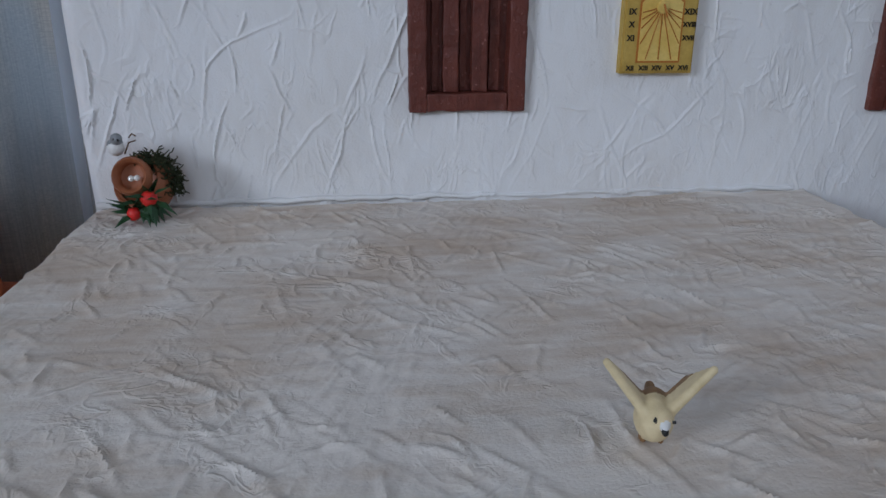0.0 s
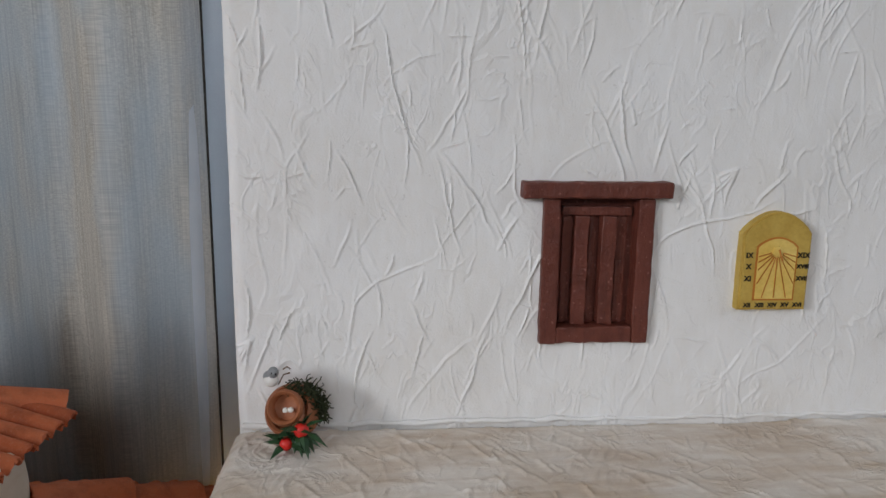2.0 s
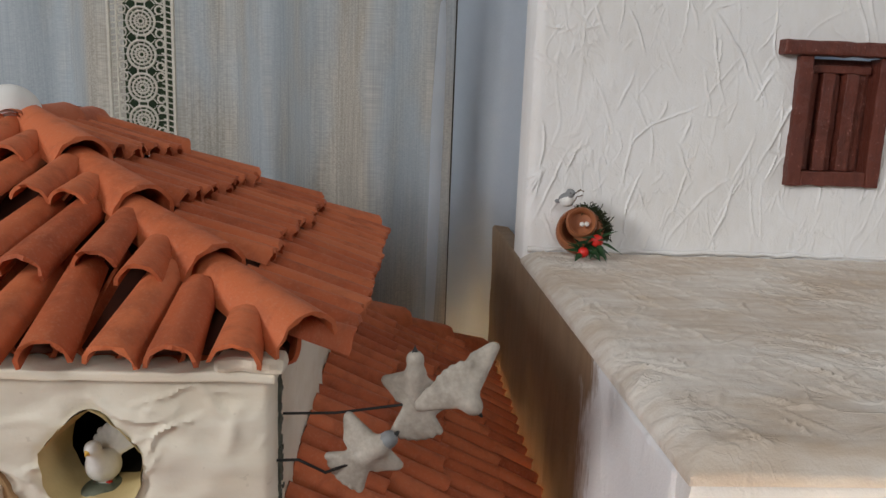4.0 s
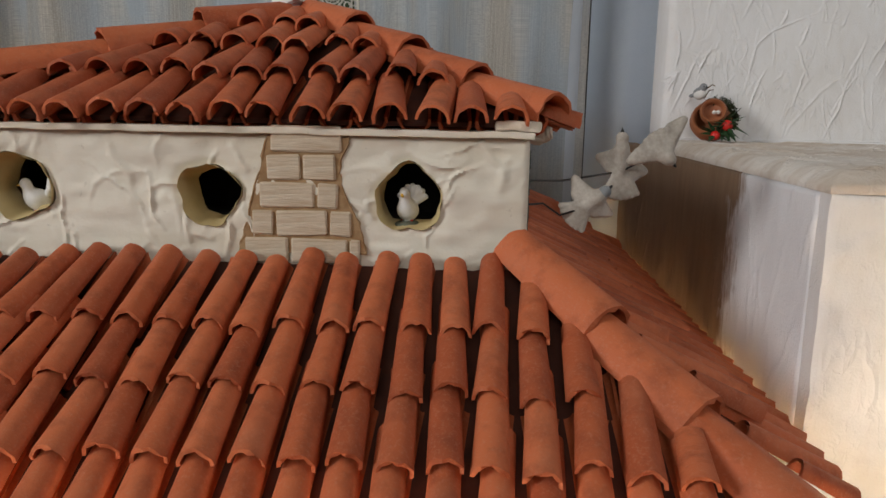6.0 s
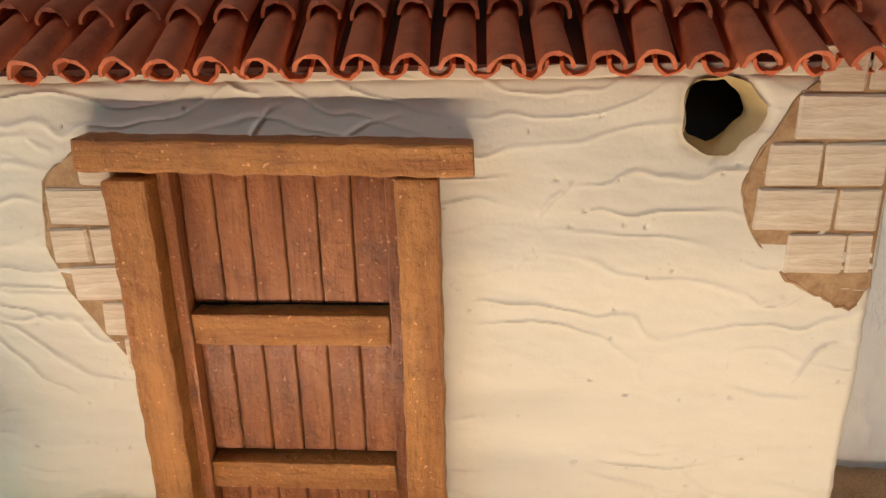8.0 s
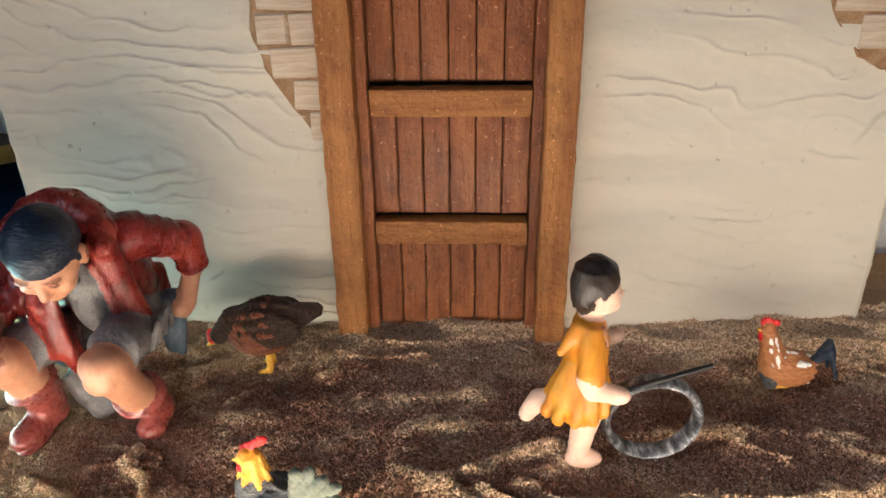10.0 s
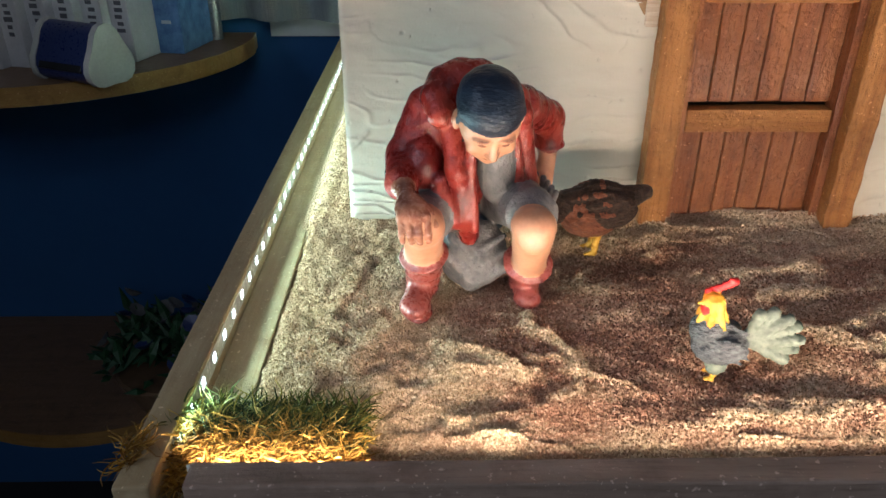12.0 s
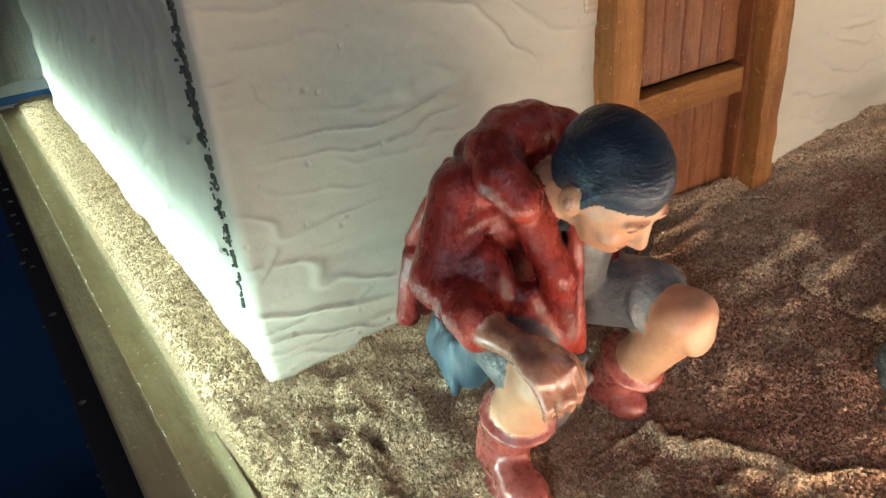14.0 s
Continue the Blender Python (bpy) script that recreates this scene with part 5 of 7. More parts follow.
# ---- modelled figures: smooth unions of rounded forms ----
class Figure:
    """Collects rounded forms, each with a paint, and turns them into one mesh."""

    def __init__(self, h, blend=0.002):
        self.h, self.blend, self.forms, self.paints = h, blend, [], []
        self.base = Matrix.Identity(4)

    def paint(self, m):
        if m not in self.paints:
            self.paints.append(m)
        return self.paints.index(m)

    def cap(self, m, a, b, r0, r1=None, k=None):
        """A tapered limb from a to b."""
        a, b = np.array(self.base @ Vector(a)), np.array(self.base @ Vector(b))
        r1 = r0 if r1 is None else r1

        def f(P):
            d = b - a
            t = np.clip(((P - a) @ d) / (d @ d + 1e-12), 0, 1)
            return np.sqrt((((P - a) - t[:, None] * d) ** 2).sum(1)) - (r0 + (r1 - r0) * t)

        self.forms.append((f, self.paint(m), self.blend if k is None else k, np.minimum(a, b) - max(r0, r1), np.maximum(a, b) + max(r0, r1)))

    def ell(self, m, c, r, turn=(0, 0, 0), k=None):
        """An ellipsoid with half axes r, turned by Euler degrees."""
        rot = self.base.to_3x3() @ Euler([radians(q) for q in turn]).to_matrix()
        c, r, R = np.array(self.base @ Vector(c)), np.array(r, float), np.array(rot)

        def f(P):
            q = (P - c) @ R
            k0 = np.sqrt(((q / r) ** 2).sum(1))
            k1 = np.sqrt(((q / (r * r)) ** 2).sum(1)) + 1e-9
            return k0 * (k0 - 1) / k1

        ext = np.abs(R) @ r
        self.forms.append((f, self.paint(m), self.blend if k is None else k, c - ext, c + ext))

    def mesh(self, name, wrinkle=0.0, scale=150.0):
        h = self.h
        lo = np.min([f[3] for f in self.forms], 0) - 4 * h
        hi = np.max([f[4] for f in self.forms], 0) + 4 * h
        n = np.ceil((hi - lo) / h).astype(int) + 1
        g = [lo[i] + h * np.arange(n[i]) for i in range(3)]
        D = np.full(tuple(n), 1.0)
        for f, _, k, a, b in self.forms:
            pad = 3 * k + 4 * h
            s = [slice(max(0, int((a[i] - pad - lo[i]) / h)), min(n[i], int((b[i] + pad - lo[i]) / h) + 2)) for i in range(3)]
            G = np.stack(np.meshgrid(*[g[i][s[i]] for i in range(3)], indexing="ij"), -1)
            d = f(G.reshape(-1, 3)).reshape(G.shape[:3])
            old = D[tuple(s)]
            q = np.clip(0.5 + 0.5 * (old - d) / k, 0, 1)
            D[tuple(s)] = old + (d - old) * q - k * q * (1 - q)
        if wrinkle:
            GX, GY, GZ = np.meshgrid(*g, indexing="ij", sparse=True)
            wob = np.sin(GX * scale + 2 * np.sin(GZ * scale * 0.7)) * np.sin(GY * scale * 0.9 + 1.7 * np.sin(GX * scale * 0.6)) + 0.6 * np.sin((GX + GY) * scale * 1.9 + GZ * scale * 1.3)
            D = D + wrinkle * wob
        S = D < 0
        V0 = np.zeros(tuple(n - 1) + (3,))
        cnt = np.zeros(tuple(n - 1))
        corners = [(i, j, k) for i in (0, 1) for j in (0, 1) for k in (0, 1)]
        at = lambda A, c: A[c[0]:n[0] - 1 + c[0], c[1]:n[1] - 1 + c[1], c[2]:n[2] - 1 + c[2]]
        for c in corners:
            for ax in range(3):
                if c[ax]:
                    continue
                e = tuple(c[q] + (q == ax) for q in range(3))
                d0, d1 = at(D, c), at(D, e)
                x = at(S, c) != at(S, e)
                t = np.where(x, d0 / np.where(x, d0 - d1, 1), 0)
                for q in range(3):
                    V0[..., q] += np.where(x, c[q] + (t if q == ax else 0), 0)
                cnt += x
        act = cnt > 0
        idx = np.full(act.shape, -1)
        idx[act] = np.arange(act.sum())
        cell = np.stack(np.nonzero(act), -1)
        verts = lo + h * (cell + V0[act] / cnt[act][:, None])
        quads = []
        for ax in range(3):
            b, c = [q for q in range(3) if q != ax]
            sl = [slice(1, n[q] - 1) for q in range(3)]
            s0, s1 = list(sl), list(sl)
            s0[ax], s1[ax] = slice(0, n[ax] - 1), slice(1, n[ax])
            A, B = S[tuple(s0)], S[tuple(s1)]
            e = np.stack(np.nonzero(A != B), -1)
            if not len(e):
                continue
            flip = A[tuple(e.T)]
            e = e + np.array([0 if q == ax else 1 for q in range(3)])
            ub, uc = np.eye(3, dtype=int)[b], np.eye(3, dtype=int)[c]
            ring = [idx[tuple((e - o).T)] for o in (0 * ub, ub, ub + uc, uc)]
            q4 = np.stack(ring, -1)
            if ax == 1:
                flip = ~flip
            q4[flip] = q4[flip][:, ::-1]
            quads.append(q4)
        quads = np.concatenate(quads)[:, ::-1]
        me = mesh_np(name, verts, quads, self.paints)
        mid = verts[quads].mean(1)
        best, own = np.full(len(mid), 1e9), np.zeros(len(mid), np.int32)
        for f, p, _, _, _ in self.forms:
            d = f(mid)
            own, best = np.where(d < best, p, own), np.minimum(d, best)
        if len(me.polygons) == len(own):
            me.polygons.foreach_set("material_index", own.astype(np.int32))
        return me


def stand(name, fig, label, category, wrinkle=0.0, scale=150.0, group=""):
    return tagged(new(name, fig.mesh(name, wrinkle, scale)), label, category, group)


def crouching_man():
    g = Figure(0.0008, 0.0030)
    skin, coat, boot, hair, grey, den = M_SKIN, M_COAT, M_BOOT, M_NAVY, M_GREY, M_DENIM
    # right boot: foot, shaft, turned-down cuff
    g.cap(boot, (-0.6135, -0.0500, 0.0085), (-0.6165, -0.0645, 0.0050), 0.0070, 0.0062)
    g.ell(boot, (-0.6168, -0.0660, 0.0050), (0.0068, 0.0080, 0.0050), (0, 0, 8))
    g.ell(boot, (-0.6160, -0.0610, 0.0016), (0.0074, 0.0140, 0.0020), (0, 0, 8), 0.0008)
    g.cap(boot, (-0.6130, -0.0500, 0.0085), (-0.6120, -0.0560, 0.0270), 0.0076, 0.0092)
    for z, q in ((0.0130, 0.0083), (0.0175, 0.0088)):
        g.ell(boot, (-0.6127, -0.0520 - 0.2 * (z - 0.012), z), (q, q, 0.0013), (8, 0, 0), 0.0012)
    g.ell(boot, (-0.6125, -0.0590, 0.0285), (0.0116, 0.0118, 0.0026), (18, -8, 0), 0.0010)
    g.cap(skin, (-0.6125, -0.0590, 0.0290), (-0.6128, -0.0700, 0.0480), 0.0082, 0.0095)
    g.ell(skin, (-0.6130, -0.0735, 0.0500), (0.0098, 0.0094, 0.0088), (0, 0, 0), 0.0020)
    # left boot, its foot half sunk in the sawdust
    g.cap(boot, (-0.5640, -0.0470, 0.0060), (-0.5635, -0.0560, 0.0040), 0.0062, 0.0056)
    g.ell(boot, (-0.5636, -0.0570, 0.0040), (0.0062, 0.0068, 0.0042))
    g.cap(boot, (-0.5640, -0.0460, 0.0080), (-0.5640, -0.0560, 0.0225), 0.0072, 0.0086)
    g.ell(boot, (-0.5645, -0.0590, 0.0240), (0.0118, 0.0118, 0.0026), (30, 6, 0), 0.0010)
    g.cap(skin, (-0.5645, -0.0610, 0.0250), (-0.5655, -0.0760, 0.0480), 0.0074, 0.0092)
    g.ell(skin, (-0.5660, -0.0785, 0.0525), (0.0096, 0.0092, 0.0082), (0, 0, 0), 0.0020)
    g.ell(skin, (-0.5662, -0.0845, 0.0470), (0.0060, 0.0030, 0.0050), (0, 0, 0), 0.0016)
    # thighs in grey breeches with a hem at the knee
    g.cap(grey, (-0.5740, -0.0250, 0.0430), (-0.5658, -0.0640, 0.0530), 0.0132, 0.0110)
    g.ell(grey, (-0.5658, -0.0685, 0.0530), (0.0118, 0.0034, 0.0108), (-14, 0, -4), 0.0008)
    g.cap(grey, (-0.5980, -0.0250, 0.0400), (-0.6110, -0.0580, 0.0480), 0.0128, 0.0104)
    g.ell(grey, (-0.6105, -0.0620, 0.0470), (0.0108, 0.0036, 0.0112), (-14, 0, 6), 0.0008)
    for i in range(4):
        g.cap(grey, (-0.5560 + 0.001 * i, -0.0340 - 0.006 * i, 0.0560), (-0.5570, -0.0320 - 0.007 * i, 0.0440), 0.0016, 0.0014, 0.0010)
    # seat in blue cloth
    g.ell(den, (-0.5930, -0.0160, 0.0290), (0.0225, 0.0130, 0.0150), (10, 0, 0))
    g.ell(den, (-0.6100, -0.0285, 0.0310), (0.0088, 0.0115, 0.0115))
    for i in range(4):
        g.cap(den, (-0.6120 - 0.0012 * i, -0.0180 - 0.0045 * i, 0.0400), (-0.6130 - 0.0016 * i, -0.0200 - 0.0045 * i, 0.0230), 0.0014, 0.0017, 0.0008)
    g.cap(den, (-0.5610, -0.0180, 0.0480), (-0.5590, -0.0260, 0.0300), 0.0068, 0.0050)
    g.cap(den, (-0.5560, -0.0230, 0.0460), (-0.5550, -0.0300, 0.0280), 0.0024, 0.0022, 0.0014)
    # apron hanging between the knees, with folds that sag
    g.ell(grey, (-0.5890, -0.0410, 0.0220), (0.0165, 0.0080, 0.0150), (-12, 0, 0))
    g.ell(grey, (-0.5890, -0.0455, 0.0150), (0.0140, 0.0060, 0.0105), (-8, 0, 0))
    for (ax, az), (bx, bz), (cx, cz), q in (((-0.6020, 0.0230), (-0.5900, 0.0080), (-0.5750, 0.0150), 0.0036), ((-0.6000, 0.0310), (-0.5880, 0.0160), (-0.5740, 0.0240), 0.0022), ((-0.5980, 0.0370), (-0.5870, 0.0240), (-0.5750, 0.0320), 0.0018)):
        g.cap(grey, (ax, -0.0465, az), (bx, -0.0488, bz), q * 0.8, q, 0.0030)
        g.cap(grey, (bx, -0.0488, bz), (cx, -0.0470, cz), q, q * 0.8, 0.0030)
    # trunk in the coat, its tails hanging behind
    g.ell(coat, (-0.5905, -0.0215, 0.0620), (0.0235, 0.0200, 0.0310), (18, 0, 0))
    g.ell(coat, (-0.5905, -0.0320, 0.0840), (0.0255, 0.0185, 0.0165), (25, 0, 0))
    g.ell(coat, (-0.5920, -0.0080, 0.0520), (0.0225, 0.0130, 0.0210))
    for i in range(6):
        x = -0.6130 + 0.0085 * i
        g.cap(coat, (x, -0.0020 - 0.0006 * (i - 2.5) ** 2, 0.0600), (x - 0.0010, 0.0030 - 0.0006 * (i - 2.5) ** 2, 0.0340), 0.0030, 0.0042, 0.0016)
    for i in range(5):
        g.cap(coat, (-0.6040 + 0.0055 * i, -0.0190, 0.0930), (-0.6110 + 0.0085 * i, -0.0040, 0.0640), 0.0022, 0.0026, 0.0016)
    # shirt front
    g.ell(grey, (-0.5800, -0.0525, 0.0690), (0.0085, 0.0070, 0.0190), (10, 0, 0), 0.0012)
    for i in range(3):
        g.cap(grey, (-0.5840 + 0.0036 * i, -0.0565, 0.0780), (-0.5815 + 0.0022 * i, -0.0560, 0.0600), 0.0012, 0.0014, 0.0012)
    # right lapel down to the tip on the thigh, left lapel turned back
    g.cap(coat, (-0.6010, -0.0480, 0.0930), (-0.5975, -0.0590, 0.0700), 0.0058, 0.0052)
    g.cap(coat, (-0.5975, -0.0590, 0.0700), (-0.5935, -0.0570, 0.0480), 0.0050, 0.0052)
    g.cap(coat, (-0.5935, -0.0570, 0.0480), (-0.5915, -0.0520, 0.0350), 0.0052, 0.0046)
    g.cap(coat, (-0.5925, -0.0610, 0.0820), (-0.5895, -0.0600, 0.0420), 0.0020, 0.0022, 0.0010)
    g.cap(coat, (-0.6040, -0.0530, 0.0620), (-0.5985, -0.0570, 0.0450), 0.0050, 0.0040)
    g.cap(coat, (-0.5715, -0.0490, 0.0900), (-0.5665, -0.0440, 0.0560), 0.0064, 0.0066)
    g.cap(coat, (-0.5735, -0.0550, 0.0860), (-0.5690, -0.0520, 0.0600), 0.0022, 0.0024, 0.0010)
    # hood: a thick roll round the back of the neck, peaked, with a fold
    hood = [(-0.6050, -0.0540, 0.0930), (-0.6065, -0.0470, 0.0985), (-0.6030, -0.0400, 0.1025), (-0.5960, -0.0370, 0.1045), (-0.5880, -0.0370, 0.1045), (-0.5790, -0.0400, 0.1015), (-0.5725, -0.0450, 0.0975), (-0.5700, -0.0520, 0.0920)]
    for i, (p, q) in enumerate(zip(hood, hood[1:])):
        g.cap(coat, p, q, (0.0058, 0.0068, 0.0076, 0.0080, 0.0076, 0.0068, 0.0058)[i], (0.0068, 0.0076, 0.0080, 0.0076, 0.0068, 0.0058, 0.0050)[i], 0.0020)
    g.ell(coat, (-0.5930, -0.0290, 0.1000), (0.0150, 0.0090, 0.0060), (-25, 0, 0))
    g.cap(coat, (-0.6030, -0.0330, 0.1000), (-0.5870, -0.0275, 0.0975), 0.0030, 0.0034, 0.0009)
    # right arm, reaching over the knee, sleeve pushed up in folds
    g.cap(coat, (-0.6100, -0.0340, 0.0900), (-0.6205, -0.0360, 0.0680), 0.0100, 0.0088)
    g.cap(coat, (-0.6205, -0.0360, 0.0680), (-0.6215, -0.0520, 0.0630), 0.0088, 0.0074)
    for i in range(5):
        f = i / 4
        g.ell(coat, (-0.6110 - 0.0100 * f, -0.0345 - 0.0030 * f, 0.0880 - 0.0190 * f), (0.0102 - 0.0010 * f, 0.0108 - 0.0012 * f, 0.0016), (8, -24 - 10 * (i % 2), 0), 0.0016)
    for i in range(3):
        g.ell(coat, (-0.6212 - 0.0002 * i, -0.0440 - 0.0045 * i, 0.0655 - 0.0013 * i), (0.0086 - 0.0004 * i, 0.0013, 0.0084 - 0.0004 * i), (-14, 0, 0), 0.0012)
    g.ell(coat, (-0.6216, -0.0560, 0.0622), (0.0080, 0.0022, 0.0076), (-14, 0, 0), 0.0008)
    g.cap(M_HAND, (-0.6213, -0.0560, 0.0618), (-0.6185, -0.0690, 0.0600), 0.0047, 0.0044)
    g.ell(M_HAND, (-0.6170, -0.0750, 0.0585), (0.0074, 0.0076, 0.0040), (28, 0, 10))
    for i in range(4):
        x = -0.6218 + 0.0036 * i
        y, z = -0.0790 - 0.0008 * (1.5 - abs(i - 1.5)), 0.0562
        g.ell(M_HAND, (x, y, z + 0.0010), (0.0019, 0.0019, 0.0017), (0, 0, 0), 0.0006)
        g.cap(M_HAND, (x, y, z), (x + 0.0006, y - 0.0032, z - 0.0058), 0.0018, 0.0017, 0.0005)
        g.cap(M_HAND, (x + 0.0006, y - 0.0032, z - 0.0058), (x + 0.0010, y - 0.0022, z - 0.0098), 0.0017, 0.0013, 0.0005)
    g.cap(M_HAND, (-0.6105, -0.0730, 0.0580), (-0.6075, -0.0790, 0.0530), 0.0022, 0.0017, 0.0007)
    g.ell(coat, (-0.6120, -0.0440, 0.0670), (0.0085, 0.0100, 0.0130))
    # left arm, akimbo, with a squared sleeve end
    g.cap(coat, (-0.5690, -0.0300, 0.0890), (-0.5530, -0.0120, 0.0780), 0.0104, 0.0084)
    g.cap(coat, (-0.5530, -0.0120, 0.0780), (-0.5512, -0.0110, 0.0680), 0.0084, 0.0074)
    g.ell(coat, (-0.5510, -0.0113, 0.0652), (0.0080, 0.0076, 0.0020), (10, 0, 0), 0.0008)
    for i in range(4):
        f = i / 3
        g.ell(coat, (-0.5680 + 0.0140 * f, -0.0290 + 0.0160 * f, 0.0890 - 0.0100 * f), (0.0014, 0.0098 - 0.0012 * f, 0.0100 - 0.0012 * f), (0, 28 + 8 * (i % 2), 48), 0.0014)
    g.cap(skin, (-0.5510, -0.0120, 0.0640), (-0.5535, -0.0190, 0.0490), 0.0044, 0.0046)
    g.ell(skin, (-0.5550, -0.0215, 0.0470), (0.0046, 0.0052, 0.0050))
    # neck and shirt collar
    g.cap(skin, (-0.5880, -0.0500, 0.0900), (-0.5860, -0.0620, 0.0910), 0.0086, 0.0088)
    g.cap(M_BLACK, (-0.5940, -0.0580, 0.0835), (-0.5800, -0.0600, 0.0815), 0.0016, 0.0016, 0.0006)
    # bowed head: the crown turned forward, the face down
    g.base = pose(-0.5850, -0.0680, 0.0985, 40, 0, 7)
    g.ell(hair, (0, 0.0022, 0.0036), (0.0138, 0.0160, 0.0122))
    g.ell(hair, (0, 0.0085, -0.0030), (0.0118, 0.0085, 0.0100))
    g.ell(skin, (0, -0.0042, -0.0030), (0.0124, 0.0108, 0.0122), (0, 0, 0), 0.0008)
    g.ell(skin, (0, -0.0072, -0.0110), (0.0096, 0.0078, 0.0080), (0, 0, 0), 0.0020)
    g.ell(skin, (0, -0.0118, -0.0158), (0.0036, 0.0030, 0.0028), (0, 0, 0), 0.0018)
    g.cap(skin, (0, -0.0142, -0.0020), (0, -0.0168, -0.0078), 0.0014, 0.0022, 0.0014)
    for s in (-1, 1):
        g.ell(skin, (s * 0.0019, -0.0154, -0.0084), (0.0014, 0.0015, 0.0012), (0, 0, 0), 0.0006)
        g.ell(skin, (s * 0.0052, -0.0136, 0.0002), (0.0042, 0.0016, 0.0013), (0, s * 10, s * 14), 0.0010)
        g.ell(skin, (s * 0.0064, -0.0112, -0.0080), (0.0040, 0.0034, 0.0034), (0, 0, 0), 0.0016)
        g.ell(M_HENRUST, (s * 0.0050, -0.0142, -0.0030), (0.0021, 0.0006, 0.0005), (0, s * 8, s * 14), 0.0002)
        g.ell(M_HAND, (s * 0.0054, -0.0149, 0.0008), (0.0030, 0.0006, 0.0006), (0, s * 12, s * 14), 0.0003)
        g.ell(skin, (s * 0.0130, 0.0010, -0.0060), (0.0018, 0.0036, 0.0048), (-12, 0, 0), 0.0006)
        g.ell(M_HAND, (s * 0.0146, 0.0006, -0.0056), (0.0008, 0.0014, 0.0022), (-12, 0, 0), 0.0003)
        g.cap(hair, (s * 0.0114, -0.0030, 0.0040), (s * 0.0124, -0.0014, -0.0035), 0.0022, 0.0012, 0.0016)
    g.ell(M_HAND, (0, -0.0144, -0.0120), (0.0032, 0.0009, 0.0006), (0, 0, 0), 0.0003)
    g.ell(skin, (0, -0.0140, -0.0132), (0.0026, 0.0011, 0.0009), (0, 0, 0), 0.0006)
    return stand("man_figurine", g, "crouching painted clay man in a red coat and boots", "figurine", 0.00012, 330)


def running_child():
    g = Figure(0.0009, 0.0020)
    skin, tunic, hair = M_PALESKIN, M_TUNIC, M_BLACKHAIR
    x, y = -0.3715, -0.0700
    # standing leg and raised leg
    g.cap(skin, (x - 0.0005, y - 0.003, 0.0080), (x + 0.003, y - 0.002, 0.0310), 0.0044, 0.0066)
    g.ell(skin, (x + 0.002, y - 0.003, 0.0040), (0.0080, 0.0044, 0.0040), (0, 0, 0))
    g.cap(skin, (x - 0.002, y + 0.004, 0.0300), (x - 0.017, y + 0.004, 0.0270), 0.0062, 0.0046)
    g.cap(skin, (x - 0.018, y + 0.004, 0.0270), (x - 0.0225, y + 0.004, 0.0205), 0.0040, 0.0034)
    # tunic: pleated skirt, narrow waist and a short cape over the shoulders
    g.cap(tunic, (x + 0.0010, y, 0.0520), (x - 0.0020, y, 0.0330), 0.0078, 0.0125, 0.0016)
    for i in range(11):
        a = 2 * math.pi * i / 11
        r1, r2 = 0.0070, 0.0128
        g.cap(tunic, (x + r1 * math.cos(a), y + r1 * math.sin(a), 0.0480), (x - 0.0025 + r2 * math.cos(a), y + r2 * math.sin(a), 0.0285 + 0.0012 * math.cos(a)), 0.0016, 0.0026, 0.0010)
    g.ell(tunic, (x + 0.0005, y, 0.0560), (0.0082, 0.0105, 0.0095), (0, 6, 0))
    for s in (-1, 1):
        g.cap(tunic, (x + 0.0005, y + s * 0.0060, 0.0630), (x + 0.0005, y + s * 0.0125, 0.0500), 0.0048, 0.0056, 0.0012)
    g.cap(tunic, (x - 0.0040, y - 0.004, 0.0640), (x - 0.0105, y - 0.006, 0.0560), 0.0036, 0.0020, 0.0012)
    g.ell(tunic, (x + 0.0005, y, 0.0655), (0.0066, 0.0082, 0.0028), (0, 10, 0))
    g.cap(M_HAND, (x + 0.0050, y - 0.0068, 0.0665), (x + 0.0072, y - 0.0080, 0.0590), 0.0008, 0.0007, 0.0003)
    # arms
    g.cap(skin, (x - 0.001, y - 0.0140, 0.0480), (x + 0.001, y - 0.0150, 0.0450), 0.0042, 0.0040)
    g.cap(skin, (x + 0.001, y - 0.0150, 0.0450), (x + 0.0105, y - 0.0130, 0.0415), 0.0040, 0.0034)
    g.ell(skin, (x + 0.0125, y - 0.0122, 0.0408), (0.0040, 0.0033, 0.0034))
    g.cap(skin, (x + 0.006, y + 0.0130, 0.0500), (x + 0.0150, y + 0.0130, 0.0520), 0.0034, 0.0030)
    # neck and head
    g.cap(skin, (x, y, 0.0620), (x + 0.001, y, 0.0700), 0.0052, 0.0050)
    g.ell(hair, (x + 0.0012, y, 0.0850), (0.0115, 0.0106, 0.0112), (0, 10, 0))
    g.ell(hair, (x - 0.0036, y, 0.0800), (0.0072, 0.0092, 0.0098), (0, 0, 0))
    g.ell(skin, (x + 0.0058, y, 0.0790), (0.0082, 0.0092, 0.0092), (0, 0, 0), 0.0010)
    g.ell(skin, (x + 0.0140, y, 0.0790), (0.0018, 0.0015, 0.0016), (0, 0, 0), 0.0010)
    g.ell(skin, (x + 0.0105, y, 0.0738), (0.0035, 0.0038, 0.0028), (0, 0, 0), 0.0010)
    g.ell(M_RED, (x + 0.0133, y, 0.0752), (0.0010, 0.0019, 0.0008), (0, 0, 0), 0.0004)
    r = random.Random(2)
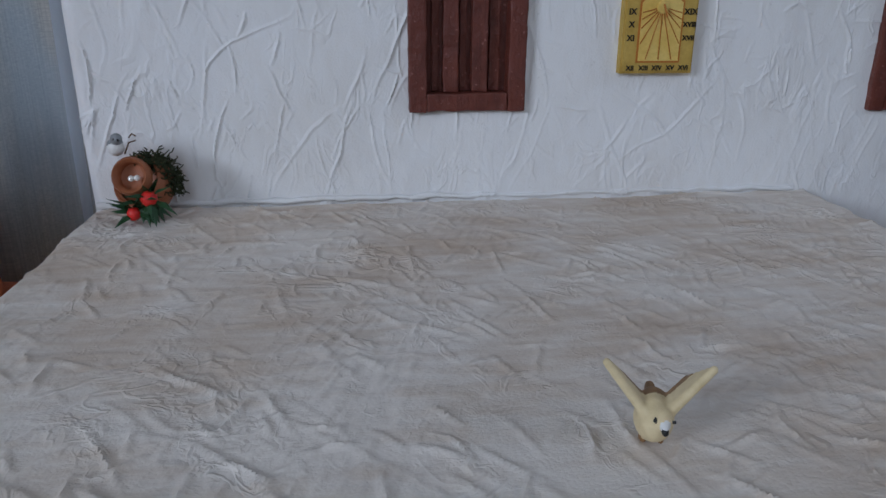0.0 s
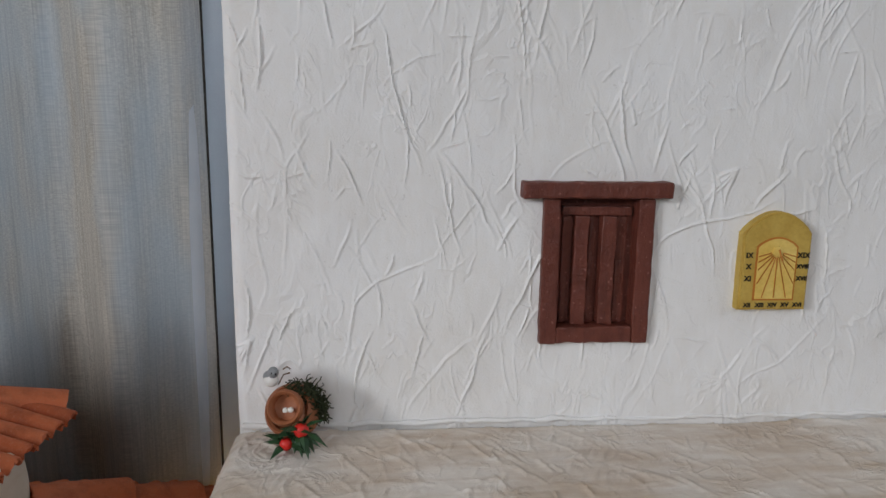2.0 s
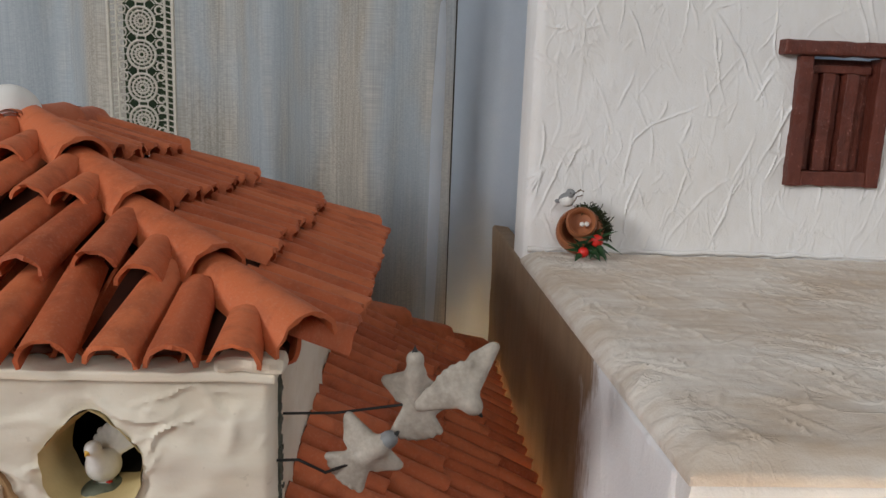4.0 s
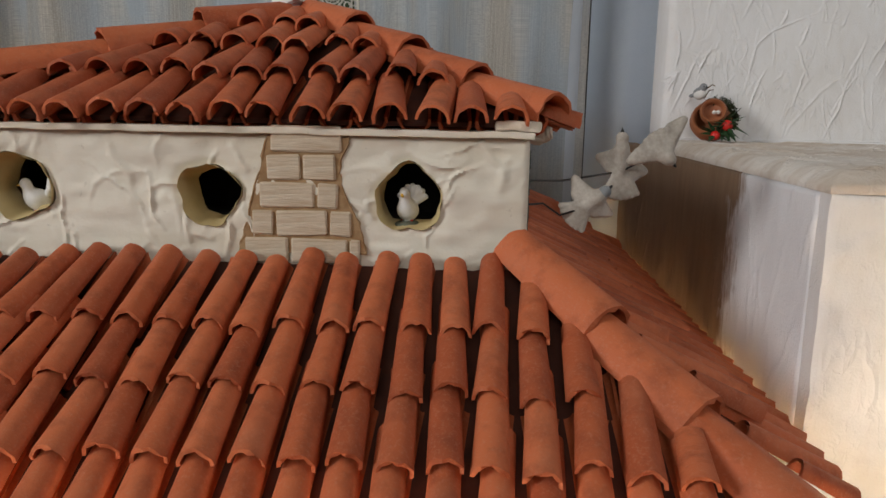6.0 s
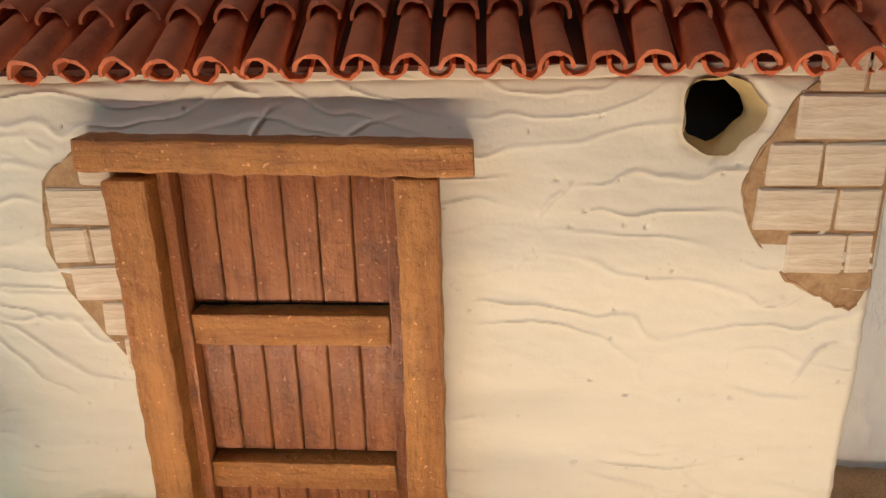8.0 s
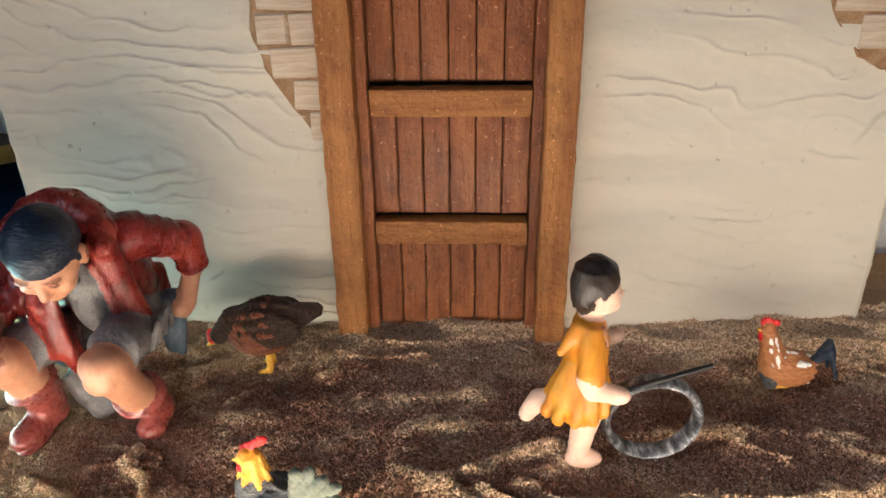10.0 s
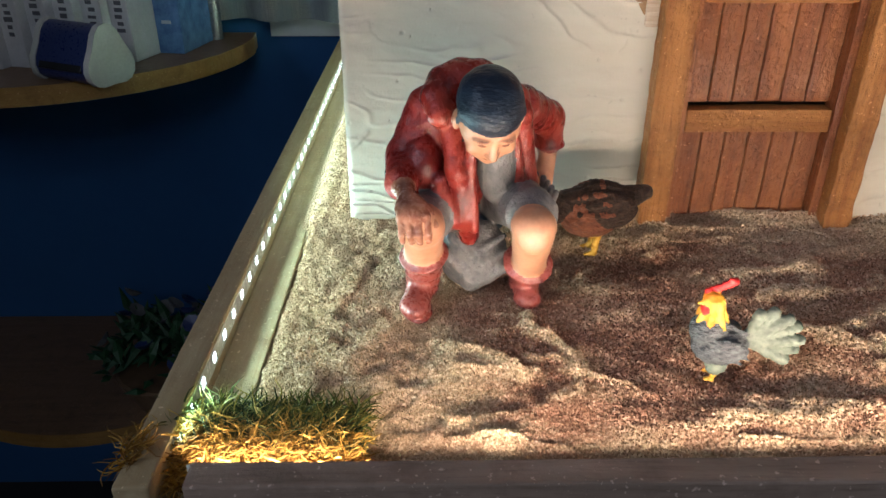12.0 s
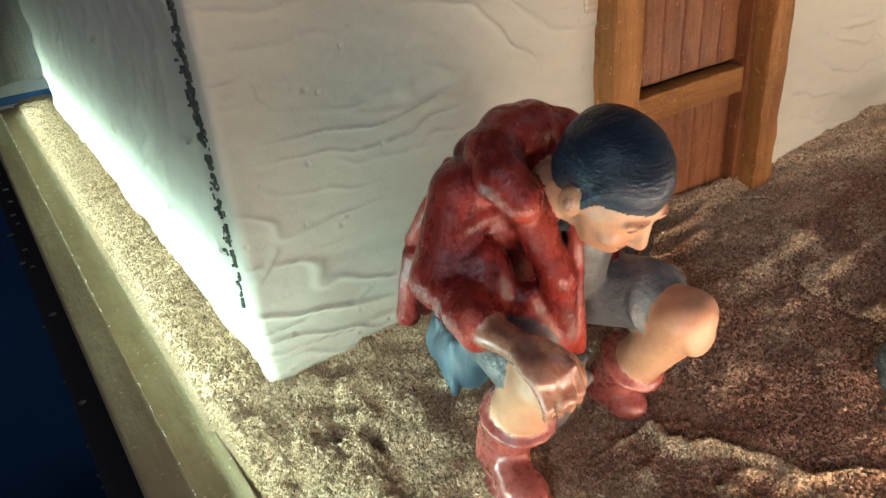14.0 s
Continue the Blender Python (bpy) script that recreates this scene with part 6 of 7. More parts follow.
    for i in range(46):
        a, q = 2 * math.pi * i / 46, r.uniform(0.55, 1.0)
        front = math.cos(a) > 0.55
        d = Vector((math.cos(a), math.sin(a) * 0.94, 0))
        top, low = Vector((x + 0.0012, y, 0.0945)) + d * 0.0045, Vector((x + 0.0010, y, 0.0860 if front else (0.0835 if math.cos(a) > -0.25 else 0.0740) + 0.003 * r.random())) + d * (0.0112 if front else 0.0108 - 0.0014 * (1 - q))
        mid = Vector((x + 0.0012, y, 0.0905)) + d * 0.0094
        g.cap(hair, top, mid, 0.0010, 0.0011, 0.0004)
        g.cap(hair, mid, low, 0.0011, 0.0008, 0.0004)
    for s in (-1, 1):
        g.ell(skin, (x + 0.0020, y + s * 0.0100, 0.0780), (0.0018, 0.0014, 0.0027), (0, 0, 0), 0.0006)
        g.ell(M_BLACK, (x + 0.0128, y + s * 0.0040, 0.0812), (0.0008, 0.0013, 0.0008), (0, 0, 0), 0.0004)
        g.cap(hair, (x + 0.005, y + s * 0.0080, 0.0880), (x + 0.0042, y + s * 0.0096, 0.0815), 0.0024, 0.0014, 0.001)
    ob = stand("child_figurine", g, "running painted clay child in an orange tunic", "figurine", 0.00022, 330)
    # a small head on a slim neck
    for v in ob.data.vertices:
        f = min(1.0, max(0.0, (v.co.z - 0.0665) / 0.006))
        s = 1 - 0.20 * f
        v.co = (x + 0.002 + (v.co.x - x - 0.002) * s, y + (v.co.y - y) * s, v.co.z if v.co.z < 0.0665 else 0.0665 + (v.co.z - 0.0665) * 0.86)
        v.co.z *= 1.075
    return ob


def tail_plumes(g, m, root, count, length, width, rise, spread, back):
    """Curved tail feathers."""
    for i in range(count):
        f = i / (count - 1) - 0.5
        a, b = Vector(root), Vector(root) + Vector((back * length * 0.6, spread * f, rise * (1 - 1.1 * abs(f)) + 0.004))
        c = Vector(root) + Vector((back * length, spread * 1.5 * f, rise * 0.35 - 0.003 - 0.01 * abs(f)))
        g.cap(m, a, b, width * 0.8, width, 0.0006)
        g.cap(m, b, c, width, width * 0.5, 0.0006)


def rooster():
    g = Figure(0.0007, 0.0014)
    g.base = pose(-0.4935, -0.1130, 0.0, 0, 0, -12)
    g.ell(M_SLATE, (0.0000, 0, 0.0165), (0.0110, 0.0088, 0.0085), (0, -14, 0))
    g.ell(M_SLATE, (-0.0050, 0, 0.0225), (0.0075, 0.0080, 0.0075))
    for s in (-1, 1):
        g.ell(M_SLATE, (0.0010, s * 0.0080, 0.0180), (0.0085, 0.0022, 0.0055), (0, -8, 0), 0.0006)
        g.ell(M_SAGE, (-0.0005, s * 0.0035, 0.0080), (0.0042, 0.0032, 0.0042))
        g.cap(M_YELLOW, (0.0000, s * 0.0030, 0.0070), (-0.0010, s * 0.0030, 0.0008), 0.0012, 0.0011)
        g.cap(M_YELLOW, (-0.0010, s * 0.0030, 0.0010), (-0.0035, s * 0.0032, 0.0006), 0.0009, 0.0007)
    g.cap(M_ORANGE, (-0.0045, 0, 0.0235), (-0.0050, 0, 0.0350), 0.0058, 0.0038)
    for i in range(7):
        a = 2 * math.pi * i / 7
        g.cap(M_ORANGE if i % 2 else M_YELLOW, (-0.0052 + 0.0030 * math.cos(a), 0.0030 * math.sin(a), 0.0365), (-0.0045 + 0.0058 * math.cos(a), 0.0056 * math.sin(a), 0.0245), 0.0011, 0.0014, 0.0004)
    g.ell(M_ORANGE, (-0.0058, -0.001, 0.0365), (0.0040, 0.0034, 0.0038))
    g.cap(M_YELLOW, (-0.0090, -0.002, 0.0362), (-0.0112, -0.0025, 0.0355), 0.0011, 0.0005, 0.0005)
    g.ell(M_RED, (-0.0080, -0.0020, 0.0330), (0.0020, 0.0026, 0.0024), (0, 0, 0), 0.0005)
    for i in range(4):
        g.ell(M_RED, (-0.0072 + 0.0026 * i, 0, 0.0396 + 0.0018 * i), (0.0020, 0.0011, 0.0022), (0, 35, 0), 0.0005)
    for i in range(16):
        a, q = 2.4 * i, 0.35 + 0.6 * (i / 16)
        g.cap(M_SLATE, (-0.006 + 0.010 * q, 0.0085 * math.sin(a), 0.0190 + 0.0070 * math.cos(a)), (-0.001 + 0.012 * q, 0.0088 * math.sin(a), 0.0165 + 0.0070 * math.cos(a)), 0.0011, 0.0007, 0.0004)
    for i in range(7):
        a = radians(112 - 27 * i)
        tip = (0.0170 + 0.0120 * math.cos(a), 0.0016 * (i % 2) - 0.0008, 0.0215 + 0.0115 * math.sin(a))
        g.cap(M_SAGE, (0.0100, 0, 0.0190), tip, 0.0022, 0.0023, 0.0005)
    return stand("rooster_figurine", g, "painted rooster with grey body and orange neck", "figurine", 0.00030, 1300, "farmyard birds")


def pecking_hen():
    g = Figure(0.0008, 0.0016)
    g.base = pose(-0.5225, -0.0030, 0.0, 0, 0, 4)
    g.ell(M_HENRUST, (-0.0020, 0, 0.0240), (0.0175, 0.0125, 0.0135), (0, -8, 0))
    g.ell(M_HENDARK, (0.0010, 0, 0.0310), (0.0190, 0.0112, 0.0082), (0, 2, 0))
    for s in (-1, 1):
        g.ell(M_HENDARK, (0.0060, s * 0.0100, 0.0280), (0.0135, 0.0035, 0.0092), (0, -4, 0), 0.0006)
        g.cap(M_YELLOW, (0.0020, s * 0.0040, 0.0150), (0.0005, s * 0.0040, 0.0020), 0.0020, 0.0017)
        g.cap(M_YELLOW, (0.0010, s * 0.0040, 0.0018), (-0.0045, s * 0.0050, 0.0012), 0.0014, 0.0010)
    g.ell(M_HENRUST, (0.0020, 0, 0.0190), (0.0085, 0.0085, 0.0075))
    g.cap(M_HENDARK, (0.0150, 0, 0.0310), (0.0260, 0, 0.0345), 0.0075, 0.0040)
    g.cap(M_HENDARK, (-0.0150, 0, 0.0290), (-0.0235, 0, 0.0215), 0.0078, 0.0048)
    r = random.Random(6)
    for row in range(9):
        for i in range(13):
            f, a = (i + 0.5 * (row % 2)) / 13, radians(-25 + 26 * row)
            px = -0.016 + 0.034 * f
            girth = 1 - 0.75 * (2 * f - 0.9) ** 2
            py, pz = 0.0130 * girth * math.cos(a), 0.0270 + (0.0120 * girth) * math.sin(a) + 0.003 * f
            dark = r.random() < 0.30 + 0.65 * max(0, math.sin(a)) * (0.6 + 0.4 * f)
            g.cap(M_HENDARK if dark else M_HENRUST, (px, py, pz), (px + 0.0036, py * 1.03, pz - 0.0004), 0.0015, 0.0010, 0.0003)
    g.ell(M_RED, (-0.0260, 0, 0.0195), (0.0042, 0.0034, 0.0030))
    g.ell(M_RED, (-0.0280, 0, 0.0225), (0.0020, 0.0014, 0.0028), (0, 0, 0), 0.0005)
    g.cap(M_YELLOW, (-0.0275, 0, 0.0175), (-0.0300, 0, 0.0155), 0.0016, 0.0008, 0.0005)
    return stand("hen_figurine", g, "dark rust-brown painted hen bent down to peck", "figurine", 0.00030, 1300, "farmyard birds")


def spotted_cock():
    g = Figure(0.0008, 0.0014)
    g.base = pose(-0.2660, -0.0190, 0.0045, 0, 0, -4)
    g.ell(M_HENTAN, (0.0020, 0, 0.0110), (0.0165, 0.0100, 0.0095), (0, 6, 0))
    g.cap(M_HENTAN, (-0.0070, 0, 0.0150), (-0.0125, 0, 0.0300), 0.0085, 0.0042)
    g.ell(M_HENTAN, (-0.0135, 0, 0.0320), (0.0042, 0.0035, 0.0036))
    g.cap(M_YELLOW, (-0.0165, 0, 0.0318), (-0.0190, 0, 0.0310), 0.0014, 0.0006, 0.0005)
    g.ell(M_RED, (-0.0165, 0, 0.0280), (0.0020, 0.0018, 0.0030), (0, 0, 0), 0.0005)
    for i in range(4):
        g.ell(M_RED, (-0.0165 + 0.0026 * i, 0, 0.0355 + 0.0006 * math.sin(2 * i)), (0.0018, 0.0011, 0.0022), (0, 0, 0), 0.0005)
    r = random.Random(14)
    for i in range(70):
        f, a = r.random(), r.uniform(-2.4, 2.4) - math.pi / 2
        if i % 2:
            c, q = Vector((-0.0125, 0, 0.0290)).lerp(Vector((-0.0060, 0, 0.0150)), f), 0.0046 + 0.0040 * f
            p = c + Vector((q * math.cos(a) * 0.6, q * math.sin(a), q * 0.3 * math.cos(a)))
            e = p + Vector((0.0018, 0, -0.0034))
        else:
            q = 1 - 0.7 * (2 * f - 1) ** 2
            p = Vector((-0.010 + 0.026 * f, 0.0098 * q * math.sin(a), 0.0115 + 0.0090 * q * math.cos(a)))
            e = p + Vector((0.0040, 0, -0.0006))
        g.cap(M_DOVE if r.random() < 0.5 else M_HENTAN, p, e, 0.0010, 0.0007, 0.0003)
    g.ell(M_SLATE, (-0.0070, 0, 0.0050), (0.0050, 0.0080, 0.0055))
    g.ell(M_YELLOW, (-0.0010, 0, 0.0030), (0.0080, 0.0060, 0.0030))
    tail_plumes(g, M_NAVY, (0.0165, 0, 0.0150), 4, 0.0125, 0.0022, 0.0070, 0.008, 1)
    ob = stand("rooster_figurine", g, "tan and white painted cock with a dark blue tail", "figurine", 0.0003, 750, "farmyard birds")
    # a slim, short body
    ob.data.transform(Matrix.Translation((-0.2675, -0.0190, 0)) @ Matrix.Diagonal((0.78, 0.85, 1, 1)) @ Matrix.Translation((0.2660, 0.0190, 0)))
    return ob


def flying_bird(head, tail, wing_a, wing_b, label, tint=None):
    """A bird on the wing, given its head, tail tip and the two wing tips."""
    g = Figure(0.0006, 0.0009)
    head, tail = Vector(head), Vector(tail)
    axis = head - tail
    side = axis.cross(Vector((0, 1, 0))).normalized()
    chest, rump = tail + axis * 0.80, tail + axis * 0.42
    g.cap(M_BIRD, rump, chest, 0.0026, 0.0036)
    g.cap(tint or M_BIRD, chest, head, 0.0030, 0.0024)
    g.ell(tint or M_BIRD, head, (0.0029, 0.0028, 0.0027))
    g.cap(M_BLACK, head + axis.normalized() * 0.0026, head + axis.normalized() * 0.0045, 0.0009, 0.0004, 0.0003)
    way = axis.normalized()
    for i in range(7):
        f = i / 6 - 0.5
        tip = tail + side * 0.015 * f - way * 0.002 * (1 - 4 * f * f)
        g.cap(M_BIRD, rump + side * 0.003 * f, tip, 0.0018, 0.0014, 0.0010)
    for tip in (Vector(wing_a), Vector(wing_b)):
        for i in range(7):
            f = i / 6
            root = chest.lerp(rump, 0.05 + 0.95 * f)
            end = tip.lerp(root, 0.42 * f ** 1.6) - way * 0.0034 * f
            g.cap(M_BIRD, root, end, 0.0021, 0.0013, 0.0012)
            g.cap(M_TWIG, end.lerp(root, 0.10), end, 0.0013, 0.0011, 0.0004)
    return stand("bird_figurine", g, label, "figurine", 0, 1, "flying birds")


def sitting_dove(at, turn, label, fan=True):
    g = Figure(0.0006, 0.0010)
    g.base = pose(*at, 0, 0, turn)
    g.ell(M_DOVE, (0, 0, 0.0072), (0.0062, 0.0050, 0.0052), (0, 25, 0))
    g.cap(M_DOVE, (-0.0030, 0, 0.0095), (-0.0045, 0, 0.0140), 0.0034, 0.0022)
    g.ell(M_DOVE, (-0.0048, 0, 0.0150), (0.0026, 0.0024, 0.0024))
    g.cap(M_YELLOW, (-0.0068, 0, 0.0146), (-0.0085, 0, 0.0140), 0.0009, 0.0004, 0.0003)
    for s in (-1, 1):
        g.cap(M_RED, (-0.0005, s * 0.0020, 0.0030), (-0.0010, s * 0.0020, 0.0008), 0.0008, 0.0008, 0.0004)
    if fan:
        for i in range(7):
            a = radians(-66 + 22 * i)
            g.cap(M_DOVE, (0.0040, 0, 0.0085), (0.0060, 0.0070 * math.sin(a), 0.0095 + 0.0080 * math.cos(a)), 0.0012, 0.0014, 0.0005)
    g.ell(M_SAGE, (0, 0, 0.0004), (0.0085, 0.0060, 0.0016))
    return stand("dove_figurine", g, label, "figurine", 0, 1, "doves in the dovecote")


crouching_man()
running_child()
rooster()
pecking_hen()
spotted_cock()
sitting_dove((-0.3355, 0.1600, 0.3122), 75, "white painted fantail dove sitting in a round dovecote hole")
sitting_dove((-0.5120, 0.1605, 0.3122), 25, "white painted fantail dove sitting in a round dovecote hole")
flying_bird((-0.2462, 0.158, 0.3301), (-0.2603, 0.16, 0.3175), (-0.2592, 0.163, 0.3357), (-0.2427, 0.161, 0.3199), "grey-white bird with a blue head on a wire", M_BIRDGREY)
flying_bird((-0.2385, 0.166, 0.354), (-0.2373, 0.168, 0.3282), (-0.248, 0.171, 0.3451), (-0.2267, 0.169, 0.3389), "grey-white bird on a wire, wings spread", None)
flying_bird((-0.221, 0.148, 0.3457), (-0.2281, 0.15, 0.3536), (-0.2146, 0.153, 0.3628), (-0.2372, 0.151, 0.3439), "grey-white bird on a wire, wings raised", None)
wire = empty("wire", (-0.281, 0.16, 0.322), "thin dark wire from the dovecote carrying the birds", "wire")
part("strand", bm_tube([(-0.2815, 0.1560, 0.3235), (-0.2740, 0.1545, 0.3245), (-0.2660, 0.1570, 0.3190), (-0.2547, 0.1592, 0.3225)], 0.0005, 6), M_BLACK, wire, smooth=60)
part("strand", bm_tube([(-0.2815, 0.1700, 0.3330), (-0.2640, 0.1700, 0.3335), (-0.2378, 0.1672, 0.3385)], 0.0005, 6), M_BLACK, wire, smooth=60)
part("strand", bm_tube([(-0.2378, 0.1672, 0.3385), (-0.2245, 0.1490, 0.3497)], 0.0005, 6), M_BLACK, wire, smooth=60)


def terrace_bird():
    g = Figure(0.0007, 0.0012)
    g.base = pose(0.0520, 0.1720, TT + 0.0005, 0, 0, 75)
    g.ell(M_CREAM, (0.0005, 0, 0.0088), (0.0095, 0.0068, 0.0080), (0, 12, 0))
    g.ell(M_CREAM, (-0.0060, -0.0015, 0.0120), (0.0042, 0.0040, 0.0040))
    g.ell(M_DOVE, (-0.0095, -0.0022, 0.0118), (0.0016, 0.0018, 0.0020), (0, 0, 0), 0.0005)
    g.ell(M_BLACK, (-0.0105, -0.0024, 0.0100), (0.0014, 0.0012, 0.0014), (0, 0, 0), 0.0004)
    for s in (-1, 1):
        g.ell(M_BLACK, (-0.0092, -0.0022 + s * 0.0030, 0.0132), (0.0008, 0.0007, 0.0008), (0, 0, 0), 0.0003)
        g.ell(M_BROWN, (0.0010, s * 0.0030, 0.0006), (0.0030, 0.0014, 0.0012))
        for i in range(6):
            f = i / 5
            g.cap(M_CREAM if i < 4 else M_BROWN, (-0.0035 + 0.008 * f, s * 0.0045, 0.0135), (0.0000 + 0.0095 * f, s * (0.0175 - 0.0060 * f), 0.0280 - 0.0090 * f), 0.0018, 0.0014, 0.0012)
    g.ell(M_BROWN, (0.0040, 0, 0.0150), (0.0055, 0.0040, 0.0016))
    g.cap(M_BROWN, (0.0080, 0, 0.0110), (0.0160, 0, 0.0120), 0.0030, 0.0018)
    ob = stand("bird_figurine", g, "cream painted bird with raised wings on the terrace", "figurine")
    ob.data.transform(Matrix.Translation((0.0545, 0.1765, TT + 0.0012)) @ Matrix.Diagonal((0.76, 0.76, 0.80, 1)) @ Matrix.Translation((-0.0520, -0.1720, -TT - 0.0005)))
    return ob


terrace_bird()

# the child's hoop and stick
hoop = bmesh.new()
bm_tube([(0.0196 * math.cos(2 * math.pi * i / 40), 0, 0.0184 * math.sin(2 * math.pi * i / 40)) for i in range(40)], 0.0019, 12, hoop, True)
for v in hoop.verts:
    v.co.y *= 2.6
hoop.transform(pose(-0.3410, -0.0665, 0.0215, 0, 0, 3))
tagged(part("hoop", hoop, M_SILVER, smooth=60), "silver and black painted toy hoop on the ground", "hoop")
tagged(part("stick", bm_tube([(-0.3600, -0.0815, 0.0440), (-0.3480, -0.0790, 0.0472), (-0.3350, -0.0770, 0.0505), (-0.3225, -0.0750, 0.0535)], [0.0011, 0.0012, 0.0012, 0.0010], 8), M_BLACK, smooth=60), "thin black stick held by the child figurine", "stick")


# ---- pot with moss, flowers and a small bird ----
def blade(bm, base, tip, width, lift=0.3):
    """A pointed leaf with a fold along its middle."""
    b, t = Vector(base), Vector(tip)
    d = t - b
    s = d.cross(Vector((0.1, -0.2, 1))).normalized() * width
    up = s.cross(d).normalized()
    m = b + d * 0.45 + up * d.length * lift * 0.25
    v = [bm.verts.new(p) for p in (b, m + s, t, m - s, m + up * width * 0.5)]
    bm.faces.new((v[0], v[1], v[4]))
    bm.faces.new((v[1], v[2], v[4]))
    bm.faces.new((v[2], v[3], v[4]))
    bm.faces.new((v[3], v[0], v[4]))


def flower_pot():
    pot = empty("flower_pot", (-0.130, 0.404, TT), "terracotta pot lying on its side with moss and red flowers", "flower pot")
    tilt = pose(-0.1290, 0.4040, 0.3585, 62, 0, -22)
    part("pot", bm_lathe([(0.0, -0.0115), (0.0085, -0.0115), (0.0140, -0.004), (0.0155, 0.003), (0.0140, 0.0085), (0.0125, 0.0100), (0.0110, 0.0085), (0.0125, 0.002), (0.0, -0.007)], 28, tilt), M_POT, pot, smooth=50)
    small = pose(-0.1318, 0.3925, 0.3660, 70, 0, -10)
    cup = part("cup", bm_lathe([(0.0, -0.006), (0.006, -0.006), (0.0092, -0.001), (0.0098, 0.004), (0.0086, 0.0055), (0.0070, 0.004), (0.0066, 0.0), (0.0, -0.003)], 24, small), M_POT, pot, "small terracotta cup", 50)
    part("bead", bm_lathe([(0, -0.0017), (0.0013, -0.0010), (0.0017, 0), (0.0013, 0.0010), (0, 0.0017)], 12, pose(-0.1320, 0.3883, 0.3662)), M_GLASS, cup)
    part("bead", bm_lathe([(0, -0.0017), (0.0013, -0.0010), (0.0017, 0), (0.0013, 0.0010), (0, 0.0017)], 12, pose(-0.1292, 0.3883, 0.3664)), M_GLASS, cup)
    r = random.Random(4)
    bm = bmesh.new()
    for _ in range(420):
        a = r.uniform(-0.3, 1.9)
        rad = r.uniform(0.010, 0.0165)
        p = Vector((-0.1275 + rad * math.sin(a), 0.4000 + r.uniform(-0.006, 0.008), 0.3600 + rad * math.cos(a)))
        pts = [p]
        for _k in range(3):
            p = p + Vector((r.uniform(-0.002, 0.002), r.uniform(-0.002, 0.002), r.uniform(-0.0018, 0.002)))
            pts.append(p)
        bm_tube(pts, 0.00035, 3, bm)
    part("moss", bm, M_MOSSDARK, pot, "dark dried moss")
    for c, rr in (((-0.1235, 0.3835, 0.3570), 0.0040), ((-0.1315, 0.3830, 0.3495), 0.0034)):
        bm = bmesh.new()
        bmesh.ops.create_uvsphere(bm, u_segments=16, v_segments=10, radius=rr)
        for v in bm.verts:
            v.co *= 1 + 0.10 * noise.noise(v.co * 900)
            v.co += Vector(c)
        part("flower", bm, M_RED, pot, "red ball flower", 60)
    bm = bmesh.new()
    for _ in range(34):
        c = Vector(r.choice(((-0.1235, 0.3860, 0.3560), (-0.1310, 0.3860, 0.3490), (-0.1260, 0.3870, 0.3540))))
        a = r.uniform(0, 6.28)
        ln = r.uniform(0.009, 0.0175)
        tip = c + Vector((ln * math.cos(a), -r.uniform(0.002, 0.014), ln * math.sin(a) * 0.85))
        tip.z = max(tip.z, TT + 0.0010)
        blade(bm, c, tip, 0.0023)
    part("leaves", bm, M_LEAF, pot, "dark green pointed leaves")
    bm = bmesh.new()
    bm_tube([(-0.1345, 0.4020, 0.3840), (-0.1320, 0.3990, 0.3865), (-0.1300, 0.3980, 0.3855)], 0.0004, 5, bm)
    bm_tube([(-0.1370, 0.4000, 0.3760), (-0.1340, 0.3990, 0.3820), (-0.1305, 0.3990, 0.3830)], 0.0004, 5, bm)
    part("twig", bm, M_TWIG, pot)
    g = Figure(0.0006, 0.0010)
    g.base = pose(-0.1405, 0.3990, 0.3795, 0, 0, 120)
    g.ell(M_DOVE, (0.0, 0, 0.0), (0.0050, 0.0040, 0.0042), (0, 20, 0))
    g.ell(M_BIRDGREY, (0.0010, 0, 0.0018), (0.0050, 0.0038, 0.0030), (0, 20, 0))
    g.ell(M_BIRDGREY, (-0.0030, 0, 0.0050), (0.0031, 0.0029, 0.0029))
    g.ell(M_BLACK, (-0.0050, 0.0016, 0.0054), (0.0006, 0.0006, 0.0006), (0, 0, 0), 0.0003)
    g.cap(M_BLACK, (-0.0058, 0, 0.0048), (-0.0074, 0, 0.0045), 0.0007, 0.0003, 0.0003)
    g.cap(M_BIRDGREY, (0.0040, 0, -0.0005), (0.0095, 0, -0.0015), 0.0018, 0.0012)
    stand("bird_figurine", g, "small grey and white bird perched on the flower pot", "figurine")


flower_pot()


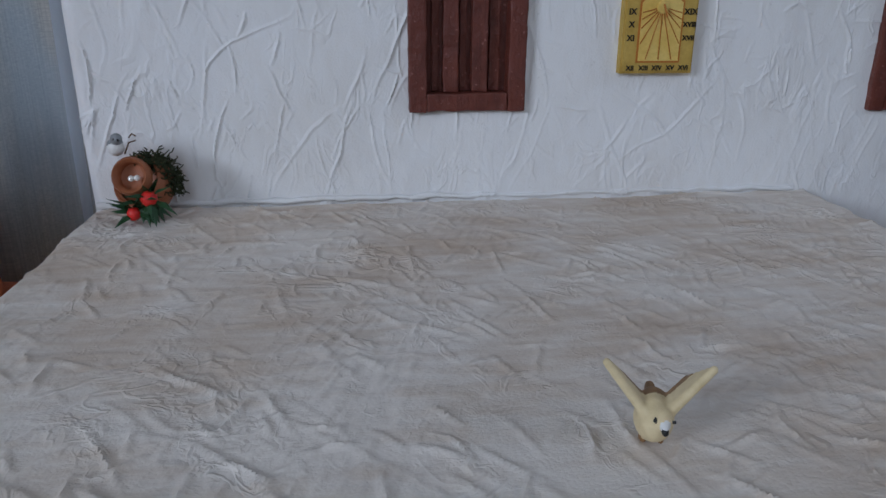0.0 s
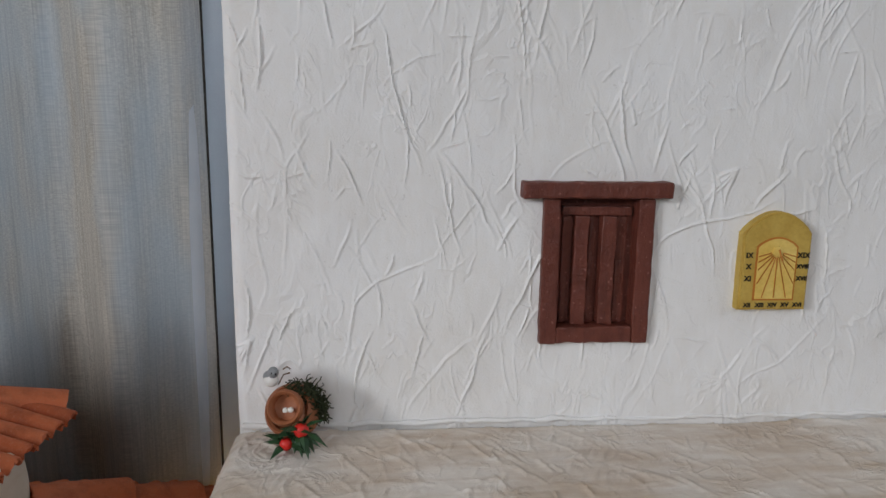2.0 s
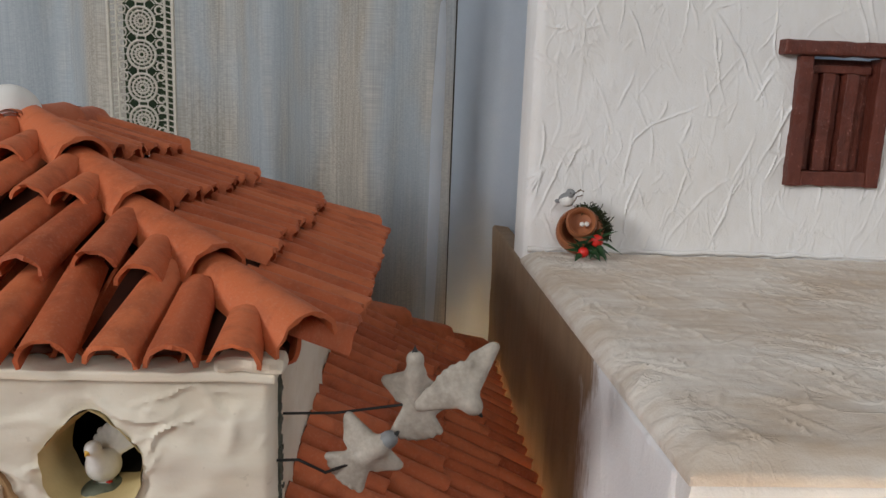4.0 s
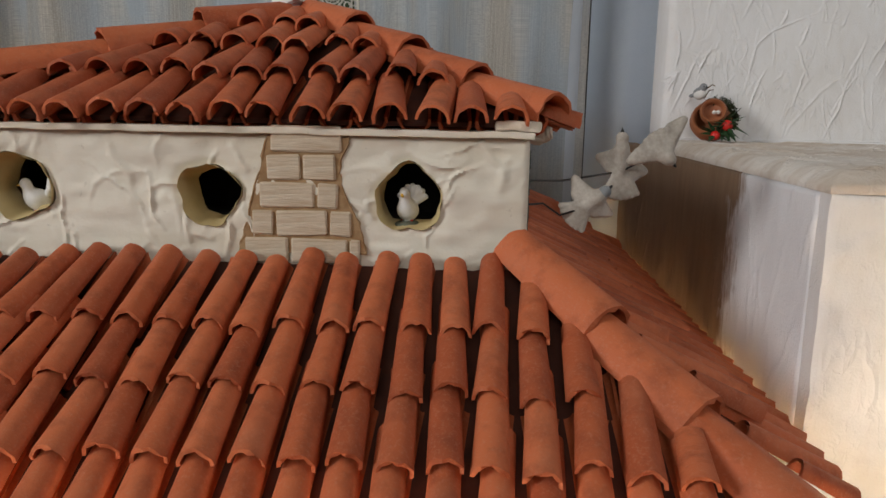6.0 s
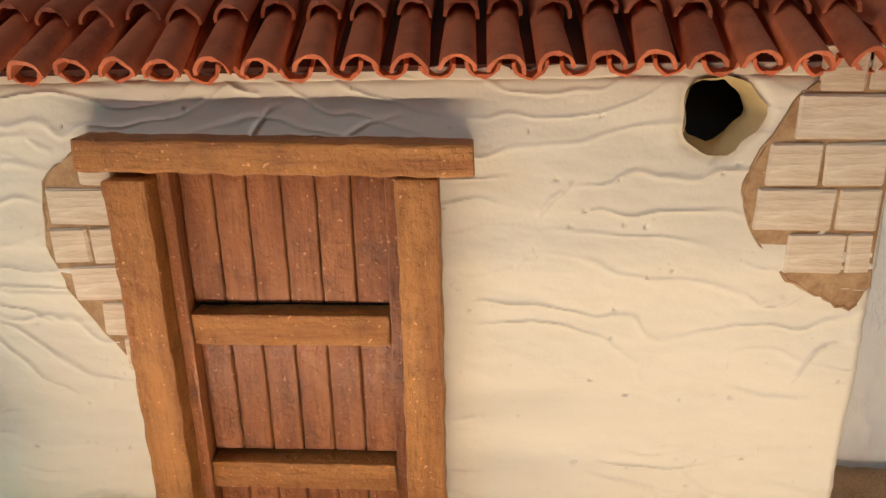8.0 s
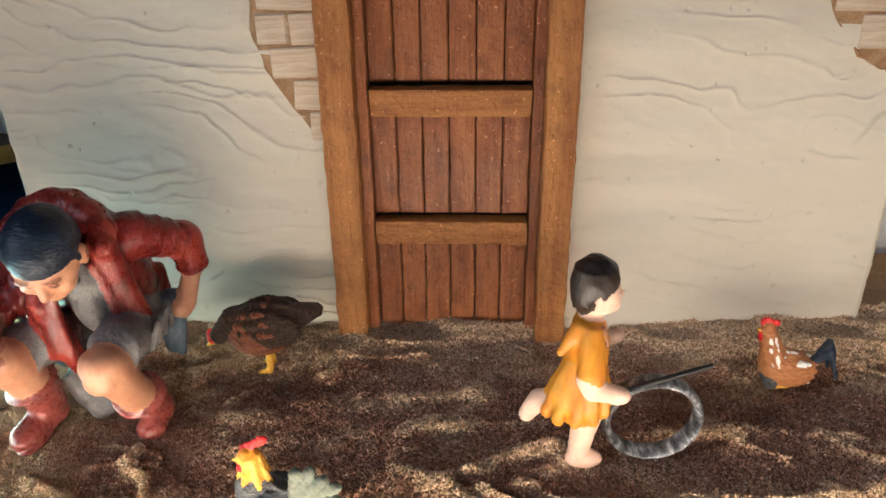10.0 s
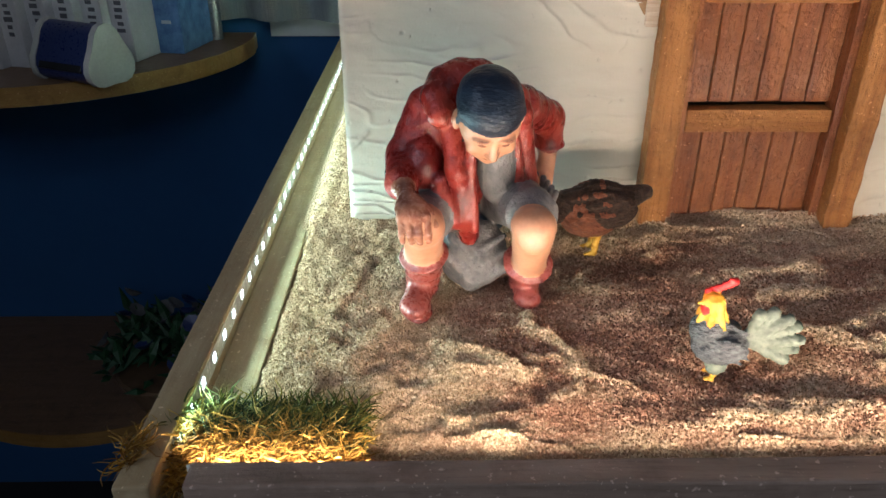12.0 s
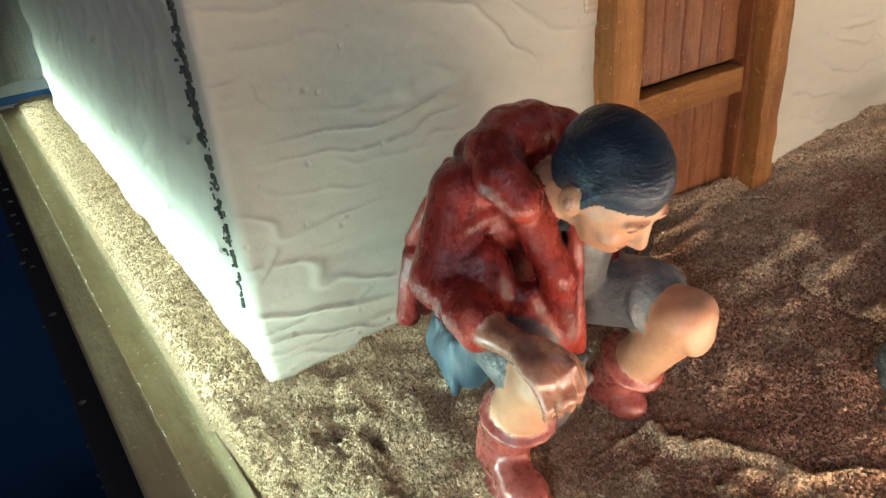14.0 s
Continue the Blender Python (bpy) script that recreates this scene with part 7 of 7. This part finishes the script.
# ---- sundial ----
def sundial():
    cx, z0, w, h = 0.1425, 0.4120, 0.0405, 0.0570
    y = WY
    dial = empty("sundial", (cx, y, z0), "ochre plaster sundial with an arched top and roman numerals", "sundial")

    def arch(x0, x1, z, top, sag, n=14):
        pts = [(x0, z), (x1, z)]
        for i in range(n + 1):
            f = i / n
            pts.append((x1 + (x0 - x1) * f, top - sag + sag * math.sin(math.pi * f) ** 0.8))
        return pts

    def plate(name, pts, ya, yb, mat, bev=0.0, label=""):
        bm = bmesh.new()
        f = bm.faces.new([bm.verts.new((px, ya, pz)) for px, pz in pts])
        ext = bmesh.ops.extrude_face_region(bm, geom=[f])
        for v in ext["geom"]:
            if isinstance(v, bmesh.types.BMVert):
                v.co.y = yb
        if bev:
            bmesh.ops.bevel(bm, geom=[e for e in bm.edges if abs(e.verts[0].co.y - ya) < 1e-6 and abs(e.verts[1].co.y - ya) < 1e-6], offset=bev, segments=2, affect="EDGES")
        return part(name, bm, mat, dial, label)

    plate("slab", arch(cx - w / 2, cx + w / 2, z0, z0 + h, 0.0125), y - 0.0065, y + 0.001, M_DIAL, 0.0012)
    plate("line_border", arch(cx - 0.0122, cx + 0.0122, z0 + 0.0058, z0 + 0.0428, 0.0055), y - 0.0069, y - 0.003, M_DIALLINE)
    plate("face", arch(cx - 0.0112, cx + 0.0112, z0 + 0.0068, z0 + 0.0418, 0.0052), y - 0.0072, y - 0.003, M_DIALIN)
    hub = Vector((cx, y - 0.0074, z0 + 0.0345))
    for i in range(11):
        a = radians(195 + 15 * i)
        d = Vector((math.cos(a), 0, math.sin(a)))
        ln = min(abs(0.0108 / d.x) if abs(d.x) > 1e-3 else 1, abs(0.0270 / d.z) if abs(d.z) > 1e-3 else 1)
        part("hour_line", bm_tube([hub + d * 0.0035, hub + d * ln], 0.00032, 4), M_DIALLINE, dial)
    part("hub", bm_lathe([(0, 0), (0.0034, 0), (0.0030, 0.0012), (0, 0.0018)], 20, Matrix.Translation(hub + Vector((0, 0.0006, 0))) @ pose(0, 0, 0, 90, 0, 0)), M_DIALIN, dial, smooth=50)
    part("gnomon", bm_tube([hub + Vector((0, -0.0015, 0.0015)), hub + Vector((0.0016, -0.0030, -0.0050))], 0.0005, 6), M_DIALLINE, dial)

    def word(s, x, z, size=0.0044):
        cu = bpy.data.curves.new("numeral", "FONT")
        cu.body, cu.size, cu.align_x, cu.align_y, cu.extrude, cu.offset = s, size, "CENTER", "CENTER", 0.0002, 0.00009
        tmp = bpy.data.objects.new("tmp", cu)
        scene.collection.objects.link(tmp)
        bpy.context.view_layer.update()
        me = bpy.data.meshes.new_from_object(tmp.evaluated_get(bpy.context.evaluated_depsgraph_get()))
        bpy.data.objects.remove(tmp)
        me.materials.clear()
        me.materials.append(M_BLACK)
        piece("numeral", me, Matrix.Translation((x, y - 0.0067, z)) @ pose(0, 0, 0, 90, 0, 0), dial)

    for s, x, dz in (("IX", -0.0160, 0.0320), ("X", -0.0160, 0.0255), ("XI", -0.0160, 0.0185), ("XIX", 0.0160, 0.0320), ("XVIII", 0.0160, 0.0255), ("XVII", 0.0160, 0.0185)):
        word(s, cx + x, z0 + dz, 0.0044 if len(s) < 4 else 0.0036)
    for i, s in enumerate(("XII", "XIII", "XIV", "XV", "XVI")):
        word(s, cx - 0.0150 + 0.0075 * i, z0 + 0.0029, 0.0036)


sundial()


# ---- curly moss in the corner of the board ----
def curly_moss(count, seed):
    r = random.Random(seed)
    bm = bmesh.new()
    for n in range(count):
        f, q = r.random(), r.random()
        height = 0.012 * math.sin(math.pi * (0.12 + 0.78 * q)) * (1 - 0.45 * f)
        p = Vector((-0.702 + 0.066 * f, -0.170 + 0.034 * q + 0.004 * math.sin(40 * f), -0.001 + height * r.random()))
        if n % 60 == 0:
            p = Vector((-0.712 + 0.006 * r.random(), -0.174 + 0.012 * r.random(), 0.008 + 0.006 * r.random()))
        a, up = r.uniform(0, 6.28), r.uniform(0.1, 1.3)
        pts = [p]
        ln = r.uniform(0.0012, 0.0024)
        for _k in range(5):
            a += r.uniform(-0.9, 0.9)
            up += r.uniform(-0.7, 0.4)
            p = p + ln * Vector((math.cos(a), math.sin(a), 0.8 * math.sin(up)))
            p.z = max(p.z, -0.0005)
            pts.append(p)
        q = r.uniform(0.00018, 0.00042)
        bm_tube(pts, [q, q * 1.3, q * 1.2, q, q * 0.7, q * 0.3], 3, bm)
    return tagged(part("moss", bm, M_MOSS), "tuft of curly green and yellow moss in the board corner", "moss", kind="stuff")


curly_moss(6500, 8)

# ---- the shelf unit beside the board ----
shelf = empty("corner_shelf", (-1.0, 0.45, -0.02), "round-fronted oak-edged corner shelf by the blue wall", "shelf")


def round_shelf(z, tip, cx, cy, radius, a0, a1):
    n = 40
    rim = [(cx + radius * math.cos(radians(a0 + (a1 - a0) * i / n)), cy + radius * math.sin(radians(a0 + (a1 - a0) * i / n))) for i in range(n + 1)]
    outline = rim + [(-1.6, rim[-1][1]), (-1.6, 0.583), (tip, 0.583)]
    bm = bmesh.new()
    lo = [bm.verts.new((x, y, z - 0.018)) for x, y in outline]
    hi = [bm.verts.new((x, y, z)) for x, y in outline]
    bm.faces.new(lo)
    bm.faces.new(hi)
    for i in range(len(outline)):
        bm.faces.new((lo[i], lo[(i + 1) % len(lo)], hi[(i + 1) % len(lo)], hi[i]))
    ob = part("shelf_board", bm, M_SHELF_TOP, shelf)
    bm = bmesh.new()
    r2 = [(cx + (radius + 0.0016) * math.cos(radians(a0 + (a1 - a0) * i / n)), cy + (radius + 0.0016) * math.sin(radians(a0 + (a1 - a0) * i / n))) for i in range(n + 1)]
    for (ax, ay), (bx, by), (cx2, cy2), (dx, dy) in zip(rim, rim[1:], r2, r2[1:]):
        v = [bm.verts.new(p) for p in ((ax, ay, z - 0.0185), (bx, by, z - 0.0185), (dx, dy, z - 0.0185), (cx2, cy2, z - 0.0185), (ax, ay, z + 0.0004), (bx, by, z + 0.0004), (dx, dy, z + 0.0004), (cx2, cy2, z + 0.0004))]
        for f in ((0, 1, 2, 3), (4, 5, 6, 7), (0, 1, 5, 4), (3, 2, 6, 7)):
            bm.faces.new([v[q] for q in f])
    bmesh.ops.remove_doubles(bm, verts=bm.verts, dist=1e-5)
    part("edge_band", bm, M_SHELF, ob, "light oak edge band", 40)
    return ob


round_shelf(0.0, -0.825, -1.055, 0.555, 0.232, 0, -112)
round_shelf(-0.415, -0.825, -1.055, 0.555, 0.232, 0, -112)
part("post", bm_tube([(-0.8635, 0.5437, 0.0005), (-0.8635, 0.5437, 0.9)], 0.008, 16), M_METAL, shelf, "steel post", 40)


def book(x, y, turn, w, h, d, mat, seed, bars=11):
    b = empty("book", (x, y, 0.0), "white-spined book standing on the shelf" if mat is M_BOOK else "blue printed book standing on the shelf", "book", "books on the shelf")
    b.matrix_basis = pose(x, y, 0.0, 0, 0, turn)
    r = random.Random(seed)
    for name, bm, m in (("cover", bm_box(-w / 2, w / 2, 0, d, 0.0, h, 0.0012), mat),):
        ob = part(name, bm, m)
        ob.parent = b
    for i in range(bars):
        z, u = h * (0.16 + 0.036 * i), w * r.uniform(0.10, 0.24)
        ob = part("print_bar", bm_box(-u, w * r.uniform(0.10, 0.24), -0.0006, 0.0, z, z + h * r.uniform(0.014, 0.028)), M_INK if mat is M_BOOK else M_BOOK)
        ob.parent = b
    return b


for i in range(9):
    book(-0.928 - 0.0250 * i, 0.430 - 0.006 * i, -14, 0.0225, 0.19 + 0.006 * (i % 3), 0.13, M_BOOK, i)
book(-0.893, 0.468, -10, 0.030, 0.20, 0.09, M_BLUEPRINT, 77, 1)


def desk_clock():
    """A wedge-shaped plastic clock: white triangular ends, blue body, dark screen."""
    ck = empty("desk_clock", (-0.930, 0.355, 0.0), "white and blue plastic wedge clock with a dark screen", "clock")
    ck.matrix_basis = pose(-0.945, 0.365, 0.0, 0, 0, -26)

    def prism(x0, x1, scale, mat, name):
        bm = bmesh.new()
        n, sec = 24, []
        for i in range(n):
            a = 2 * math.pi * i / n + math.pi / 2
            rr = 0.026 * scale * (1 + 0.16 * math.cos(3 * (a - math.pi / 2)))
            sec.append((rr * math.cos(a) * 1.05, rr * math.sin(a) * 1.15 + 0.0225))
        a = [bm.verts.new((x0, py, pz)) for py, pz in sec]
        b = [bm.verts.new((x1, py, pz)) for py, pz in sec]
        bm.faces.new(a)
        bm.faces.new(b)
        for i in range(n):
            bm.faces.new((a[i], a[(i + 1) % n], b[(i + 1) % n], b[i]))
        ob = part(name, bm, mat, None, "", 40)
        ob.parent = ck

    prism(-0.032, 0.032, 0.90, M_BLUEPLASTIC, "body")
    prism(0.032, 0.039, 0.95, M_WHITEPLASTIC, "end_cap")
    prism(-0.039, -0.032, 0.95, M_WHITEPLASTIC, "end_cap")
    ob = part("screen", bm_box(-0.028, 0.028, -0.0015, 0.0015, -0.014, 0.014, 0.001, m=pose(0, -0.0205, 0.0255, -28, 0, 0)), M_BLACK)
    ob.parent = ck


desk_clock()


# dim artificial flowers on the lower shelf
def dim_flowers():
    r = random.Random(12)
    tub = empty("flower_bunch", (-0.93, 0.40, -0.415), "bunch of artificial flowers in the shade on the lower shelf", "flowers")
    part("basket", bm_lathe([(0, 0), (0.05, 0), (0.07, 0.05), (0.066, 0.052), (0, 0.04)], 24, pose(-0.93, 0.40, -0.415)), M_TWIG, tub)
    bm = bmesh.new()
    for _ in range(160):
        c = Vector((-0.93 + r.uniform(-0.07, 0.07), 0.40 + r.uniform(-0.07, 0.06), -0.365 + r.uniform(0, 0.05)))
        blade(bm, c, c + Vector((r.uniform(-0.03, 0.03), r.uniform(-0.03, 0.03), r.uniform(0.0, 0.04))), 0.006)
    part("leaves", bm, M_LEAF, tub)
    for _ in range(18):
        c = (-0.93 + r.uniform(-0.08, 0.08), 0.40 + r.uniform(-0.08, 0.06), -0.325 + r.uniform(-0.02, 0.04))
        part("blossom", bm_lathe([(0, 0), (0.006, 0.002), (0.011, 0.007), (0.007, 0.006), (0, 0.004)], 9, pose(*c, r.uniform(-50, 50), r.uniform(-50, 50), 0)), r.choice((M_PETAL, M_INK, M_BLUEPLASTIC)), tub)


dim_flowers()
